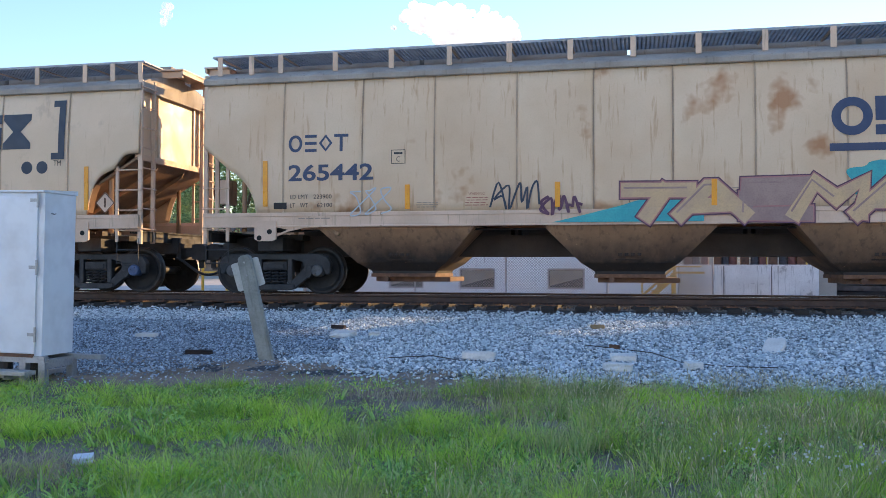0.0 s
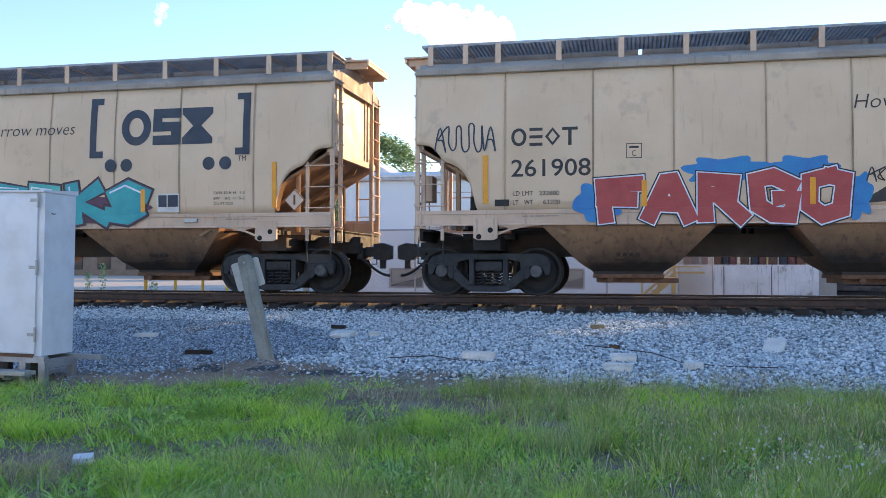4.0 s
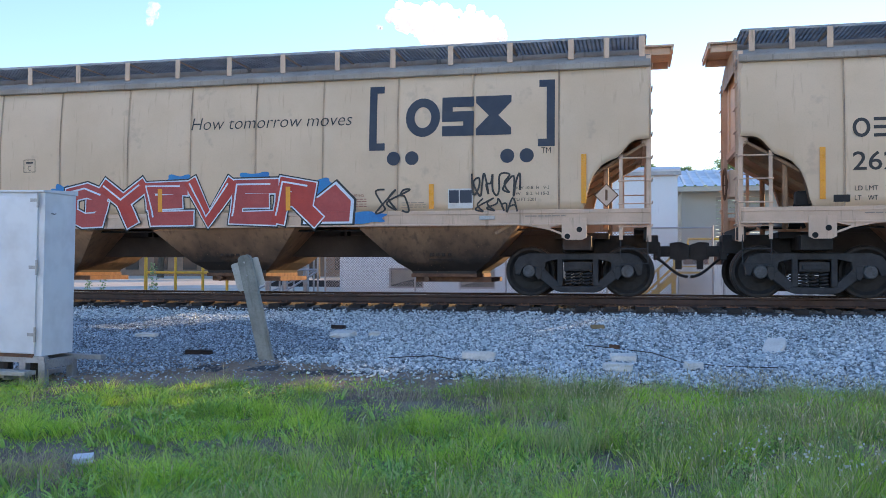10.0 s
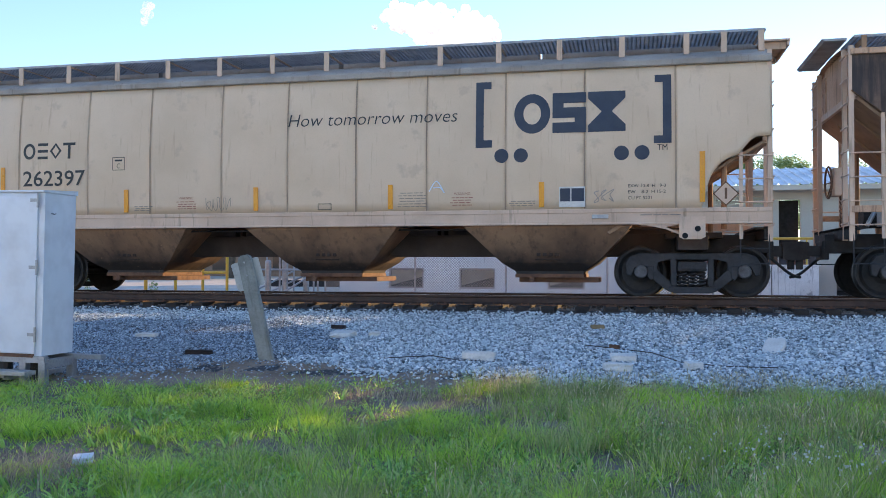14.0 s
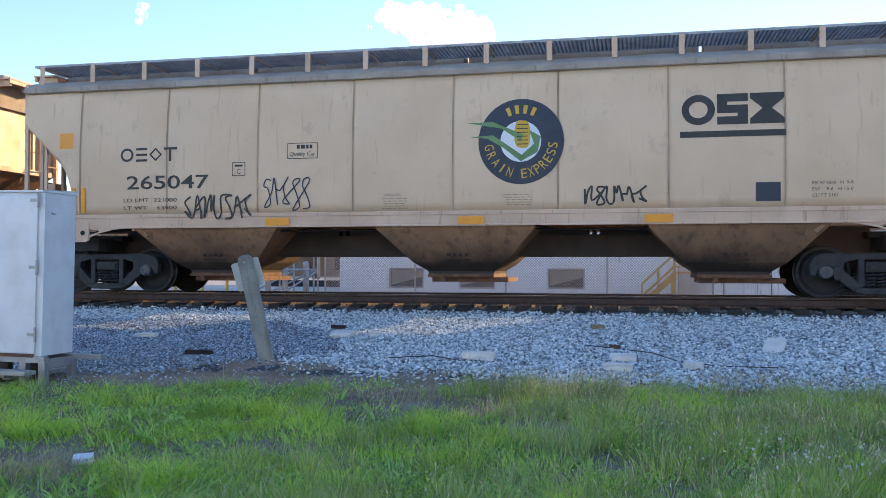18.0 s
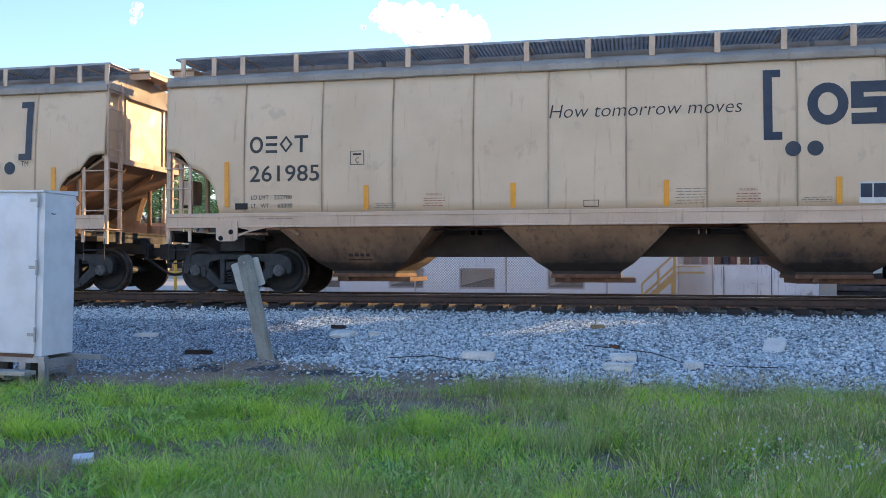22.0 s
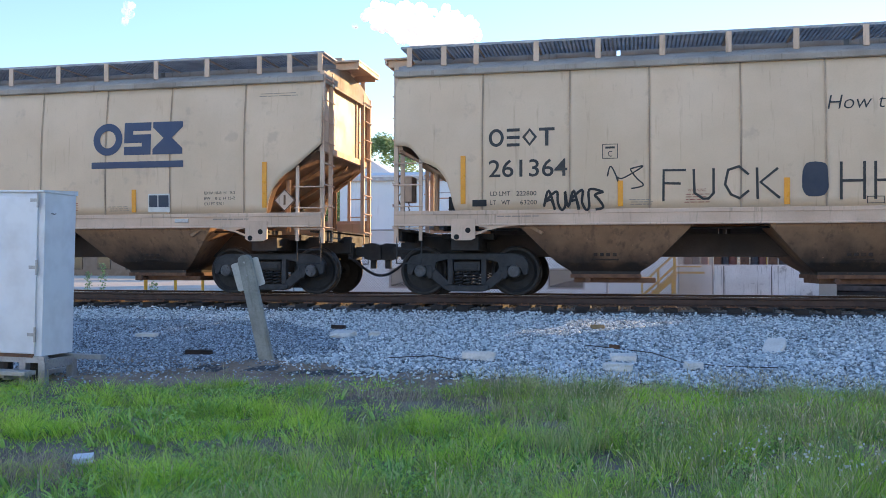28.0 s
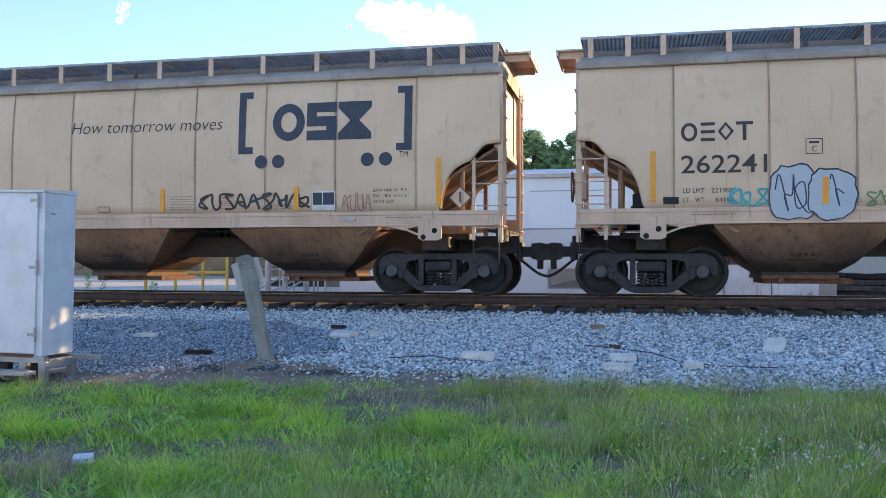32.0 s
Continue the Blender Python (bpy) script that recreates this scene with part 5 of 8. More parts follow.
brush(c, [[(0.72, 0.60), (0.40, 0.62), (0.28, 0.42), (0.52, 0.34), (0.26, 0.22), (0.22, 0.02), (0.55, -0.04), (0.88, 0.08), (0.80, 0.20)]], 0.18, 1.52, 0.14, "s_lime", label="curled green graffiti letter")
brush(c, [[(0.12, -0.04), (0.30, 0.50), (0.62, 0.55), (0.55, 0.28), (0.32, 0.24), (0.60, -0.02), (0.95, 0.30), (1.25, 0.25), (1.18, 0.12)]], 1.92, 1.50, 0.14, "s_sky", label="blue graffiti letter with a curled tail")
for ob in c.children_recursive:
    if ob.name.startswith("bearing_cap"):
        ob.data = CAP["cap_blue"]
scrawl(c, -4.78, 1.71, -3.97, 2.04, K, 22, 0.03)
scrawl(c, 3.13, 1.63, 4.03, 2.16, K, 23, 0.03)
scrawl(c, 5.4, 1.62, 5.8, 1.85, M["s_pale"], 24, 0.015)
# two large pieces, rose red and silver
c = N[3]
label_car(3, "tan covered hopper car with rose red and silver graffiti words")
common(c, "261908", ("222800", "63200"), seed=30)
slogan_car(c, 31)
for k, (x, z, w, h) in enumerate(((-5.25, 1.32, 0.9, 0.72), (-3.4, 1.95, 1.5, 0.50), (-2.0, 1.9, 1.2, 0.54), (-0.85, 1.32, 0.55, 0.85))):
    puff(c, x, z, w, h, M["s_sky"], 32 + k, label="blue spray-paint cloud")
painted_word(c, "FARGO", -4.85, 1.30, -0.62, 2.24, [M["s_rose"]], K, M["s_white"], 0.27, 0.030, 0.12, (0.92, 1.0), 1.10, None, 31, "rose red graffiti letter with black outline")
painted_word(c, "DSCAR", -0.05, 1.36, 4.15, 2.24, [M["s_white"]], K, None, 0.25, 0.050, 0.06, (1.0, 0.96), 1.10, None, 37, "silver white graffiti letter with black outline")
drawn(c, "graffiti", [[(0, 0.30), (0.55, 0.34), (0.50, 0.62)]], -0.55, 1.30, K, 0.0045, label="black arrow before the silver word")
base = drawn(c, "graffiti", [[(0, 0), (1.0, 0), (1.0, 0.26), (0.1, 0.44)]], 3.98, 1.34, K, 0.0050, label="silver arrow tail with black outline")
drawn(c, "graffiti_fill", [[(0.04, 0.04), (0.95, 0.04), (0.95, 0.22), (0.1, 0.38)]], 3.98, 1.34, M["s_white"], 0.0062, parent=base)
scrawl(c, -0.42, 1.95, 0.05, 2.2, K, 33, 0.022)
scrawl(c, 3.72, 2.10, 4.74, 2.24, K, 34, 0.022, letters=8)
scrawl(c, -7.75, 2.62, -6.6, 3.10, M["navy"], 35, 0.028, letters=5)
scrawl(c, 4.0, 1.36, 4.5, 1.48, K, 36, 0.015)
# teal and purple piece
c = N[4]
label_car(4, "tan covered hopper car with teal and purple graffiti piece")
common(c, "261922", ("222900", "63100"), seed=40)
slogan_car(c, 41)
puff(c, 0.55, 1.31, 3.9, 0.62, M["s_purple"], 41, label="dark purple spray-paint ground")
painted_word(c, "ZRKS", 0.70, 1.36, 4.3, 2.28, [M["s_teal"], M["s_aqua"], M["s_teal"]], K, M["s_purple"], 0.29, 0.035, 0.2, (1.0, 0.95), 1.12, M["s_white"], 42, "teal graffiti letter with black outline")
scrawl(c, -4.86, 1.54, -4.07, 1.92, K, 43, 0.04)
scrawl(c, -5.54, 1.66, -5.04, 1.87, M["s_lilac"], 44, 0.014)
scrawl(c, -2.56, 1.54, -1.79, 1.88, M["print_grey"], 45, 0.012)
scrawl(c, -1.26, 1.52, -0.78, 1.83, M["print_grey"], 46, 0.012)
# black outline letters
c = N[5]
label_car(5, "tan covered hopper car with black outlined bubble graffiti")
common(c, "261431", ("222800", "63200"), seed=50)
slogan_car(c, 51)
for k in range(5):
    wob = (0.0, 0.05, -0.03, 0.06, -0.05)[k]
    bubble = drawn(c, "graffiti_letter", ring(0.28, 0.36 + wob, 0.33 - wob, 0.34 - wob, 0.04, 22), -3.5 + 0.53 * k, 1.49, K, 0.006 + 0.001 * (k % 2), label="black bubble outline graffiti letter")
    drawn(c, "graffiti_line", ribbon([(0.10, 0.12), (0.20 + wob, 0.55), (0.34, 0.25 + 2 * wob), (0.46, 0.52)], 0.03), -3.5 + 0.53 * k, 1.49, K, 0.0085, parent=bubble)
drawn(c, "graffiti", disc(0, 0, 0.09), -2.38, 2.30, K, 0.008, label="black graffiti dot")
scrawl(c, -0.78, 1.52, 0.33, 2.08, K, 52, 0.03)
scrawl(c, -5.17, 1.54, -4.82, 2.03, M["print_grey"], 53, 0.014)
scrawl(c, 4.95, 1.60, 6.0, 1.78, M["print_grey"], 54, 0.014, letters=7)
# black and white word over red bricks
c = N[6]
label_car(6, "tan covered hopper car with large black and white graffiti word")
common(c, "262998", ("222500", "63500"), seed=60)
slogan_car(c, 61, True)
rb = random.Random(62)
drawn(c, "graffiti", [blob(7.0, 0.85, rb, 40, 0.22)], -4.85, 1.29, M["s_red"], 0.0035, label="red painted ground behind the graffiti word")
bricks = []
for x0, z0 in ((-5.45, 1.62), (-5.3, 1.74), (-5.2, 1.5), (-2.6, 2.17), (-2.4, 2.27), (-0.3, 2.2), (-0.1, 2.32), (0.1, 2.2), (1.5, 1.75), (1.75, 1.62), (1.95, 1.5), (2.1, 1.72), (1.6, 1.5)):
    for k in range(2):
        bricks += rect(x0 + 0.29 * k, z0 - 1.3, x0 + 0.27 + 0.29 * k, z0 - 1.21)
drawn(c, "graffiti", bricks, 0.0, 1.3, M["s_red"], 0.0055, label="red painted bricks")
for x, z in ((-4.4, 2.0), (-2.0, 2.2), (0.5, 2.25), (2.2, 1.9)):
    puff(c, x, z, 0.5, 0.35, M["s_lime"], int(60 + x), 0.0022, label="pale green spray puff")
for ch, x, z, x1, z1 in (("Q", -4.55, 1.31, -3.02, 2.05), ("U", -2.98, 1.31, -2.20, 2.02), ("I", -2.20, 1.31, -1.84, 1.82), ("V", -1.92, 1.31, -0.66, 2.13), ("E", -0.66, 1.31, 0.22, 2.16), ("R", 0.16, 1.31, 1.50, 2.26)):
    letter(c, ch, x, z, x1 - x, z1 - z, 0.40 if ch == "Q" else 0.29, K, M["s_white"], None, 0.05, 0.05, 0.007, label="black graffiti letter with white edge", rng=random.Random(ord(ch)))
base = drawn(c, "graffiti", disc(0, 0, 0.20), -2.02, 1.98, M["s_white"], 0.0125, label="black graffiti dot with white edge")
drawn(c, "graffiti_fill", disc(0, 0, 0.15), -2.02, 1.98, K, 0.0145, parent=base)
for k, line in enumerate(('"WHO WILL MARCH', "FORWARD, WHEN THE", "SMOKE CLEARS")):
    write(c, "graffiti", line, 2.92 + 0.08 * k, 1.96 - 0.19 * k, 1.15 - 0.10 * k, 0.13, K, 0.006, bold=0.02, shear=0.15, label="hand-written black lines")
scrawl(c, 4.96, 1.51, 6.1, 1.91, K, 64, 0.028)
# red and white piece
c = N[7]
label_car(7, "tan covered hopper car with jagged red and white graffiti piece")
common(c, "261467", ("222800", "63200"), seed=70)
slogan_car(c, 71)
for k, (x, z, w, h) in enumerate(((-5.45, 1.33, 1.6, 0.17), (2.4, 1.33, 1.0, 0.24), (-3.7, 1.7, 0.5, 0.5), (-1.2, 1.95, 0.7, 0.40), (0.3, 1.98, 0.9, 0.38), (1.7, 1.8, 0.7, 0.42))):
    puff(c, x, z, w, h, M["s_sky"], 72 + k, label="blue spray-paint cloud")
painted_word(c, "GYEVER", -3.35, 1.34, 2.05, 2.26, [M["s_rose"], M["s_red"]], K, M["s_white"], 0.27, 0.036, 0.30, (0.95, 1.0), 1.16, M["s_white"], 73, "red graffiti letter with white edge and black outline")
for x, pts in ((-4.15, [(0, 0), (0.85, 0), (0.95, 0.35), (0.40, 0.58), (0.28, 0.30), (0.08, 0.26)]), (1.75, [(0, 0), (0.92, 0), (0.95, 0.42), (0.62, 0.75), (0.28, 0.50), (0.05, 0.40)])):
    mx = sum(p[0] for p in pts) / len(pts)
    grown = lambda m: [(mx + (px - mx) * m, 0.3 + (py - 0.3) * m) for px, py in pts]
    base = drawn(c, "graffiti", [grown(1.16)], x, 1.36, K, 0.0052, label="red graffiti arrow with white edge")
    drawn(c, "graffiti_edge", [grown(1.06)], x, 1.36, M["s_white"], 0.0066, parent=base)
    drawn(c, "graffiti_fill", [grown(0.93)], x, 1.36, M["s_rose"], 0.0080, parent=base)
scrawl(c, 3.09, 1.54, 3.81, 1.99, K, 74, 0.035)
scrawl(c, 4.95, 1.80, 5.87, 2.23, K, 75, 0.035, letters=5)
scrawl(c, 5.0, 1.51, 5.8, 1.78, K, 76, 0.03, letters=4)
# old car
c = N[8]
label_car(8, "old rust-streaked covered hopper car with side posts and black stains")
F = FLAT
mark_small(c, -5.75, 2.68, 0.80, 0.25, M["faded_mark"], F)
write(c, "car_number", "98", -5.34, 2.28, 0.40, 0.23, M["faded_mark"], face=F)
write(c, "car_number", "86", -4.55, 2.28, 0.44, 0.23, M["faded_mark"], face=F)
bars(c, -5.41, 1.92, 0.55, 2, M["faded_mark"], 0.17, 0.07, F, 3)
frame_box(c, -3.62, 2.50, 0.26, 0.25, "q", K, F)
for k, (x, w) in enumerate(((3.49, 0.51), (4.43, 0.42), (5.10, 0.60))):
    drawn(c, "underline", rect(0, 0, w, 0.10), x, 2.74, M["faded_mark"], face=F)
    q, h = w * 0.36, 0.57
    shapes = (ring(w / 2, 0.28, w / 2, 0.28, 0.15), [[(0, 0), (w, 0), (w, h * 0.63), (q, h * 0.63), (q, h * 0.74), (w, h * 0.74), (w, h), (0, h), (0, h * 0.37), (w - q, h * 0.37), (w - q, h * 0.26), (0, h * 0.26)]], [[(0, 0), (w, 0), (w, 0.10), (w / 2 + 0.09, 0.29), (w, 0.48), (w, 0.57), (0, 0.57), (0, 0.48), (w / 2 - 0.09, 0.29), (0, 0.10)]])[k]
    drawn(c, "emblem", shapes, x, 2.91, M["faded_mark"], face=F)
frame_box(c, -0.12, 2.40, 0.57, 0.30, "", K, F)
write(c, "stencil", "Quality Car", -0.08, 2.43, 0.49, 0.10, K, face=F, shear=0.2)
bars(c, 0.0, 2.66, 0.35, 1, K, 0.05, 0.07, F, 5)
drawn(c, "info_plate", rect(0, 0, 0.33, 0.31), 4.43, 1.78, M["faded_mark"], face=F)
drawn(c, "placard", [[(0.22, 0), (0.44, 0.23), (0.22, 0.46), (0, 0.23)]], -2.12, 1.51, M["faded_mark"], face=F, label="dark diamond placard")
scrawl(c, 0.85, 2.0, 1.75, 2.55, M["print_grey"], 81, 0.035, F, 2)
# plain cars
c = N[9]
label_car(9, "clean tan covered hopper car with faint ghosted paint")
common(c, "262397", ("222400", "63600"), seed=90)
slogan_car(c, 91)
scrawl(c, -2.3, 1.62, -1.75, 1.86, M["print_grey"], 92, 0.010)
scrawl(c, 5.1, 1.68, 5.5, 1.9, M["s_faint"], 93, 0.014)
scrawl(c, 2.15, 1.88, 2.45, 2.1, M["s_white"], 94, 0.02, letters=1)
c = N[10]
label_car(10, "tan covered hopper car with black tags low on its side")
common(c, "262399", ("223100", "62900"), seed=100)
slogan_car(c, 101)
scrawl(c, -1.33, 1.42, 0.21, 1.96, K, 102, 0.035)
scrawl(c, 2.15, 1.44, 3.12, 1.96, M["navy"], 103, 0.03)
scrawl(c, -5.5, 1.58, -4.95, 1.9, M["print_grey"], 104, 0.016)
# the long car with the round badge
c = N[11]
label_car(11, "longer tan covered hopper car with a round corn-cob badge")
mark_small(c, -6.72, 2.60, 1.24, 0.27, K)
write(c, "car_number", "265047", -6.58, 2.05, 1.76, 0.27, K, bold=0.01)
write(c, "stencil", "LD LMT  221000", -6.65, 1.80, 1.15, 0.075, K)
write(c, "stencil", "LT WT    63900", -6.65, 1.65, 1.15, 0.075, K)
frame_box(c, -4.33, 2.28, 0.27, 0.26, "C", K)
frame_box(c, -3.20, 2.58, 0.61, 0.30, "", K)
write(c, "stencil", "Quality Car", -3.15, 2.61, 0.51, 0.10, K, shear=0.2)
bars(c, -3.05, 2.84, 0.35, 1, K, 0.05, 0.07, seed=110)
badge = drawn(c, "badge", disc(0, 0, 0.77, 40), 1.25, 2.79, M["navy"], 0.005, label="round navy badge with corn cob")
drawn(c, "badge_disc", disc(0, 0, 0.37, 26), 1.25, 2.79, M["s_white"], 0.007, parent=badge)
for pts in ([(-1.0, 0.36), (-0.5, 0.36), (0.05, 0.12), (0.0, 0.0), (-0.35, 0.24)], [(-0.95, 0.10), (-0.5, 0.12), (0.10, -0.30), (0.0, -0.36), (-0.3, -0.12), (-0.6, 0.06)], [(0.0, -0.36), (0.30, -0.20), (0.36, 0.08), (0.15, 0.20), (0.24, -0.05), (-0.05, -0.30)]):
    drawn(c, "badge_leaf", [pts], 1.25, 2.79, M["s_leaf"], 0.0095, parent=badge)
drawn(c, "badge_cob", [blob(0.30, 0.52, random.Random(5), 20, 0.06)], 1.13, 2.66, M["s_yellow"], 0.0085, parent=badge)
for k in range(6):
    drawn(c, "badge_cob_row", rect(-0.10, -0.008, 0.10, 0.008), 1.28, 2.74 + 0.07 * k, K, 0.0105, parent=badge)
for word, a0, a1 in (("GRAIN", 190, 250), ("EXPRESS", 276, 352)):
    for k, ch in enumerate(word):
        a = radians(a0 + (a1 - a0) * k / (len(word) - 1))
        co, faces, _ = glyphs(ch, 0.0, 0.0)
        bm = B()
        u = a + math.pi / 2
        vs = [bm.verts.new((0.46 * math.cos(a) + (p - 0.5) * (0.03 if ch == "I" else 0.10) * math.cos(u) + (q - 0.5) * -0.17 * math.cos(a) + 0.12 * math.cos(a), 0.46 * math.sin(a) + (p - 0.5) * (0.03 if ch == "I" else 0.10) * math.sin(u) - (q - 0.5) * 0.17 * math.sin(a) + 0.12 * math.sin(a), 0)) for p, q in co]
        for f in faces:
            bm.faces.new([vs[i] for i in f])
        lay(bm, 1.25, 2.79, 0.0075, ROUND)
        part("badge_letter", bm, M["s_yellow"], badge)
for k in range(4):
    a = radians(112 - 15 * k)
    drawn(c, "badge_mark", [[(0.50 * math.cos(a + s) if r else 0.66 * math.cos(a + s), 0.50 * math.sin(a + s) if r else 0.66 * math.sin(a + s)) for s, r in ((-0.06, 1), (0.06, 1), (0.06, 0), (-0.06, 0))]], 1.25, 2.79, M["s_yellow"], 0.0075, parent=badge)
emblem(c, 4.04, 2.98, 1.68, 0.53, K, under=True)
for x, z, w, h in ((-8.09, 2.90, 0.30, 0.31), (7.82, 2.91, 0.30, 0.31)):
    drawn(c, "reflector", rect(0, 0, w, h), x, z, M["orange"], 0.008, label="orange reflective square")
for x in (-3.64, 0.11, 3.41):
    drawn(c, "reflector", rect(0, 0, 0.48, 0.14), x, 1.315, M["orange"], 0.012, label="orange reflective strip")
write(c, "stencil", "WARNING", -1.3, 1.84, 0.32, 0.05, M["print_grey"])
bars(c, -1.35, 1.80, 0.5, 5, M["print_grey"], 0.045, 0.012, seed=112)
bars(c, 0.95, 1.84, 0.5, 5, M["print_grey"], 0.045, 0.012, seed=113)
dims(c, "EX W 10-8   H  9-8", "EW    9-6   H 15-0", "CU FT 5161", 6.15)
drawn(c, "info_plate", rect(0, 0, 0.40, 0.32), 5.25, 1.66, M["navy"])
scrawl(c, 2.35, 1.64, 3.48, 1.96, K, 114, 0.035, letters=6)
scrawl(c, -5.37, 1.46, -3.9, 1.92, K, 115, 0.035, letters=7)
scrawl(c, -3.72, 1.63, -2.75, 2.24, M["navy"], 116, 0.025, letters=5)
c = N[12]
label_car(12, "clean tan covered hopper car with navy emblem and slogan")
common(c, "261021", ("222500", "63500"), seed=120)
slogan_car(c, 121, up=0.32)
c = N[13]
label_car(13, "clean tan covered hopper car with slogan and grey bearing caps")
common(c, "261985", ("222700", "63300"), seed=130)
slogan_car(c, 131)
c = N[14]
label_car(14, "tan covered hopper car with small yellow and black tag")
common(c, "262648", ("222600", "63400"), seed=140)
slogan_car(c, 141)
scrawl(c, -4.75, 1.50, -3.75, 2.0, K, 142, 0.05, letters=4)
drawn(c, "graffiti", [blob(0.30, 0.46, random.Random(143))], -3.98, 1.52, M["s_yellow"], 0.005, label="yellow spray-paint puff behind the black tag")
drawn(c, "graffiti", ring(0.16, 0.24, 0.17, 0.25, 0.045, 20), -3.98, 1.51, K, 0.008, label="black spray-paint ring")
# rust-streaked car with two blue pieces
c = N[15]
label_car(15, "rust-streaked tan covered hopper car with two blue graffiti pieces")
common(c, "265431", ("224200", "61800"), 1.58, 0.022, K, seed=150)
block_car(c, 151)
puff(c, -5.05, 1.31, 1.2, 0.66, M["s_orange"], 152, label="orange spray-paint cloud")
puff(c, -1.75, 1.31, 1.75, 0.86, M["s_orange"], 153, label="orange spray-paint cloud")
for x, pts in ((-4.85, [(0, 0.16), (0.48, 0), (0.50, 0.42)]), (-1.42, [(0, 0.05), (0.55, 0), (0.2, 0.42)])):
    base = drawn(c, "graffiti", [pts], x, 1.98, K, 0.0052, label="blue graffiti arrow")
    mx, my = sum(p[0] for p in pts) / 3, sum(p[1] for p in pts) / 3
    drawn(c, "graffiti_fill", [[(mx + (px - mx) * 0.78, my + (py - my) * 0.78) for px, py in pts]], x, 1.98, M["s_blue"], 0.0066, parent=base)
painted_word(c, "SOKEM", -4.40, 1.32, -1.30, 2.40, [M["s_lilac"], M["s_sky"], M["s_blue"], M["s_lilac"], M["s_sky"]], K, M["s_white"], 0.25, 0.026, 0.22, (0.97, 1.0), 1.14, M["s_pale"], 154, "blue and lilac graffiti letter with black outline")
puff(c, 4.30, 1.33, 1.15, 0.66, M["s_white"], 157, 0.0042, label="white graffiti cloud")
puff(c, 2.0, 1.33, 0.7, 0.48, M["s_white"], 158, 0.0042, label="white graffiti cloud")
drawn(c, "graffiti", [[(0.30, 0), (2.55, 0), (2.40, 0.55), (2.52, 1.05), (2.2, 1.30), (1.9, 1.05), (1.55, 1.34), (0.9, 1.18), (0.5, 1.30), (0.05, 1.0), (0.28, 0.72), (0.10, 0.40)]], 2.20, 1.33, M["s_blue"], 0.0050, label="blue ground of the large graffiti piece")
painted_word(c, "KEN", 2.28, 1.33, 4.85, 2.72, [M["s_blue"], M["s_azure"]], K, None, 0.36, 0.050, 0.12, (0.92, 1.0), 1.18, M["s_sky"], 159, "large blue graffiti letter with black outline")
scrawl(c, -1.0, 1.6, -0.5, 1.95, K, 155, 0.04, letters=3)
# hand-painted words
c = N[16]
label_car(16, "tan covered hopper car with hand-painted black words")
common(c, "261364", ("222800", "63200"), seed=160)
slogan_car(c, 161)
hand(c, "FUCK", -3.31, 1.72, -1.25, 2.26, 0.042, K, 160)
drawn(c, "graffiti", [blob(0.44, 0.63, random.Random(2), 20, 0.08)], -1.02, 1.70, M["navy"], 0.006, label="dark painted-over patch")
for k in range(4):
    drawn(c, "graffiti", rect(0, 0, 0.045, 0.63) + rect(0.045, 0.29, 0.36, 0.335) + rect(0.36, 0, 0.405, 0.63), -0.42 + 0.53 * k, 1.67, K, 0.006, label="plain thin black painted bars")
hand(c, "PAY ME", 2.30, 1.64, 5.05, 2.29, 0.042, K, 161)
scrawl(c, -4.25, 1.88, -3.59, 2.31, K, 162, 0.025)
scrawl(c, -5.35, 1.55, -4.28, 1.9, M["grime"], 163, 0.045, letters=5)
c = N[17]
label_car(17, "pale tan covered hopper car with underlined navy emblem")
common(c, "265481", ("223800", "62200"), 1.58, 0.022, M["navy_blue"], seed=170)
block_car(c, 171)
for x in (-2.0, -1.1, 1.2):
    scrawl(c, x, 1.62, x + 0.28, 1.85, M["print_grey"], 172 + int(x * 3), 0.012, letters=2)
c = N[18]
label_car(18, "tan covered hopper car with pale blue bubble graffiti")
common(c, "262241", ("221900", "64100"), seed=180)
slogan_car(c, 181)
for x, z, w, h in ((-4.92, 1.32, 0.85, 0.95), (-4.3, 1.32, 0.80, 0.88)):
    base = drawn(c, "graffiti", [blob(w + 0.05, h + 0.05, random.Random(int(x * 10)))], x - 0.025, z - 0.02, M["navy"], 0.004 + 0.003 * (x > -4.5), label="pale blue bubble graffiti")
    drawn(c, "graffiti_fill", [blob(w, h, random.Random(int(x * 10)))], x, z, M["s_pale"], 0.0055 + 0.003 * (x > -4.5), parent=base)
scrawl(c, -4.8, 1.45, -3.7, 2.1, M["navy"], 183, 0.022, letters=4)
scrawl(c, -5.6, 1.58, -4.92, 1.9, M["s_teal"], 184, 0.035)
scrawl(c, -3.41, 1.55, -3.01, 1.81, M["s_leaf"], 185, 0.03)
scrawl(c, 6.12, 1.57, 6.87, 1.77, K, 186, 0.035, letters=4)
c = N[19]
label_car(19, "tan covered hopper car with black and pink tags")
slogan_car(c, 191)
scrawl(c, 2.17, 1.63, 4.49, 1.93, K, 192, 0.045, letters=9)
scrawl(c, 5.11, 1.57, 5.69, 1.89, M["s_pink"], 193, 0.02, letters=4)
# ---- yard and buildings beyond the track ----


def plate(bm, poly, x0, x1):
    """A plate with its outline in y and z, from x0 to x1."""
    a = [bm.verts.new((x0, y, z)) for y, z in poly]
    b = [bm.verts.new((x1, y, z)) for y, z in poly]
    bm.faces.new(a[::-1])
    bm.faces.new(b)
    n = len(poly)
    for i in range(n):
        bm.faces.new((a[i], a[(i + 1) % n], b[(i + 1) % n], b[i]))


WY = 14.0
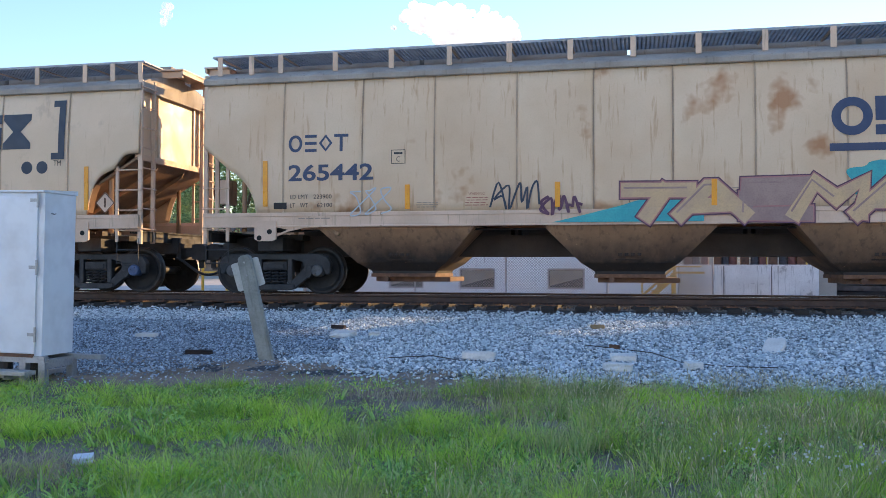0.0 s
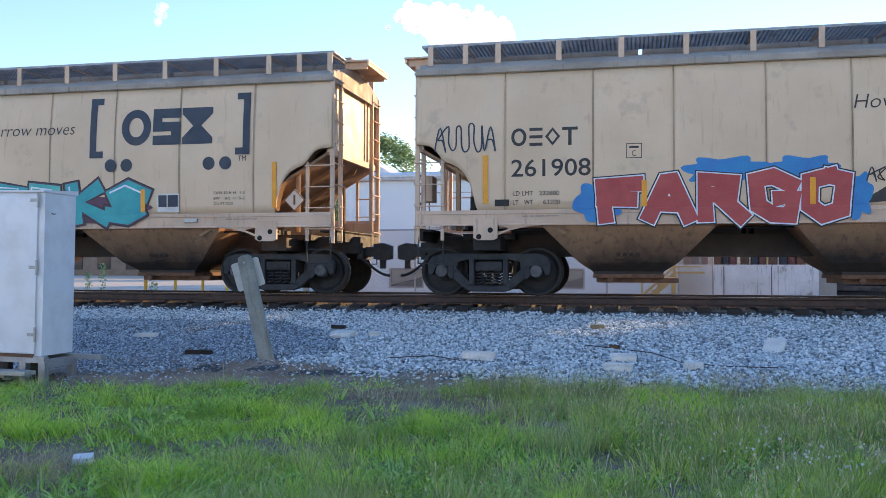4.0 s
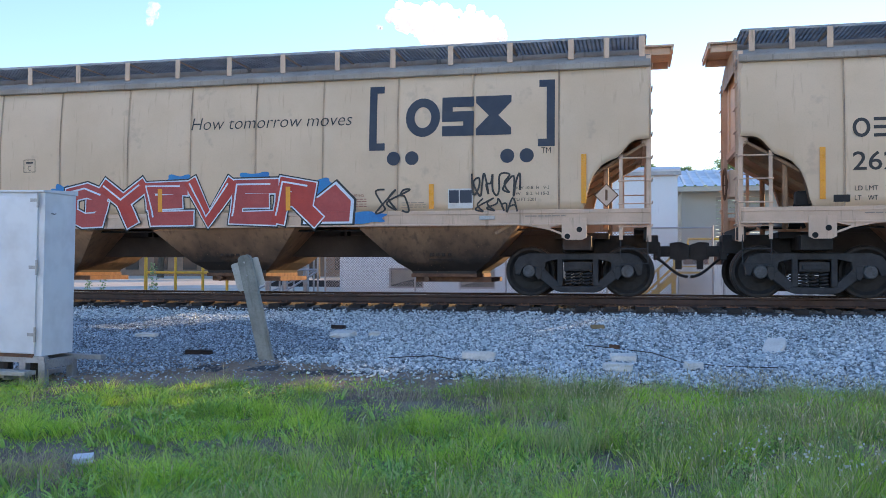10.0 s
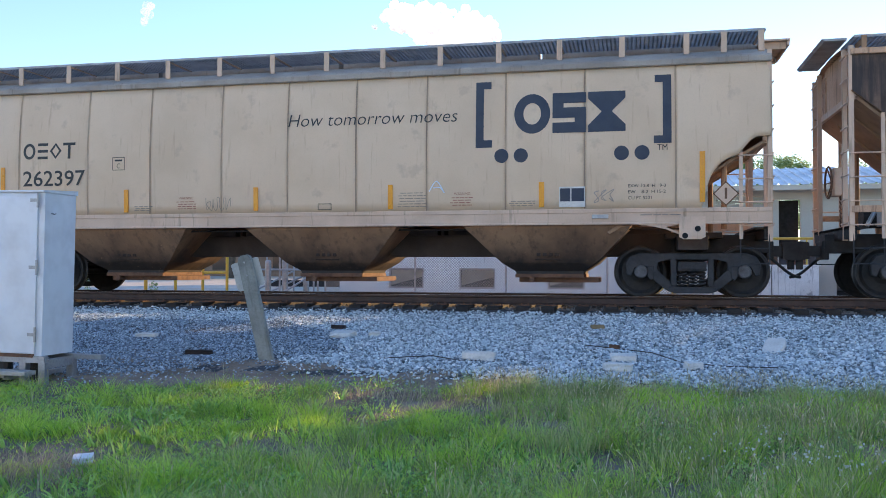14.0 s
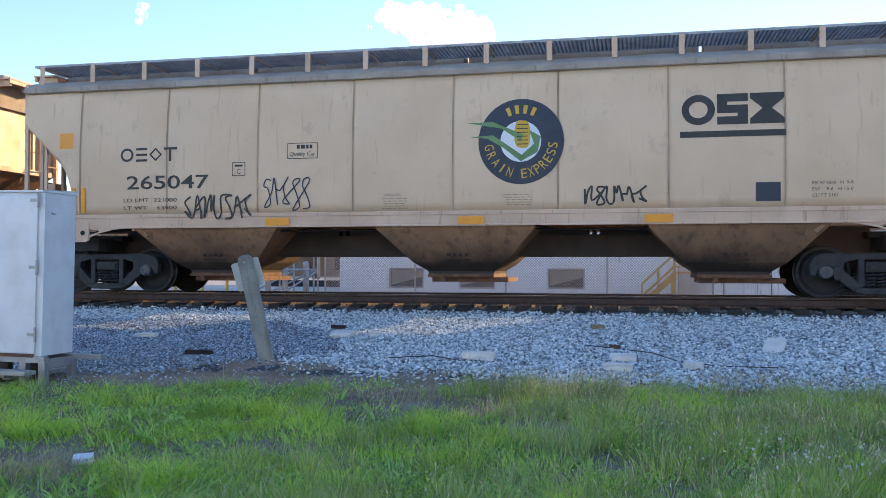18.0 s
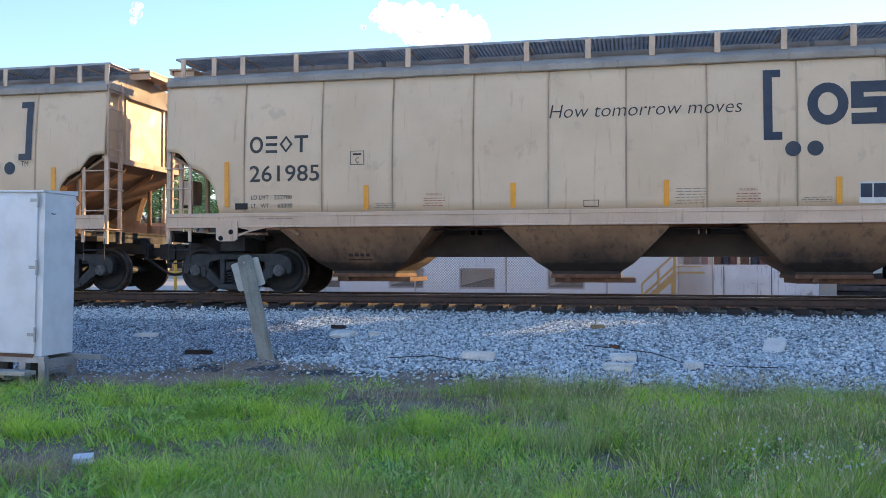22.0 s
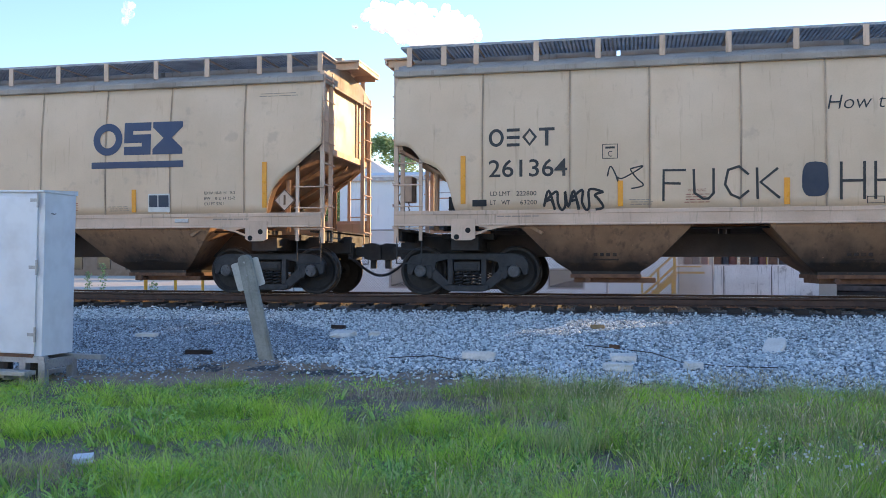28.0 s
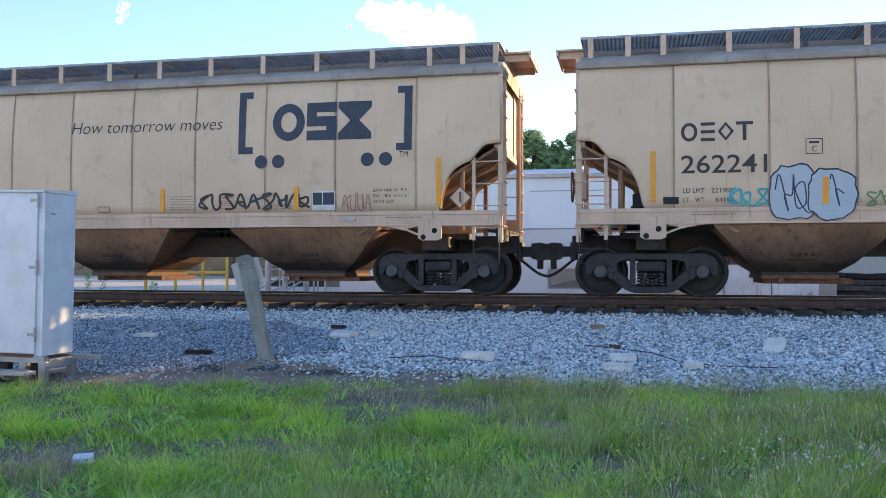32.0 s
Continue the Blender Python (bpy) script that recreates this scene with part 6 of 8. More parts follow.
white = thing("white_building", "long low white painted building with a metal-edged roof", "building")
X0, X1, TOP = -10.70, 1.52, 3.84
wins = [(-8.80, -7.48, 0.51, -0.23), (-6.15, -4.83, 0.51, -0.23), (-2.96, -1.65, 0.51, -0.23)]
bm = B()
cuts = sorted({X0, X1, *[w[0] for w in wins], *[w[1] for w in wins]})
for a, b in zip(cuts, cuts[1:]):
    hole = [w for w in wins if a >= w[0] - 1e-6 and b <= w[1] + 1e-6]
    if hole:
        box(bm, a, b, WY, WY + 0.25, -0.6, hole[0][3])
        box(bm, a, b, WY, WY + 0.25, hole[0][2], TOP)
    else:
        box(bm, a, b, WY, WY + 0.25, -0.6, TOP)
bmesh.ops.remove_doubles(bm, verts=bm.verts, dist=0.001)
part("wall", bm, M["white_wall"], white)
bm = B()
box(bm, X0, X0 + 0.25, WY + 0.25, WY + 12, -0.6, TOP)
part("wall", bm, M["white_wall"], white)
bm = B()
box(bm, X1 - 0.25, X1, WY + 0.25, WY + 12, -0.6, TOP)
part("wall", bm, M["white_wall"], white)
bm = B()
plate(bm, [(WY - 0.12, TOP), (WY - 0.12, TOP + 0.10), (WY + 0.2, TOP + 0.22), (WY + 12.2, TOP + 0.5), (WY + 12.2, TOP)], X0 - 0.1, X1 + 0.1)
part("roof", bm, M["roof_white"], white)
bm = B()
plate(bm, [(WY - 0.14, TOP - 0.10), (WY - 0.14, TOP + 0.03), (WY - 0.003, TOP + 0.03), (WY - 0.003, TOP - 0.10)], X0 - 0.12, X1 + 0.12)
part("fascia", bm, M["galv"], white)
bm = B()
slab(bm, [(X0 - 0.1, TOP + 0.12), (X0 + 0.6, TOP + 0.95), (X0 + 1.9, TOP + 0.12)], WY + 1.5, WY + 9)
part("roof_monitor", bm, M["roof_white"], white, "pale gabled roof monitor")
for x, w in ((-3.57, 3.13), (-7.4, 2.2)):
    bm = B()
    box(bm, x, x + w, WY - 0.012, WY - 0.003, 0.7, 3.25, 0.003)
    part("panel", bm, M["white_wall"], white)
    bm = B()
    slab(bm, [(x, 3.25), (x + w, 3.25), (x + w, 3.28), (x, 3.28)], WY - 0.03, WY - 0.003)
    slab(bm, [(x + w - 0.03, 0.7), (x + w, 0.7), (x + w, 3.25), (x + w - 0.03, 3.25)], WY - 0.028, WY - 0.005)
    part("panel_trim", bm, M["galv"], white)
for a, b, zt, zb in wins:
    bm = B()
    box(bm, a + 0.06, b - 0.06, WY + 0.12, WY + 0.135, zb + 0.06, zt - 0.06)
    pane = part("window", bm, M["pane"], white, "dark window with a sagging pale blind")
    bm = B()
    for q in ((a, b, zb, zb + 0.06), (a, b, zt - 0.06, zt), (a, a + 0.06, zb + 0.06, zt - 0.06), (b - 0.06, b, zb + 0.06, zt - 0.06)):
        box(bm, q[0], q[1], WY + 0.06, WY + 0.16, q[2], q[3])
    part("window_frame", bm, M["galv"], pane)
    bm = B()
    strip(bm, [[(a + 0.08, WY + 0.115, zt - 0.07), (b - 0.08, WY + 0.115, zt - 0.07)], [(a + 0.08, WY + 0.11, zb + 0.12), (b - 0.08, WY + 0.11, zb + 0.42)]])
    bmesh.ops.solidify(bm, geom=bm.faces[:], thickness=0.003)
    part("blind", bm, M["blind"], pane)

# chain-link fence
FY = 10.2
fence = thing("chain_link_fence", "grey chain-link fence along the yard", "fence")
FX0, FX1, FZ0, FZ1 = -9.9, 2.35, -0.5, 1.75
for x in (-9.9, -6.85, -3.91, -0.76, 2.35):
    bm = B()
    tube(bm, [(x, FY, FZ0 - 0.1), (x, FY, FZ1 + 0.06)], 0.03, 8)
    part("fence_post", bm, M["galv"], fence)
bm = B()
tube(bm, [(FX0, FY, FZ1), (FX1, FY, FZ1)], 0.022, 8)
part("fence_rail", bm, M["galv"], fence)
verts, faces = [], []
pitch, hgt = 0.085, FZ1 - FZ0
for d in (-1, 1):
    x = FX0 - (hgt if d > 0 else 0)
    while x < FX1 + (hgt if d < 0 else 0):
        xa, xb, za, zb = x, x + d * hgt, FZ0, FZ1
        if xa < FX0 or xb < FX0 or xa > FX1 or xb > FX1:
            lo, hi = max(min(xa, xb), FX0), min(max(xa, xb), FX1)
            if hi - lo < 0.05:
                x += pitch
                continue
            ta, tb = ((lo if d > 0 else hi) - xa) / (xb - xa), ((hi if d > 0 else lo) - xa) / (xb - xa)
            xa, xb, za, zb = xa + (xb - xa) * ta, xa + (xb - xa) * tb, FZ0 + hgt * ta, FZ0 + hgt * tb
        k = len(verts)
        r = 0.0042
        for px, pz in ((xa, za), (xb, zb)):
            verts += [(px - r, FY - 0.001 * d, pz + r * d), (px + r, FY - 0.001 * d, pz - r * d), (px, FY - 0.001 * d + 2 * r, pz)]
        faces += [(k, k + 1, k + 4, k + 3), (k + 1, k + 2, k + 5, k + 4), (k + 2, k, k + 3, k + 5)]
        x += pitch
me = bpy.data.meshes.new("fence_mesh")
me.from_pydata(verts, [], faces)
me.materials.append(M["galv"])
tagged(part("fence_mesh", me, None, fence), kind="stuff")

# yellow steel stairs in front of the low wall
stairs = thing("steel_stairs", "yellow painted steel stairs with pipe handrail", "stairs", at=pose(-3.83, 0, 0))
SY = 10.9
def stair_part(name, pts, r=0.026, mat="yellow"):
    b2 = B()
    tube(b2, pts, r, 8)
    return part(name, b2, M[mat], stairs)
for yy in (SY, SY + 0.9):
    stair_part("handrail", [(4.12, yy, 0.02), (5.12, yy, 0.98), (5.9, yy, 0.98)])
    stair_part("mid_rail", [(4.12, yy, -0.35), (5.12, yy, 0.58), (5.9, yy, 0.58)])
    for x, za, zb in ((4.12, -0.6, 0.02), (4.62, -0.5, 0.50), (5.12, -0.4, 0.98)):
        stair_part("baluster", [(x, yy, za), (x, yy, zb)])
    b2 = B()
    slab(b2, [(4.05, -0.62), (4.22, -0.62), (5.16, 0.22), (5.16, 0.36), (5.06, 0.36)], yy - 0.02, yy + 0.02)
    part("stringer", b2, M["yellow"], stairs)
for k in range(4):
    b2 = B()
    box(b2, 4.15 + 0.25 * k, 4.42 + 0.25 * k, SY + 0.02, SY + 0.88, -0.42 + 0.22 * k, -0.39 + 0.22 * k)
    part("tread", b2, M["yellow"], stairs)
b2 = B()
box(b2, 5.0, 5.14, SY - 0.1, SY + 0.04, -0.6, 0.38, 0.01)
part("stair_post", b2, M["yellow"], stairs)
b2 = B()
box(b2, 5.12, 6.0, SY, SY + 0.9, 0.36, 0.42)
part("landing", b2, M["yellow"], stairs)

# low stained block wall, in courses
low = thing("low_wall", "low white painted concrete wall with black stains and flaking paint", "wall")
rng = random.Random(9)
bm = B()
box(bm, 1.46, 5.70, 12.10, 12.30, -0.6, 0.6, 0.012)
part("wall_face", bm, M["stained_wall"], low)
for x in (2.85, 4.3):
    bm = B()
    box(bm, x - 0.012, x + 0.012, 12.088, 12.098, -0.6, 0.6)
    part("wall_joint", bm, M["grime"], low)
bm = B()
box(bm, 1.42, 5.75, 12.08, 12.32, 0.6, 0.645, 0.01)
part("coping", bm, M["stained_wall"], low)
# drums and boxes on the deck behind it
for k in range(14):
    x = 1.8 + 0.30 * k + rng.uniform(-0.05, 0.05)
    bm = B()
    h = rng.uniform(0.42, 0.6)
    if k % 3:
        lathe(bm, [(0.12, 0.0), (0.13, 0.02), (0.125, h * 0.33), (0.135, h * 0.35), (0.125, h * 0.37), (0.125, h * 0.66), (0.135, h * 0.68), (0.13, h - 0.02), (0.12, h)], 16)
        solid("drum", bm, M[("drum_blue", "drum_dark", "drum_red")[k % 3]], "small steel drum standing on the dock", "drum", at=pose(x, 13.2, 0.6, 90, 0, 0), group="drums on the dock")
    else:
        box(bm, -0.13, 0.13, -0.13, 0.13, 0, h, 0.015)
        solid("crate", bm, M["rust"], "rusty metal crate on the dock", "crate", at=pose(x, 13.2, 0.6), group="crates on the dock")
bm = B()
box(bm, 1.56, 6.3, 12.5, 18, -0.6, 0.60)
solid("dock", bm, M["lot"], "concrete loading dock with a stained edge", "dock", "structure")
dr = thing("dock_rail", "yellow pipe rail along the loading dock", "railing")
for x in (1.9, 3.2, 4.5, 5.8):
    bm = B()
    tube(bm, [(x, 14.6, 0.6), (x, 14.6, 1.55)], 0.03, 8)
    part("rail_post", bm, M["yellow"], dr)
bm = B()
tube(bm, [(1.9, 14.6, 1.55), (6.1, 14.6, 1.55)], 0.045, 8)
part("top_rail", bm, M["yellow"], dr)

# pile of old ties at the end of the wall
for k in range(26):
    row = k // 7
    bm = B()
    box(bm, -1.2, 1.2, -0.11, 0.11, -0.085, 0.085, 0.015)
    solid("old_tie", bm, M["old_timber"] if k % 3 else M["tie"], "dark creosoted old railway tie in a pile", "railway tie", at=pose(7.0 + rng.uniform(-0.3, 0.3) + 0.25 * row, 13.0 + 0.24 * (k % 7) + 0.1 * row, -0.30 + 0.19 * row, rng.uniform(-3, 3), rng.uniform(-3, 3), rng.uniform(-6, 6) - 8), group="pile of old ties")

# beige shed with ribbed roof and roller doors
shed = thing("beige_shed", "beige metal shed with pale ribbed roof and roller door", "building")
EY, EZ = 27.0, 4.50
bm = B()
for a, b, z in ((2.4, 4.04, 0.6), (4.04, 6.37, 4.1), (6.37, 7.0, 0.6), (7.0, 8.0, 3.9), (8.0, 26.0, 0.6)):
    box(bm, a, b, EY + 1.2, EY + 1.4, z if z > 1 else -0.4, EZ)
bmesh.ops.remove_doubles(bm, verts=bm.verts, dist=0.001)
part("wall", bm, M["beige_wall"], shed)
bm = B()
box(bm, 2.4, 2.6, EY + 1.4, EY + 14, -0.4, EZ)
part("wall", bm, M["beige_wall"], shed)
for k in range(20):
    bm = B()
    box(bm, 4.04, 6.37, EY + 1.3, EY + 1.33, 0.5 + 0.18 * k, 0.5 + 0.18 * (k + 1) - 0.014, 0.006)
    part("door_slat", bm, M["roller"], shed)
# black sheet across the doorway in place of its inner shade
bm = B()
box(bm, 7.0, 8.0, EY + 1.8, EY + 1.83, 0.5, 3.9)
part("doorway", bm, M["hole_shade"], shed, "open doorway filled by a black sheet for its inner shade")
bm = B()
for k in range(56):
    x = 2.1 + 0.48 * k
    strip(bm, [[(x, EY, EZ + 0.02), (x + 0.33, EY, EZ + 0.02), (x + 0.37, EY, EZ + 0.09), (x + 0.44, EY, EZ + 0.09), (x + 0.48, EY, EZ + 0.02)], [(x, EY + 7, EZ + 1.55), (x + 0.33, EY + 7, EZ + 1.55), (x + 0.37, EY + 7, EZ + 1.62), (x + 0.44, EY + 7, EZ + 1.62), (x + 0.48, EY + 7, EZ + 1.55)]])
bmesh.ops.remove_doubles(bm, verts=bm.verts, dist=0.001)
part("roof", bm, M["roof_metal"], shed)
bm = B()
box(bm, 2.05, 28.9, EY + 0.05, EY + 0.2, EZ - 0.22, EZ + 0.015)
part("fascia", bm, M["beige_wall"], shed)
bm = B()
box(bm, 2.2, 28.9, EY + 0.4, EY + 7, EZ - 0.1, EZ - 0.06)
part("soffit", bm, M["beige_wall"], shed)

# yellow pipe railing and the lot on the other side
rail = thing("yellow_railing", "yellow pipe railing at the edge of the sunlit lot", "railing")
RY = 13.0
RP = (-18.1, -16.86, -15.74, -14.76)
for k, x in enumerate(RP):
    bm = B()
    tube(bm, [(x, RY, -0.5), (x, RY, 1.25)], 0.07 if k == 0 else 0.055, 10)
    part("rail_post", bm, M["yellow"], rail)
for z in (0.33, 1.2):
    bm = B()
    tube(bm, [(RP[0], RY, z), (RP[-1], RY, z)], 0.05, 10)
    part("rail_bar", bm, M["yellow"], rail)

brickb = thing("brick_building", "brown brick building with dark windows across the lot", "building")
BY = 66.0
bm = B()
box(bm, -92, -16, BY, BY + 14, -0.4, 5.6)
part("wall", bm, M["brick"], brickb)
bm = B()
box(bm, -92.3, -15.7, BY - 0.4, BY + 14.3, 5.6, 6.0, 0.02)
part("roof", bm, M["roof_metal"], brickb)
for k in range(14):
    x = -62 + 3.3 * k
    bm = B()
    box(bm, x, x + 1.5, BY - 0.06, BY - 0.005, 0.3, 2.9)
    w = part("window", bm, M["glass"], brickb)
    bm = B()
    box(bm, x - 0.12, x + 1.62, BY - 0.09, BY - 0.008, 2.9, 3.05)
    part("window_frame", bm, M["galv"], w)

# pipes, bollards and gate by the white building
gate = thing("chain_link_gate", "grey pipe gate frames beside the white building", "gate")
for x0, x1, yy in ((-13.9, -12.2, 13.2), (-13.0, -11.2, 12.6), (-12.0, -10.6, 11.4)):
    for p in ([(x0, yy, -0.5), (x0, yy, 1.6)], [(x1, yy, -0.5), (x1, yy, 1.6)], [(x0, yy, 1.55), (x1, yy, 1.55)], [(x0, yy, 0.45), (x1, yy, 0.45)], [(x0, yy, -0.42), (x1, yy, 0.40)]):
        bm = B()
        tube(bm, p, 0.035, 8)
        part("gate_bar", bm, M["galv"], gate)
for x, yy, h in ((-12.65, 11.9, 0.75), (-12.05, 12.0, 0.8), (-11.3, 12.1, 0.7)):
    bm = B()
    lathe(bm, [(0.10, 0.0), (0.11, 0.01), (0.11, h + 0.45), (0.09, h + 0.52), (0.03, h + 0.55)], 14)
    solid("bollard", bm, M["galv"], "grey steel pipe bollard in the yard", "bollard", at=pose(x, yy, -0.5, 90, 0, 0), group="bollards")
bm = B()
box(bm, -16.5, -13.0, 21.0, 21.35, -0.36, -0.06, 0.03)
solid("parking_block", bm, M["grime"], "dark timber baulk lying on the lot", "timber")
for k, (x, y, h) in enumerate(((-18.6, 11.0, 0.95), (-16.9, 11.5, 1.0), (-19.6, 11.6, 0.7))):
    verts, faces = [], []
    rr = random.Random(20 + k)
    for _ in range(140):
        a, t = rr.uniform(0, 6.28), rr.random()
        r = 0.22 * (1 - 0.6 * t)
        cx, cy, cz = r * math.cos(a) * rr.random(), r * math.sin(a) * rr.random(), -0.5 + h * t * 1.2
        s = rr.uniform(0.025, 0.05)
        b = rr.uniform(0, 6.28)
        q = len(verts)
        verts += [(cx, cy, cz), (cx + s * math.cos(b), cy + s * math.sin(b), cz + s), (cx + 2 * s * math.cos(b), cy + 2 * s * math.sin(b), cz + 0.6 * s), (cx + s * math.cos(b + 0.7), cy + s * math.sin(b + 0.7), cz - 0.3 * s)]
        faces.append((q, q + 1, q + 2, q + 3))
    me = bpy.data.meshes.new("weed")
    me.from_pydata(verts, [], faces)
    me.materials.append(M["leaf"])
    solid("weed", me, None, "leafy green weed growing at the track edge", "weed", "stuff", at=pose(x, y, 0))

# ---- trees ----


def tree(x, y, h, wide, seed, clumps=105, per=150, leaf=0.17):
    rng = random.Random(seed)
    t = thing("tree", "leafy green broad tree behind the buildings", "tree", at=pose(x, y, -0.4), group="trees behind the yard")
    bm = B()
    for k in range(3):
        tube(bm, [(0, 0, h * 0.28 * k / 3), (0.1 * k, 0, h * 0.28 * (k + 1) / 3)], 0.32 - 0.05 * k, 9)
    for k in range(7):
        a = 2 * math.pi * k / 7 + rng.uniform(-0.3, 0.3)
        r = wide * rng.uniform(0.4, 0.7)
        tube(bm, [(0.1, 0, h * 0.25), (r * 0.5 * math.cos(a), r * 0.5 * math.sin(a), h * 0.48), (r * math.cos(a), r * math.sin(a), h * rng.uniform(0.6, 0.85))], 0.10, 6)
    part("trunk", bm, M["bark"], t)
    verts, faces = [], []
    for _ in range(clumps):
        a, u = rng.uniform(0, 2 * math.pi), rng.uniform(-0.55, 1.0)
        rad = wide * math.sqrt(max(0.05, 1 - (u * 0.95) ** 2)) * rng.uniform(0.45, 1.0)
        cx, cy, cz = rad * math.cos(a), rad * math.sin(a), h * 0.62 + u * h * 0.36
        cr = rng.uniform(0.5, 1.0) * wide * 0.26
        for _ in range(per):
            d = Vector((rng.gauss(0, 1), rng.gauss(0, 1), rng.gauss(0, 0.8)))
            d = d.normalized() * cr * rng.uniform(0.4, 1.0)
            p = Vector((cx, cy, cz)) + d
            n = (d + Vector((rng.uniform(-1, 1), rng.uniform(-1, 1), rng.uniform(-0.3, 1.0))) * cr * 0.7).normalized()
            uu = n.cross(Vector((0.3, 0.2, 1))).normalized()
            vv = n.cross(uu)
            s = leaf * rng.uniform(0.5, 1.0)
            k = len(verts)
            verts += [tuple(p - uu * s), tuple(p - vv * s * 0.55), tuple(p + uu * s), tuple(p + vv * s * 0.55)]
            faces.append((k, k + 1, k + 2, k + 3))
    me = bpy.data.meshes.new("crown")
    me.from_pydata(verts, [], faces)
    me.materials.append(M["leaf"])
    part("crown", me, None, t)


for k, (x, y, h, w) in enumerate(((-40.0, 52, 9.8, 4.6), (-32.4, 50, 10.6, 4.6), (-25.0, 50, 12.0, 4.2), (-20.4, 51, 11.4, 4.4), (-9.6, 33.5, 7.1, 2.95), (-6.0, 30, 8.3, 2.4), (-3.1, 31.4, 8.3, 2.1), (-0.4, 30, 7.6, 1.6), (4.0, 60, 9.4, 2.6), (12.3, 95, 14.4, 4.6), (18.0, 97, 14.8, 4.8), (27.0, 95, 13.6, 6.5))):
    tree(x, y, h, w, 100 + k)
# tall trees beyond the yard that keep the low sun off one end of it
for k, (x, y, h, w) in enumerate(((37.6, 40, 25.0, 7.0), (46.8, 43, 25.0, 7.0), (55.0, 40, 25.0, 7.0))):
    tree(x, y, h, w, 140 + k, clumps=150, per=120, leaf=0.65)

# ---- clouds ----


def cloud(name, puffs, x, y, z, seed, material, label, flat=1.0, knobs=9):
    """A heap of lumpy puffs: a few large ones beset with many small."""
    rng = random.Random(seed)
    bm = B()
    for px, pz, r in puffs:
        for k in range(3 + knobs):
            small = k >= 3
            q = r * (rng.uniform(0.22, 0.46) if small else rng.uniform(0.6, 0.9))
            a = rng.uniform(-0.5, math.pi + 0.5)
            reach = r * rng.uniform(0.65, 1.0) if small else 0.0
            off = Vector((px + reach * math.cos(a) + rng.gauss(0, 0.25) * r * (not small), rng.gauss(0, 0.4) * r, pz + reach * math.sin(a) + rng.gauss(0, 0.2) * r * (not small)))
            got = bmesh.ops.create_icosphere(bm, subdivisions=3 if small else 4, radius=q)
            for v in got["verts"]:
                d = v.co.normalized()
                w = (v.co + off) / r
                t = 1 + 0.30 * noise.noise(w * 1.3) + 0.22 * noise.noise(w * 3.1) + 0.16 * noise.noise(w * 6.7) + 0.10 * noise.noise(w * 13.0)
                e = d * q * t
                v.co = off + Vector((e.x, e.y, e.z * flat))
    me = mesh("cloud", bm, material, True)
    return solid(name, me, None, label, "cloud", at=pose(x, y, z))


def sky_place(px, py, dist):
    """The place far off that lies in the sky direction px to the right and py up of the view's middle, in tangents."""
    d = CAM_POSE.to_3x3() @ Vector((px, py, -1.0))
    return Vector(EYE) + d * dist


CD = 1800.0
cl = sky_place((812 - 784) / 1554.6, (441 - 45) / 1554.6, CD)
S = CD / 1554.6
CLOUD = cloud("cloud", [(-78 * S, 18 * S, 22 * S), (-55 * S, 5 * S, 26 * S), (-30 * S, 8 * S, 28 * S), (-5 * S, 0, 26 * S), (20 * S, 2 * S, 27 * S), (48 * S, -2 * S, 26 * S), (72 * S, -10 * S, 22 * S), (92 * S, -24 * S, 14 * S), (0, -26 * S, 24 * S), (40 * S, -34 * S, 24 * S), (70 * S, -38 * S, 20 * S), (-30 * S, -20 * S, 16 * S)], *cl, 7, M["cloud"], "white heaped cumulus cloud in the blue sky")
small = sky_place((292 - 784) / 1554.6, (441 - 28) / 1554.6, CD)
CLOUD_B = cloud("cloud", [(4 * S, 16 * S, 9 * S), (0, 2 * S, 10 * S), (-4 * S, -12 * S, 7 * S)], *small, 8, M["thin_cloud"], "thin wispy white cloud in the blue sky", knobs=0)
tiny = sky_place((696 - 784) / 1554.6, (441 - 49) / 1554.6, CD)
CLOUD_C = cloud("cloud", [(0, 0, 5 * S), (3 * S, -3 * S, 3 * S)], *tiny, 9, M["thin_cloud"], "small scrap of white cloud", knobs=0)
veil = sky_place((880 - 784) / 1554.6, (441 - 150) / 1554.6, CD * 1.5)
CLOUD_D = cloud("cloud", [(-40 * S, -4 * S, 20 * S), (0, 0, 26 * S), (45 * S, -6 * S, 24 * S), (90 * S, 6 * S, 30 * S), (20 * S, 24 * S, 20 * S)], *veil, 10, M["thin_cloud"], "pale veil of thin cloud", knobs=0)

# ---- trackside ----
cab = thing("signal_cabinet", "silver-white steel signal cabinet on legs beside the track", "cabinet", at=pose(-6.95, -7.95, -0.66, 0, 0.85, 0))
CH = 2.08
bm = B()
box(bm, -1.05, 0.0, 0.0, 0.60, 0.10, CH, 0.012)
part("body", bm, M["cabinet"], cab)
bm = B()
box(bm, -0.98, -0.085, -0.028, -0.002, 0.13, CH - 0.06, 0.01)
door = part("door", bm, M["cabinet"], cab)
for z in (0.36, 1.17, 1.98):
    bm = B()
    tube(bm, [(-0.075, -0.035, z - 0.09), (-0.075, -0.035, z + 0.09)], 0.014, 8)
    box(bm, -0.18, -0.075, -0.036, -0.029, z - 0.02, z + 0.02)
    part("hinge", bm, M["galv"], door)
bm = B()
plate(bm, [(-0.04, CH), (-0.04, CH + 0.02), (0.60 + 0.02, CH + 0.06), (0.60 + 0.02, CH)], -1.1, 0.012)
part("lid", bm, M["cabinet"], cab)
bm = B()
tube(bm, [(-0.003 + 0.02, 0.10, 1.83), (0.03, 0.14, 1.82), (0.017, 0.18, 1.83)], 0.008, 6)
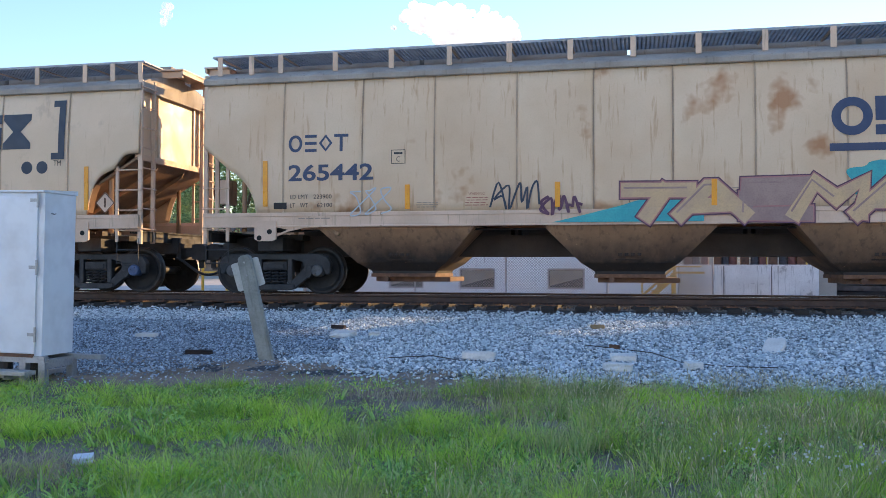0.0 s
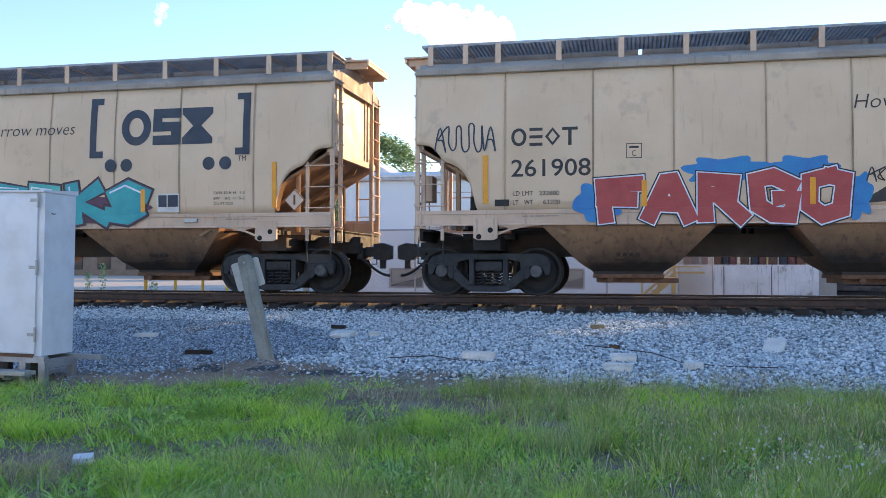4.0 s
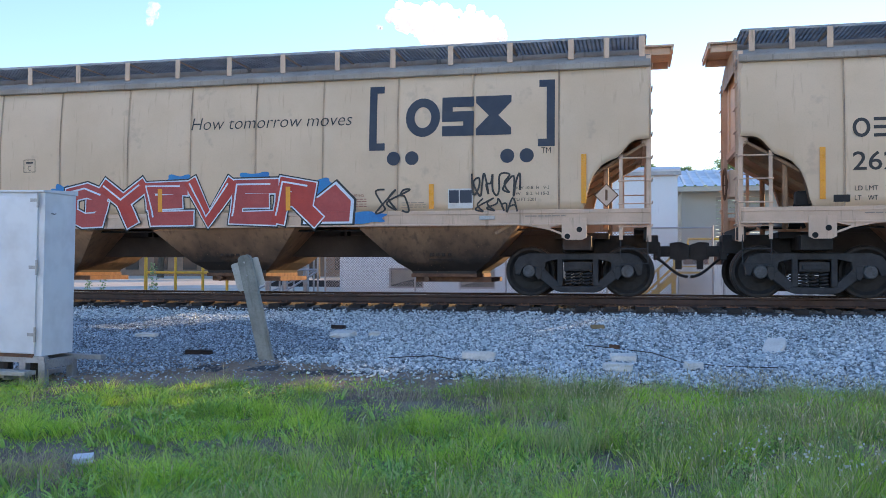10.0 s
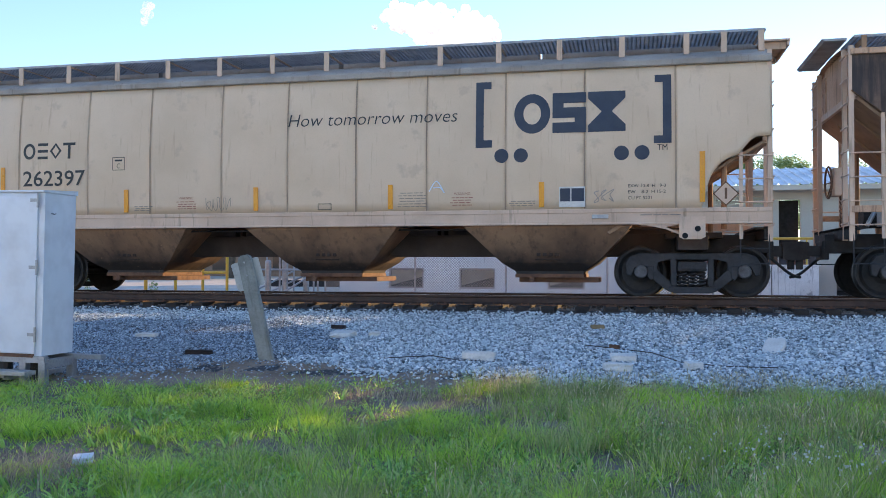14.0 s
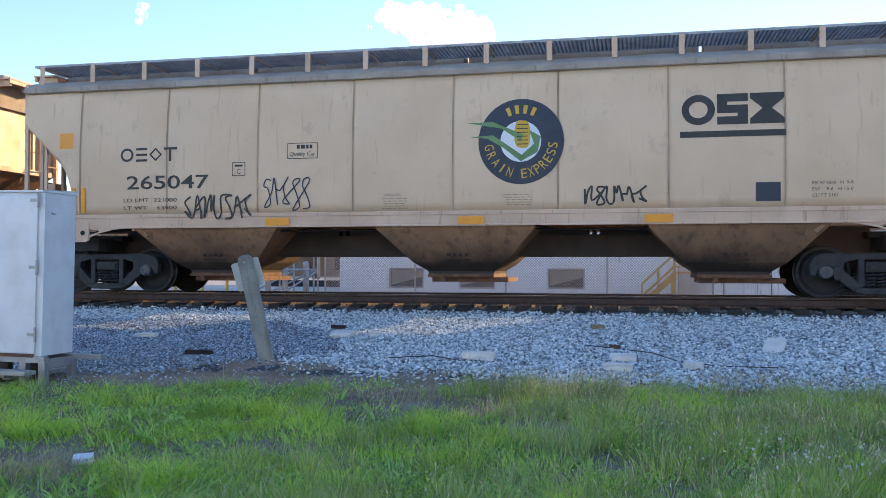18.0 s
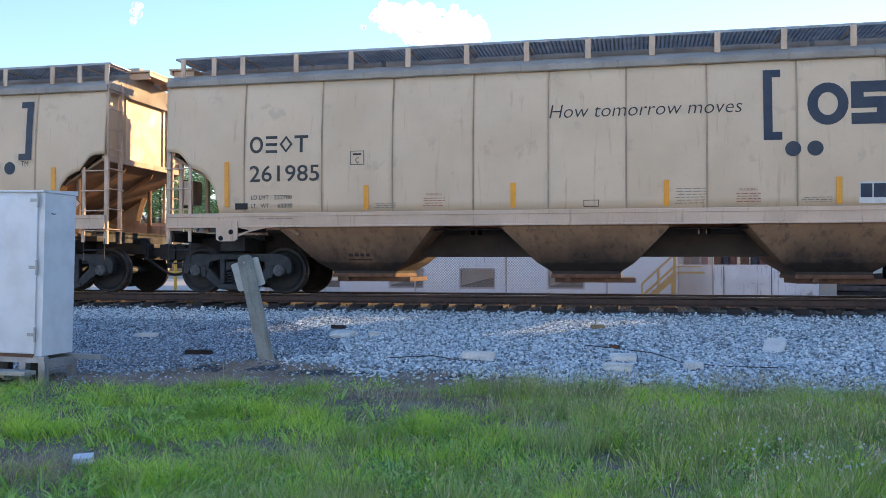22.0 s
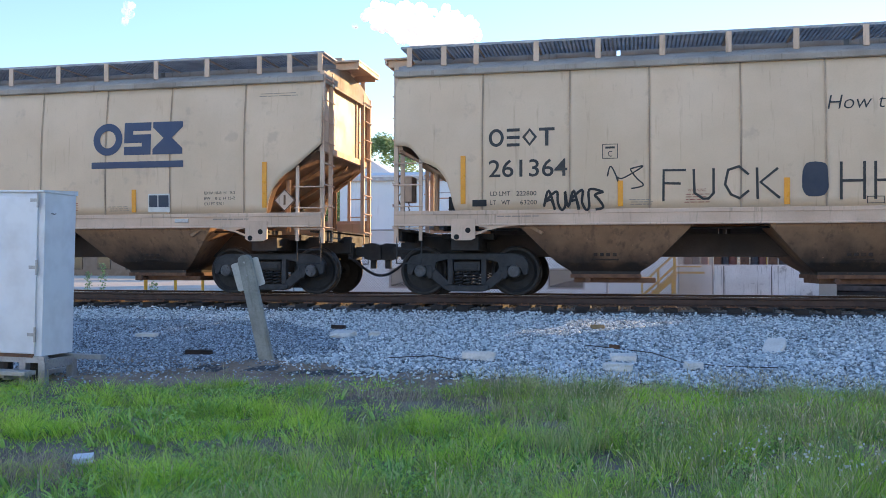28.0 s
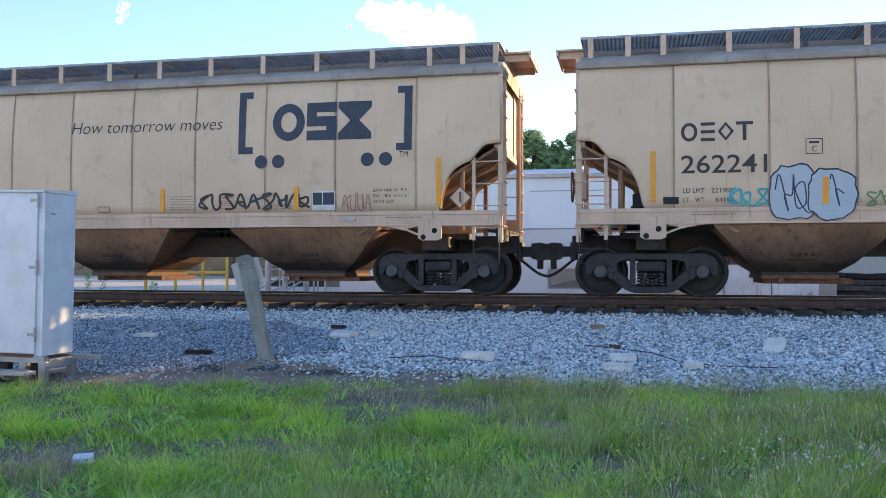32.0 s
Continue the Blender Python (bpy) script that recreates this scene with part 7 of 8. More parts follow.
part("handle", bm, M["galv"], cab)
bm = B()
box(bm, -1.0, -0.1, -0.034, -0.002, 0.085, 0.125, 0.003)
part("drip_sill", bm, M["rust"], cab, "rusty lower door sill")
bm = B()
box(bm, -1.15, 0.05, -0.02, 0.06, 0.02, 0.10, 0.006)
part("base_beam", bm, M["galv"], cab)
bm = B()
box(bm, -1.15, 0.44, 0.60 - 0.05, 0.60 + 0.06, 0.02, 0.08, 0.006)
part("base_beam", bm, M["galv"], cab)
bm = B()
box(bm, -0.02, 0.06, 0.06, 0.60 - 0.05, -0.05, 0.06, 0.006)
part("base_beam", bm, M["galv"], cab)
for x, y in ((-0.25, 0.03), (0.02, 0.02), (0.02, 0.60 - 0.04), (-0.9, 0.03), (-0.9, 0.60 - 0.04)):
    bm = B()
    box(bm, x - 0.045, x + 0.045, y - 0.045, y + 0.045, -0.42, 0.03, 0.006)
    part("leg", bm, M["galv"], cab)
bm = B()
box(bm, -1.3, 0.02, -0.32, -0.12, -0.10, -0.05, 0.006)
part("step_plank", bm, M["galv"], cab)
bm = B()
tube(bm, [(-0.62, 0.15, -0.42), (-0.62, 0.15, 0.12)], 0.09, 12)
part("cable_riser", bm, M["black"], cab, "black cable riser pipe")

for (xa, ya), (xb, yb), z, w, hh in (((-7.36, -8.05), (-7.16, -6.45), -0.84, 0.045, 0.05), ((-7.85, -8.10), (-7.30, -8.06), -0.80, 0.10, 0.04)):
    bm = B()
    d = Vector((xb - xa, yb - ya, 0)).normalized()
    q = Vector((-d.y, d.x, 0)) * w
    lo, hi = [], []
    for p in (Vector((xa, ya, z)) - q, Vector((xb, yb, z)) - q, Vector((xb, yb, z)) + q, Vector((xa, ya, z)) + q):
        lo.append(bm.verts.new(p))
        hi.append(bm.verts.new(p + Vector((0, 0, hh))))
    bm.faces.new(lo)
    bm.faces.new(hi)
    for k in range(4):
        bm.faces.new((lo[k], lo[(k + 1) % 4], hi[(k + 1) % 4], hi[k]))
    part("step_plank", bm, M["galv"], cab, at=cab.matrix_basis.inverted())
bm = B()
tube(bm, [(-0.30, 0.35, -0.45), (-0.30, 0.35, 0.10)], 0.10, 12)
part("cable_riser", bm, M["black"], cab, "black cable riser pipe")
mp = thing("marker_post", "leaning weathered grey post with the backs of two small signs", "post", at=pose(-4.84, -6.08, -0.84) @ pose(0, 0, 0, 4, -11.8, 0))
bm = B()
slab(bm, [(-0.10, 0.0), (0.10, 0.0), (0.10, 1.50), (0.06, 1.56), (-0.06, 1.56), (-0.10, 1.50)], -0.045, 0.045)
bmesh.ops.bevel(bm, geom=bm.edges[:], offset=0.015, segments=2, affect="EDGES")
part("shaft", bm, M["post"], mp)
bm = B()
slab(bm, [(-0.16, 1.12), (-0.14, 1.10), (0.23, 1.10), (0.25, 1.12), (0.25, 1.47), (0.23, 1.49), (-0.14, 1.49), (-0.16, 1.47)], 0.050, 0.060)
sg = part("sign_plate", bm, M["sign_back"], mp, "pale sign plate seen from the back", at=pose(0.02, 0, 0, 0, -4, 0))
for z in (1.28, 1.46):
    bm = B()
    tube(bm, [(0, -0.058, z), (0, -0.044, z)], 0.012, 8)
    part("bolt", bm, M["galv"], mp)


def rock(name, x, y, lx, ly, lz, turn, tilt, seed, mat, label, cat="stone"):
    rng = random.Random(seed)
    bm = B()
    box(bm, -lx / 2, lx / 2, -ly / 2, ly / 2, -lz / 2, lz / 2)
    bmesh.ops.subdivide_edges(bm, edges=bm.edges[:], cuts=2, use_grid_fill=True)
    for v in bm.verts:
        v.co += Vector((rng.uniform(-1, 1) * lx * 0.04, rng.uniform(-1, 1) * ly * 0.06, rng.uniform(-1, 1) * lz * 0.10))
        if abs(v.co.x) > lx * 0.4 and abs(v.co.y) > ly * 0.4:
            v.co.x *= 0.93
            v.co.y *= 0.9
    return solid(name, bm, M[mat], label, cat, at=pose(x, y, lie(x, y) + lz * 0.35 + 0.035, tilt, 0, turn))


rock("stone_block", -1.98, -5.85, 0.44, 0.18, 0.10, -2, 0, 1, "slab", "pale squared stone block lying on the ballast")
rock("stone_block", -4.41, -4.2, 0.38, 0.26, 0.07, -12, 8, 2, "slab", "flat pale stone lying on the ballast")
rock("stone_block", -3.9, -4.2, 0.16, 0.14, 0.06, 10, 8, 12, "slab", "small flat pale stone on the ballast")
rock("stone_block", 1.87, -4.62, 0.26, 0.36, 0.06, -30, 32, 3, "slab", "tilted flat pale stone on the ballast")
rock("stone_block", -0.12, -5.72, 0.32, 0.18, 0.09, 6, 8, 4, "slab", "rough pale stone block at the ballast edge")
rock("stone_block", -0.18, -6.28, 0.36, 0.18, 0.09, -4, 4, 5, "slab", "pale stone block sunk at the ballast edge")
rock("stone_block", 0.72, -6.12, 0.20, 0.16, 0.08, 25, 6, 6, "slab", "rough pale stone at the ballast edge")
rock("stone_block", -7.55, -4.6, 0.34, 0.14, 0.05, 8, 6, 7, "slab", "flat grey stone lying on the ballast")
rock("rusty_scrap", -5.94, -5.95, 0.40, 0.12, 0.055, 3, 0, 8, "rust_dark", "rusty scrap of tie plate in the ballast", "scrap")
rock("rusty_scrap", -4.75, -3.45, 0.24, 0.10, 0.06, -10, 0, 9, "rust_dark", "rusty iron scrap in the ballast", "scrap")
rock("rusty_scrap", -0.25, -4.9, 0.14, 0.07, 0.05, -20, 0, 10, "rust", "small rusty iron scrap on the ballast", "scrap")
rock("brick_piece", -0.55, -3.1, 0.22, 0.10, 0.06, 5, 0, 11, "brick_pale", "ochre broken brick in the ballast", "brick")
rock("crumpled_paper", -4.22, -11.10, 0.15, 0.10, 0.05, 25, 15, 13, "paper", "crumpled white paper litter lying in the grass", "litter")
rock("crumpled_paper", -0.95, -7.05, 0.07, 0.05, 0.08, 0, 0, 14, "paper", "small white scrap of paper in the grass", "litter")
for pts, r in (([(-0.65, -4.85), (-0.2, -4.9), (0.25, -5.3), (0.6, -5.75), (1.1, -6.0), (1.7, -6.1)], 0.007), ([(-3.2, -5.9), (-2.6, -5.85), (-2.2, -5.95), (-1.7, -5.9)], 0.007)):
    bm = B()
    tube(bm, [(x, y, lie(x, y) + 0.045 + 0.02 * math.sin(9 * x)) for x, y in pts], r, 6)
    solid("loose_cable", bm, M["sill_brown"], "loose dark cable lying over the ballast", "cable")
# ---- ballast and grass ----


def bulk(name, verts, loops, sizes, material, label, category, parent=None):
    """One mesh from arrays: corners, face corners, and the size of each face."""
    me = bpy.data.meshes.new(name)
    me.vertices.add(len(verts))
    me.vertices.foreach_set("co", verts.astype(np.float32).ravel())
    me.loops.add(len(loops))
    me.loops.foreach_set("vertex_index", loops.astype(np.int32))
    me.polygons.add(len(sizes))
    starts = np.concatenate(([0], np.cumsum(sizes)[:-1])).astype(np.int32)
    me.polygons.foreach_set("loop_start", starts)
    me.update(calc_edges=True)
    me.validate()
    me.materials.append(material)
    return solid(name, me, None, label, category, "stuff")


rs = np.random.RandomState(11)


def heights(x, y):
    return np.array([lie(a, b) for a, b in zip(x, y)])


def stone_shapes(count):
    """A few crushed-stone shapes: jittered six-sided lumps."""
    bm = B()
    bmesh.ops.create_cube(bm, size=1.35)
    bmesh.ops.triangulate(bm, faces=bm.faces[:])
    base = np.array([v.co[:] for v in bm.verts])
    tri = np.array([[v.index for v in f.verts] for f in bm.faces])
    bm.free()
    return [(base + rs.uniform(-0.38, 0.38, base.shape)) * rs.uniform(0.6, 1.35, (1, 3)) for _ in range(count)], tri


def turns(n):
    q = rs.normal(size=(n, 4))
    q /= np.linalg.norm(q, axis=1)[:, None]
    w, x, y, z = q.T
    return np.stack([np.stack([1 - 2 * (y * y + z * z), 2 * (x * y - z * w), 2 * (x * z + y * w)], -1), np.stack([2 * (x * y + z * w), 1 - 2 * (x * x + z * z), 2 * (y * z - x * w)], -1), np.stack([2 * (x * z - y * w), 2 * (y * z + x * w), 1 - 2 * (x * x + y * y)], -1)], -2)


SHAPES, TRI = stone_shapes(14)


def scatter(name, x, y, size, lift, material, label):
    n = len(x)
    z = heights(x, y) + lift
    shape = np.array(SHAPES)[rs.randint(0, len(SHAPES), n)]
    v = np.einsum("nij,nkj->nki", turns(n), shape) * size[:, None, None] * np.array([1, 1, 0.85])
    v += np.stack([x, y, z], -1)[:, None, :]
    m = shape.shape[1]
    loops = (TRI.ravel()[None, :] + (np.arange(n) * m)[:, None]).ravel()
    return bulk(name, v.reshape(-1, 3), loops, np.full(n * len(TRI), 3), material, label, "ballast")


def in_view(y, n, margin=0.6):
    d = y + 17.276
    return -0.82 * d - margin + rs.random_sample(n) * (1.10 * d + 2 * margin)


n = 172000
y = -7.9 + rs.random_sample(n) ** 0.85 * 6.55
x = in_view(y, n)
keep = ~((np.abs(y) < 1.38) & (np.abs(((x + 25.0) / 0.535 + 0.5) % 1.0 - 0.5) < 0.22))
x, y = x[keep], y[keep]
toe = np.interp(x, (-9.0, -6.6, -5.6, -4.7, -2.2, 1.1, 4.0), (-7.3, -7.2, -6.5, -6.15, -6.65, -7.1, -7.3)) + 0.14 * np.sin(x * 2.3) + 0.10 * np.sin(x * 4.7 + 1)
keep = (y > toe) | (rs.random_sample(len(x)) < 0.35 * np.exp((y - toe) / 0.22))
x, y = x[keep], y[keep]
# patch of finer, darker gravel; its shade is put into the stone colour too
dark = (x + 0.45 * np.sin(1.7 * y) + 0.25 * np.sin(4.1 * y + x) < -4.6 - 0.35 * (y + 4.5)) & (y < -2.7)
scatter("ballast", x[dark], y[dark], rs.uniform(0.009, 0.019, dark.sum()), rs.uniform(-0.012, 0.020, dark.sum()), M["stone_blue"], "fine blue-grey crushed stone beside the cabinet, its dark tone partly shade")
x, y = x[~dark], y[~dark]
scatter("ballast", x, y, 0.010 + 0.019 * rs.random_sample(len(x)) ** 1.4, rs.uniform(-0.014, 0.028, len(x)), M["stone"], "grey crushed stone ballast bank")
# crib stones in a dark tone that paints in the shade under the cars
n = 15000
y = rs.uniform(-1.27, 1.35, n)
x = in_view(y, n)
keep = np.abs(((x + 25.0) / 0.535 + 0.5) % 1.0 - 0.5) > 0.24
scatter("ballast", x[keep], y[keep], rs.uniform(0.014, 0.028, keep.sum()), rs.uniform(-0.02, 0.02, keep.sum()), M["stone_dirty_shade"], "crushed stone between the ties, darkened for the shade of the cars")
n = 9000
y = -7.7 + 2.0 * rs.random_sample(n)
x = in_view(y, n)
scatter("pebbles", x, y, 0.005 + 0.022 * rs.random_sample(n) ** 2.5, np.zeros(n), M["stone_dirty_shade"], "scattered dirty pebbles on bare soil")
n = 3200
y = -7.6 + 1.7 * rs.random_sample(n)
x = in_view(y, n)
scatter("pebbles", x, y, 0.006 + 0.016 * rs.random_sample(n) ** 2, np.zeros(n), M["stone"], "scattered pale pebbles on bare dirt")
# stones at the foot of the bank, one by one
stone_meshes = []
for k, s in enumerate(SHAPES[:8]):
    me = bpy.data.meshes.new("stone")
    me.from_pydata([tuple(p * 0.021) for p in s], [], [tuple(int(q) for q in t) for t in TRI])
    me.materials.append(M["stone"])
    stone_meshes.append(me)
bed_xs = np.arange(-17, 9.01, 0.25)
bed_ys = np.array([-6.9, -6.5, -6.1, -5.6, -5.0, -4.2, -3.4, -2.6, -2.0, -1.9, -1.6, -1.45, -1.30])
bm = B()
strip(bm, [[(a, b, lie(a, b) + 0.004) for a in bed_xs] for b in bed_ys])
bed = solid("ballast_bed", bm, M["bed_gap_shade"], "packed ballast bed below the track, darkened for the shade between stones", "ballast", "structure")
rng = random.Random(31)
for k in range(280):
    a, b = rng.uniform(-5.0, 2.2), rng.uniform(-6.1, -4.9)
    s = rng.uniform(0.6, 1.1)
    ob = part("stone", stone_meshes[k % 8], None, bed, at=pose(a, b, lie(a, b) + 0.028, rng.uniform(0, 360), rng.uniform(0, 360), rng.uniform(0, 360)))
    ob.scale = (s, s, s)


def patchy(x, y, f, seed):
    return np.array([noise.noise((a * f, b * f, seed)) for a, b in zip(x, y)])


def blades(name, x, y, h, wide, bend, material, label, head=0.0, out=None):
    """Bent grass blades, two segments each; head adds a seed head of that width."""
    n = len(x)
    z = heights(x, y)
    a = rs.uniform(0, 2 * np.pi, n) if out is None else out + rs.normal(0, 0.5, n)
    face = rs.uniform(0, 2 * np.pi, n)
    lean = bend * h * rs.uniform(0.2, 1.0, n)
    dx, dy = np.cos(a), np.sin(a)
    wx, wy = np.cos(face) * wide / 2, np.sin(face) * wide / 2
    base = np.stack([x, y, z - 0.02], -1)
    mid = base + np.stack([dx * lean * 0.35, dy * lean * 0.35, h * 0.58], -1)
    tip = base + np.stack([dx * lean, dy * lean, h], -1)
    w = np.stack([wx, wy, np.zeros(n)], -1)
    if head:
        neck = base + np.stack([dx * lean * 0.75, dy * lean * 0.75, h * 0.86], -1)
        hw = w * (head / wide)[:, None] if isinstance(head, np.ndarray) else w / wide[:, None] * head
        v = np.stack([base - w, base + w, neck + w * 0.7, neck - w * 0.7, neck * 0.5 + tip * 0.5 + hw, tip, neck * 0.5 + tip * 0.5 - hw], 1)
        loops = (np.array([0, 1, 2, 3, 3, 2, 4, 5, 6])[None, :] + (np.arange(n) * 7)[:, None]).ravel()
        sizes = np.tile([4, 5], n)
    else:
        v = np.stack([base - w, base + w, mid + w * 0.8, mid - w * 0.8, tip], 1)
        loops = (np.array([0, 1, 2, 3, 3, 2, 4])[None, :] + (np.arange(n) * 5)[:, None]).ravel()
        sizes = np.tile([4, 3], n)
    return bulk(name, v.reshape(-1, 3), loops, sizes, material, label, "grass")


def lawn(n, y0, y1, power=1.0):
    y = y0 + (y1 - y0) * rs.random_sample(n) ** power
    return in_view(y, n, 0.5), y


def clumps(n, per, y0, y1, size):
    """Places of blades in tufts: centres, and blades round them with the way outwards."""
    cx, cy = lawn(n, y0, y1)
    return np.repeat(cx, per), np.repeat(cy, per), rs.normal(0, size, n * per), rs.normal(0, size, n * per)


def bare_ground(x, y):
    """How bare the soil is, 0 to 1 and over, in a few worn patches."""
    total = 0.0
    for a, b, p, q in ((-2.75, -8.30, 0.62, 0.42), (-2.45, -9.35, 0.45, 0.26), (-1.70, -8.50, 0.70, 0.46), (-0.95, -9.35, 0.50, 0.24), (-4.55, -11.15, 0.75, 0.42), (-3.75, -10.85, 0.35, 0.18), (1.95, -9.55, 0.30, 0.14), (-5.4, -9.6, 0.4, 0.12), (-3.3, -9.05, 0.28, 0.14), (0.35, -11.2, 0.20, 0.22), (2.05, -10.0, 0.40, 0.24), (1.05, -10.25, 0.24, 0.14), (-0.35, -10.7, 0.28, 0.18), (2.3, -8.7, 0.30, 0.15), (0.2, -8.5, 0.22, 0.12), (-3.1, -10.5, 0.30, 0.14), (-5.0, -8.6, 0.30, 0.12)):
        total = total + 1.15 * np.exp(-(((x - a) / p) ** 2 + ((y - b) / q) ** 2))
    return total


def verge(x):
    """Where the grass ends towards the track."""
    return np.minimum(-7.45 + 0.16 * (x + 3) + 0.12 * np.sin(x * 1.4) + 0.10 * np.sin(x * 3.7), -7.05)


def mounds(x, y, per):
    """Uneven growth: hummocks half a metre across, the same for all blades of a tuft."""
    return np.repeat(patchy(x[::per], y[::per], 1.9, 52.0) + 0.6 * patchy(x[::per], y[::per], 4.3, 57.0), per)


# short bright grass in tufts, thinner over the bare patches
n, per = 6600, 30
cx, cy, ox, oy = clumps(n, per, -12.7, -7.0, 0.040)
d = np.repeat(patchy(cx[::per], cy[::per], 0.9, 2.0) + 0.7 * patchy(cx[::per], cy[::per], 2.6, 5.0), per)
edge = verge(cx)
luck = np.repeat(rs.random_sample(n), per)
tall = np.repeat(rs.uniform(0.40, 1.45, n), per) * np.clip(1.25 - 6.0 * np.hypot(ox, oy), 0.45, 1.25) * np.clip(1.0 + 1.3 * mounds(cx, cy, per), 0.35, 1.9) * np.clip(1.1 - 0.8 * bare_ground(cx, cy - 0.35), 0.35, 1.0)
keep = (luck < np.clip(0.66 + 2.0 * d, 0.05, 1.0) * np.clip(1 - 0.97 * bare_ground(cx, cy), 0.02, 1)) & (cy < edge + 0.18 * luck)
x, y = (cx + ox)[keep], (cy + oy)[keep]
h = (0.045 + 0.075 * rs.random_sample(len(x))) * tall[keep]
blades("grass", x, y, h, rs.uniform(0.0035, 0.0075, len(x)), 1.7, M["grass"], "short bright green grass on the verge", out=np.arctan2(oy, ox)[keep])
# bright longer strands standing out of the tufts
n, per = 2900, 14
cx, cy, ox, oy = clumps(n, per, -12.7, -7.1, 0.05)
d = np.repeat(patchy(cx[::per], cy[::per], 1.3, 41.0), per)
keep = (np.repeat(rs.random_sample(n), per) < np.clip(0.50 + 1.5 * d, 0.03, 1.0) * np.clip(1 - 1.2 * bare_ground(cx, cy - 0.2), 0.01, 1)) & (cy < verge(cx))
x, y = (cx + ox)[keep], (cy + oy)[keep]
blades("grass_strands", x, y, rs.uniform(0.06, 0.17, len(x)) * np.clip(1.0 + 1.1 * mounds(cx, cy, per)[keep], 0.45, 1.7), rs.uniform(0.004, 0.009, len(x)), 1.3, M["grass_tip"], "bright yellow-green grass strands on the verge", out=np.arctan2(oy, ox)[keep])
# a thin sward between the tufts
n = 36000
x, y = lawn(n, -12.7, -7.1)
keep = (rs.random_sample(n) < np.clip(1 - 0.95 * bare_ground(x, y), 0.05, 1)) & (y < verge(x))
x, y = x[keep], y[keep]
blades("sward", x, y, rs.uniform(0.02, 0.06, len(x)), rs.uniform(0.005, 0.011, len(x)), 0.9, M["grass"], "low green sward between grass tufts")
# taller, duller grass towards one side and the foreground
n, per = 4300, 32
cx, cy, ox, oy = clumps(n, per, -12.8, -7.15, 0.045)
w = np.maximum(1 / (1 + np.exp(-(cx + 1.3 + 0.35 * (cy + 9)) * 2.2)), 0.8 / (1 + np.exp((cy + 10.5) * 4.0)) / (1 + np.exp(-(cx + 2.9) * 4.0)))
d = np.repeat(patchy(cx[::per], cy[::per], 0.8, 9.0) + 0.5 * patchy(cx[::per], cy[::per], 2.4, 11.0), per)
luck = np.repeat(rs.random_sample(n), per)
keep = luck < np.clip(w * (0.70 + 1.3 * d), 0.02, 1.0) * np.clip(1 - 1.1 * bare_ground(cx, cy - 0.15), 0.01, 1) * (cy < verge(cx) + 0.15)
x, y = (cx + ox)[keep], (cy + oy)[keep]
tall = (np.repeat(rs.uniform(0.6, 1.3, n), per) * np.clip(1.0 + 0.9 * mounds(cx, cy, per), 0.45, 1.6))[keep]
blades("tall_grass", x, y, rs.uniform(0.08, 0.23, len(x)) * tall, rs.uniform(0.003, 0.0065, len(x)), 0.75, M["tall_grass"], "tall dull green grass on the verge", out=np.arctan2(oy, ox)[keep])
# dry stems with seed heads, thickest along the foot of the ballast
n = 44000
x, y = lawn(n, -12.6, -7.1)
w = np.maximum(1 / (1 + np.exp(-(x + 1.15 + 0.3 * (y + 9)) * 2.4)), 0.45 / (1 + np.exp((y + 10.4) * 4.0)) / (1 + np.exp(-(x + 2.9) * 4.0)))
keep = rs.random_sample(n) < np.clip(w * (0.42 + 0.9 * patchy(x, y, 0.9, 14.0)) * np.where(y > -9.6, 1.0, 0.30), 0.008, 1.0) * (y < verge(x) + 0.1) * np.clip(1 - bare_ground(x, y), 0.05, 1)
x, y = x[keep], y[keep]
blades("seed_stems", x, y, rs.uniform(0.12, 0.33, len(x)), np.full(len(x), 0.0028), 0.6, M["straw"], "dry straw-coloured grass stems with seed heads", head=0.010)
# broad weeds in the foreground
n, per = 1100, 9
cx, cy, ox, oy = clumps(n, per, -12.6, -8.0, 0.02)
keep = np.repeat(rs.random_sample(n), per) < np.clip(0.4 + 0.9 * np.repeat(patchy(cx[::per], cy[::per], 1.3, 21.0), per), 0.0, 1.0) * np.clip(1 - bare_ground(cx, cy), 0.0, 1)
x, y = (cx + ox)[keep], (cy + oy)[keep]
blades("weeds", x, y, rs.uniform(0.06, 0.17, len(x)), rs.uniform(0.016, 0.034, len(x)), 1.4, M["weed"], "broad-leaved green weeds among the grass", out=np.arctan2(oy, ox)[keep])
# small round leaves low in the grass
n = 42000
x, y = lawn(n, -12.7, -7.15)
d = patchy(x[:], y[:], 1.1, 31.0) + 0.6 * patchy(x, y, 3.1, 33.0)
keep = (rs.random_sample(n) < np.clip(0.45 + 1.5 * d, 0.0, 1.0) * np.clip(1 - bare_ground(x, y), 0.0, 1)) & (y < verge(x))
x, y = x[keep], y[keep]
n = len(x)
q = np.stack([x, y, heights(x, y) + 0.02 + 0.09 * rs.random_sample(n) * (0.7 + np.clip(d[keep], -0.4, 0.8))], -1)
a, s = rs.uniform(0, 2 * np.pi, n), rs.uniform(0.007, 0.016, n)
u = np.stack([np.cos(a), np.sin(a), rs.normal(0, 0.45, n)], -1) * s[:, None]
w = np.stack([-np.sin(a), np.cos(a), rs.normal(0, 0.45, n)], -1) * s[:, None] * 0.8
v = np.stack([q - u, q - 0.4 * u + w, q + 0.6 * u + 0.8 * w, q + u, q + 0.6 * u - 0.8 * w, q - 0.4 * u - w], 1)
loops = (np.arange(6)[None, :] + (np.arange(n) * 6)[:, None]).ravel()
bulk("clover_leaves", v.reshape(-1, 3), loops, np.full(n, 6), M["weed"], "small round green leaves low in the grass", "grass")
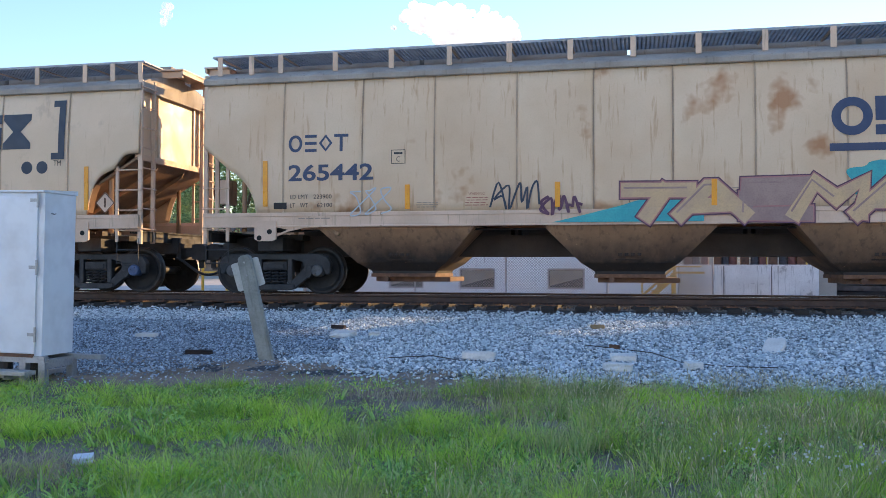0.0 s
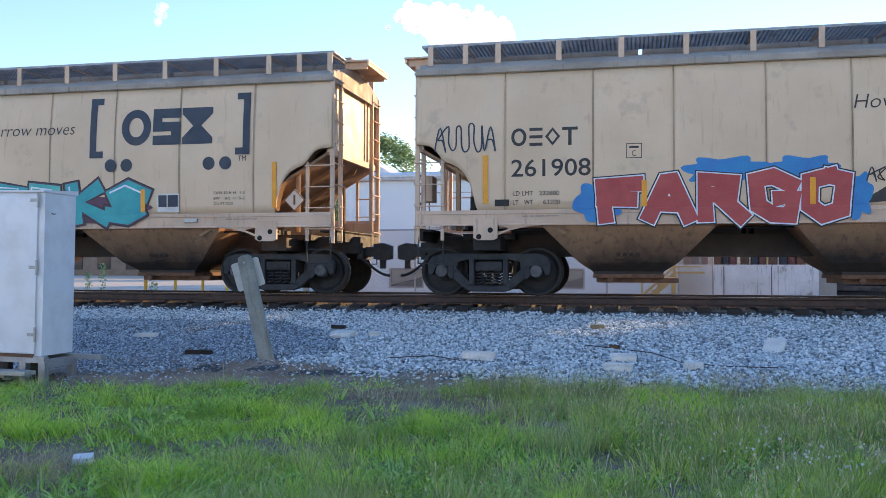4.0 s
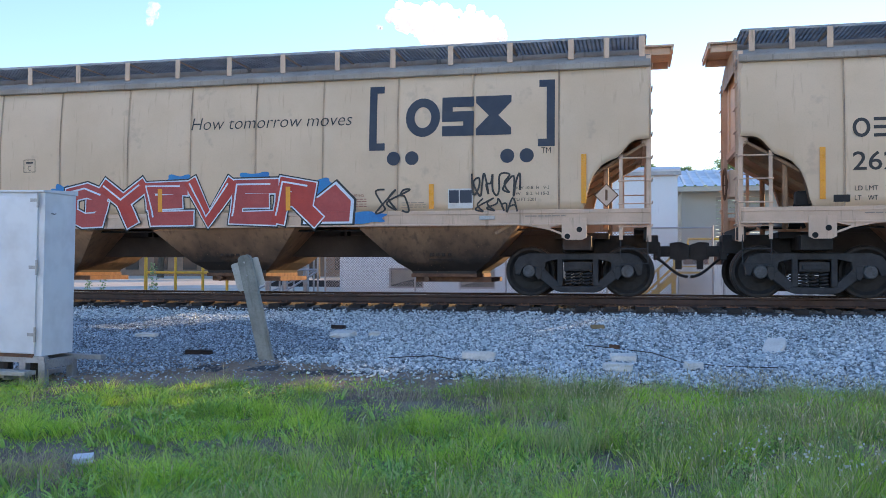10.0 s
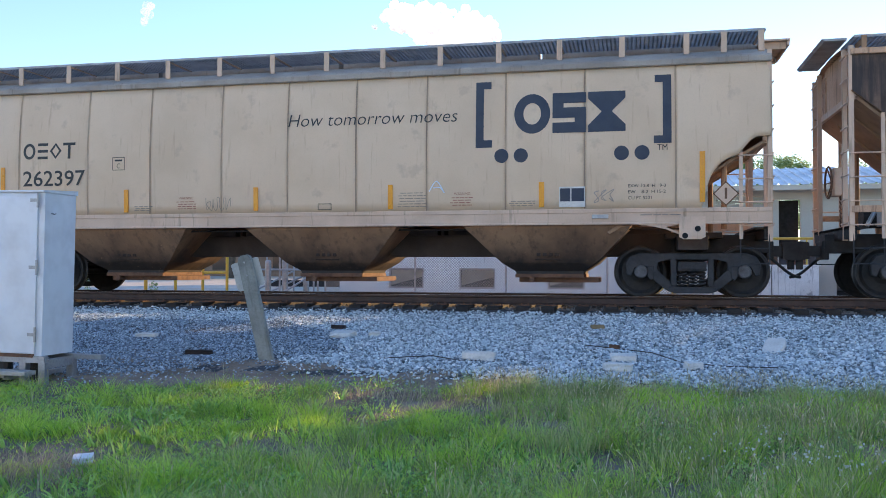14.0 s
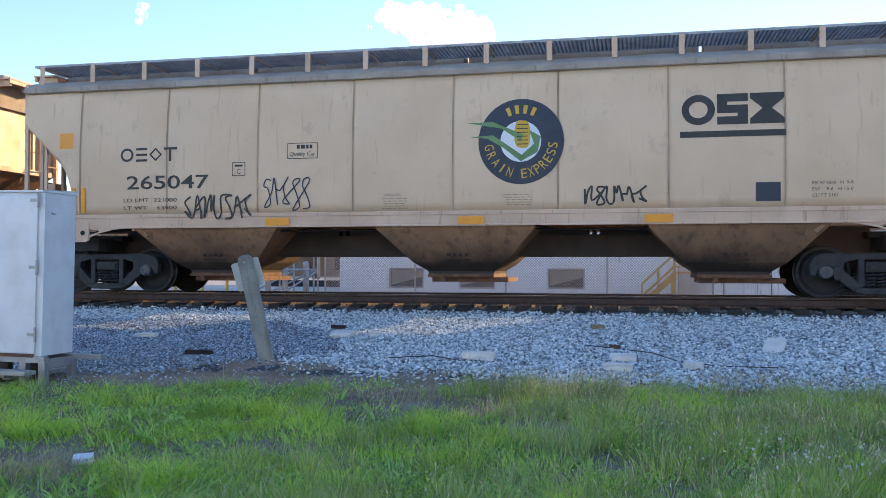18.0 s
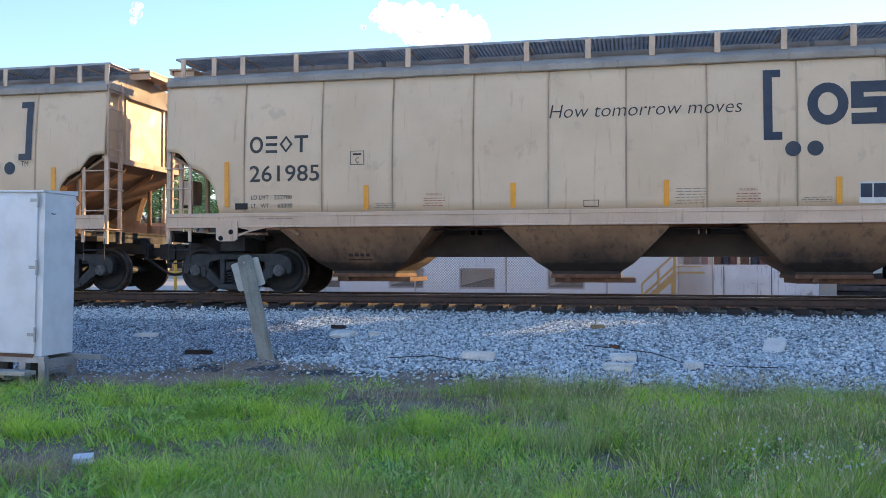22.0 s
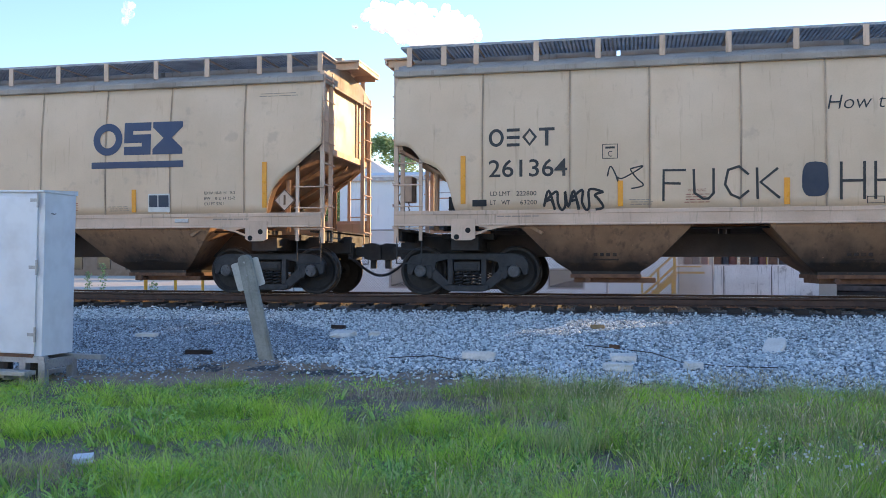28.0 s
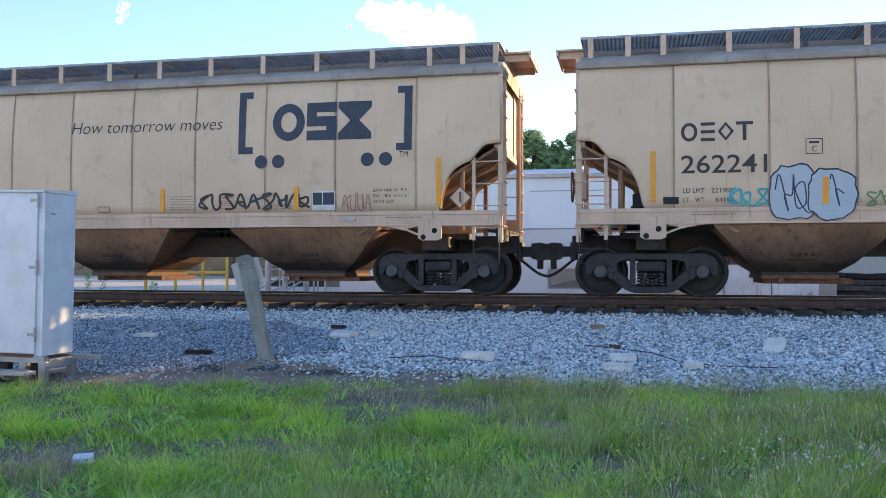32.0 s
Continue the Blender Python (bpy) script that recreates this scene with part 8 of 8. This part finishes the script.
# dead brown tufts
n = 1700
x = np.concatenate([rs.normal(-4.45, 0.30, n // 2), rs.normal(-2.55, 0.5, n // 4), rs.normal(-1.1, 0.3, n // 4)])
y = np.concatenate([rs.normal(-11.45, 0.22, n // 2), rs.normal(-8.05, 0.16, n // 4), rs.normal(-8.9, 0.15, n // 4)])
blades("dead_grass", x, y, rs.uniform(0.05, 0.22, len(x)), rs.uniform(0.003, 0.007, len(x)), 1.1, M["dead"], "dead brown grass tufts")
# clover heads
n = 150
x = np.concatenate([rs.normal(1.55, 0.40, n // 2), rs.normal(0.95, 0.45, n - n // 2)])
y = np.concatenate([rs.normal(-10.75, 0.16, n // 2), rs.normal(-10.35, 0.3, n - n // 2)])
z0 = rs.uniform(0.15, 0.25, n)
shape = np.array(SHAPES)[rs.randint(0, len(SHAPES), n)] * rs.uniform(0.006, 0.011, n)[:, None, None]
v = shape + np.stack([x, y, heights(x, y) + z0], -1)[:, None, :]
loops = (TRI.ravel()[None, :] + (np.arange(n) * 8)[:, None]).ravel()
bulk("clover_flowers", v.reshape(-1, 3), loops, np.full(n * len(TRI), 3), M["petal"], "small white clover flowers in the grass", "flowers")


def motions():
    times = [0.0, 4.0, 8.0, 12.0, 16.0, 20.0, 24.0, 28.0, 32.0]
    turned = [(k / 15, run(k / 15)) for k in range(481)]
    for car, start in CARS:
        walk(car, [(t, pose(start + run(t), 0, 0)) for t in times])
        for ob in car.children:
            if ob.name.startswith("wheelset"):
                base = ob.location.copy()
                walk(ob, [(t, pose(base.x, base.y, base.z) @ Matrix.Rotation(((start + d) / 0.457) % (2 * math.pi), 4, "Y")) for t, d in turned])
    # the clouds drift slowly to the left and up
    side = CAM_POSE.to_3x3() @ Vector((-1, 0.03, 0))
    for ob, far in ((CLOUD, CD), (CLOUD_B, CD), (CLOUD_C, CD), (CLOUD_D, CD * 1.5)):
        at = ob.location.copy()
        walk(ob, [(t, Matrix.Translation(at + side * (far * 0.05 * t / 32.0))) for t in times])


motions()
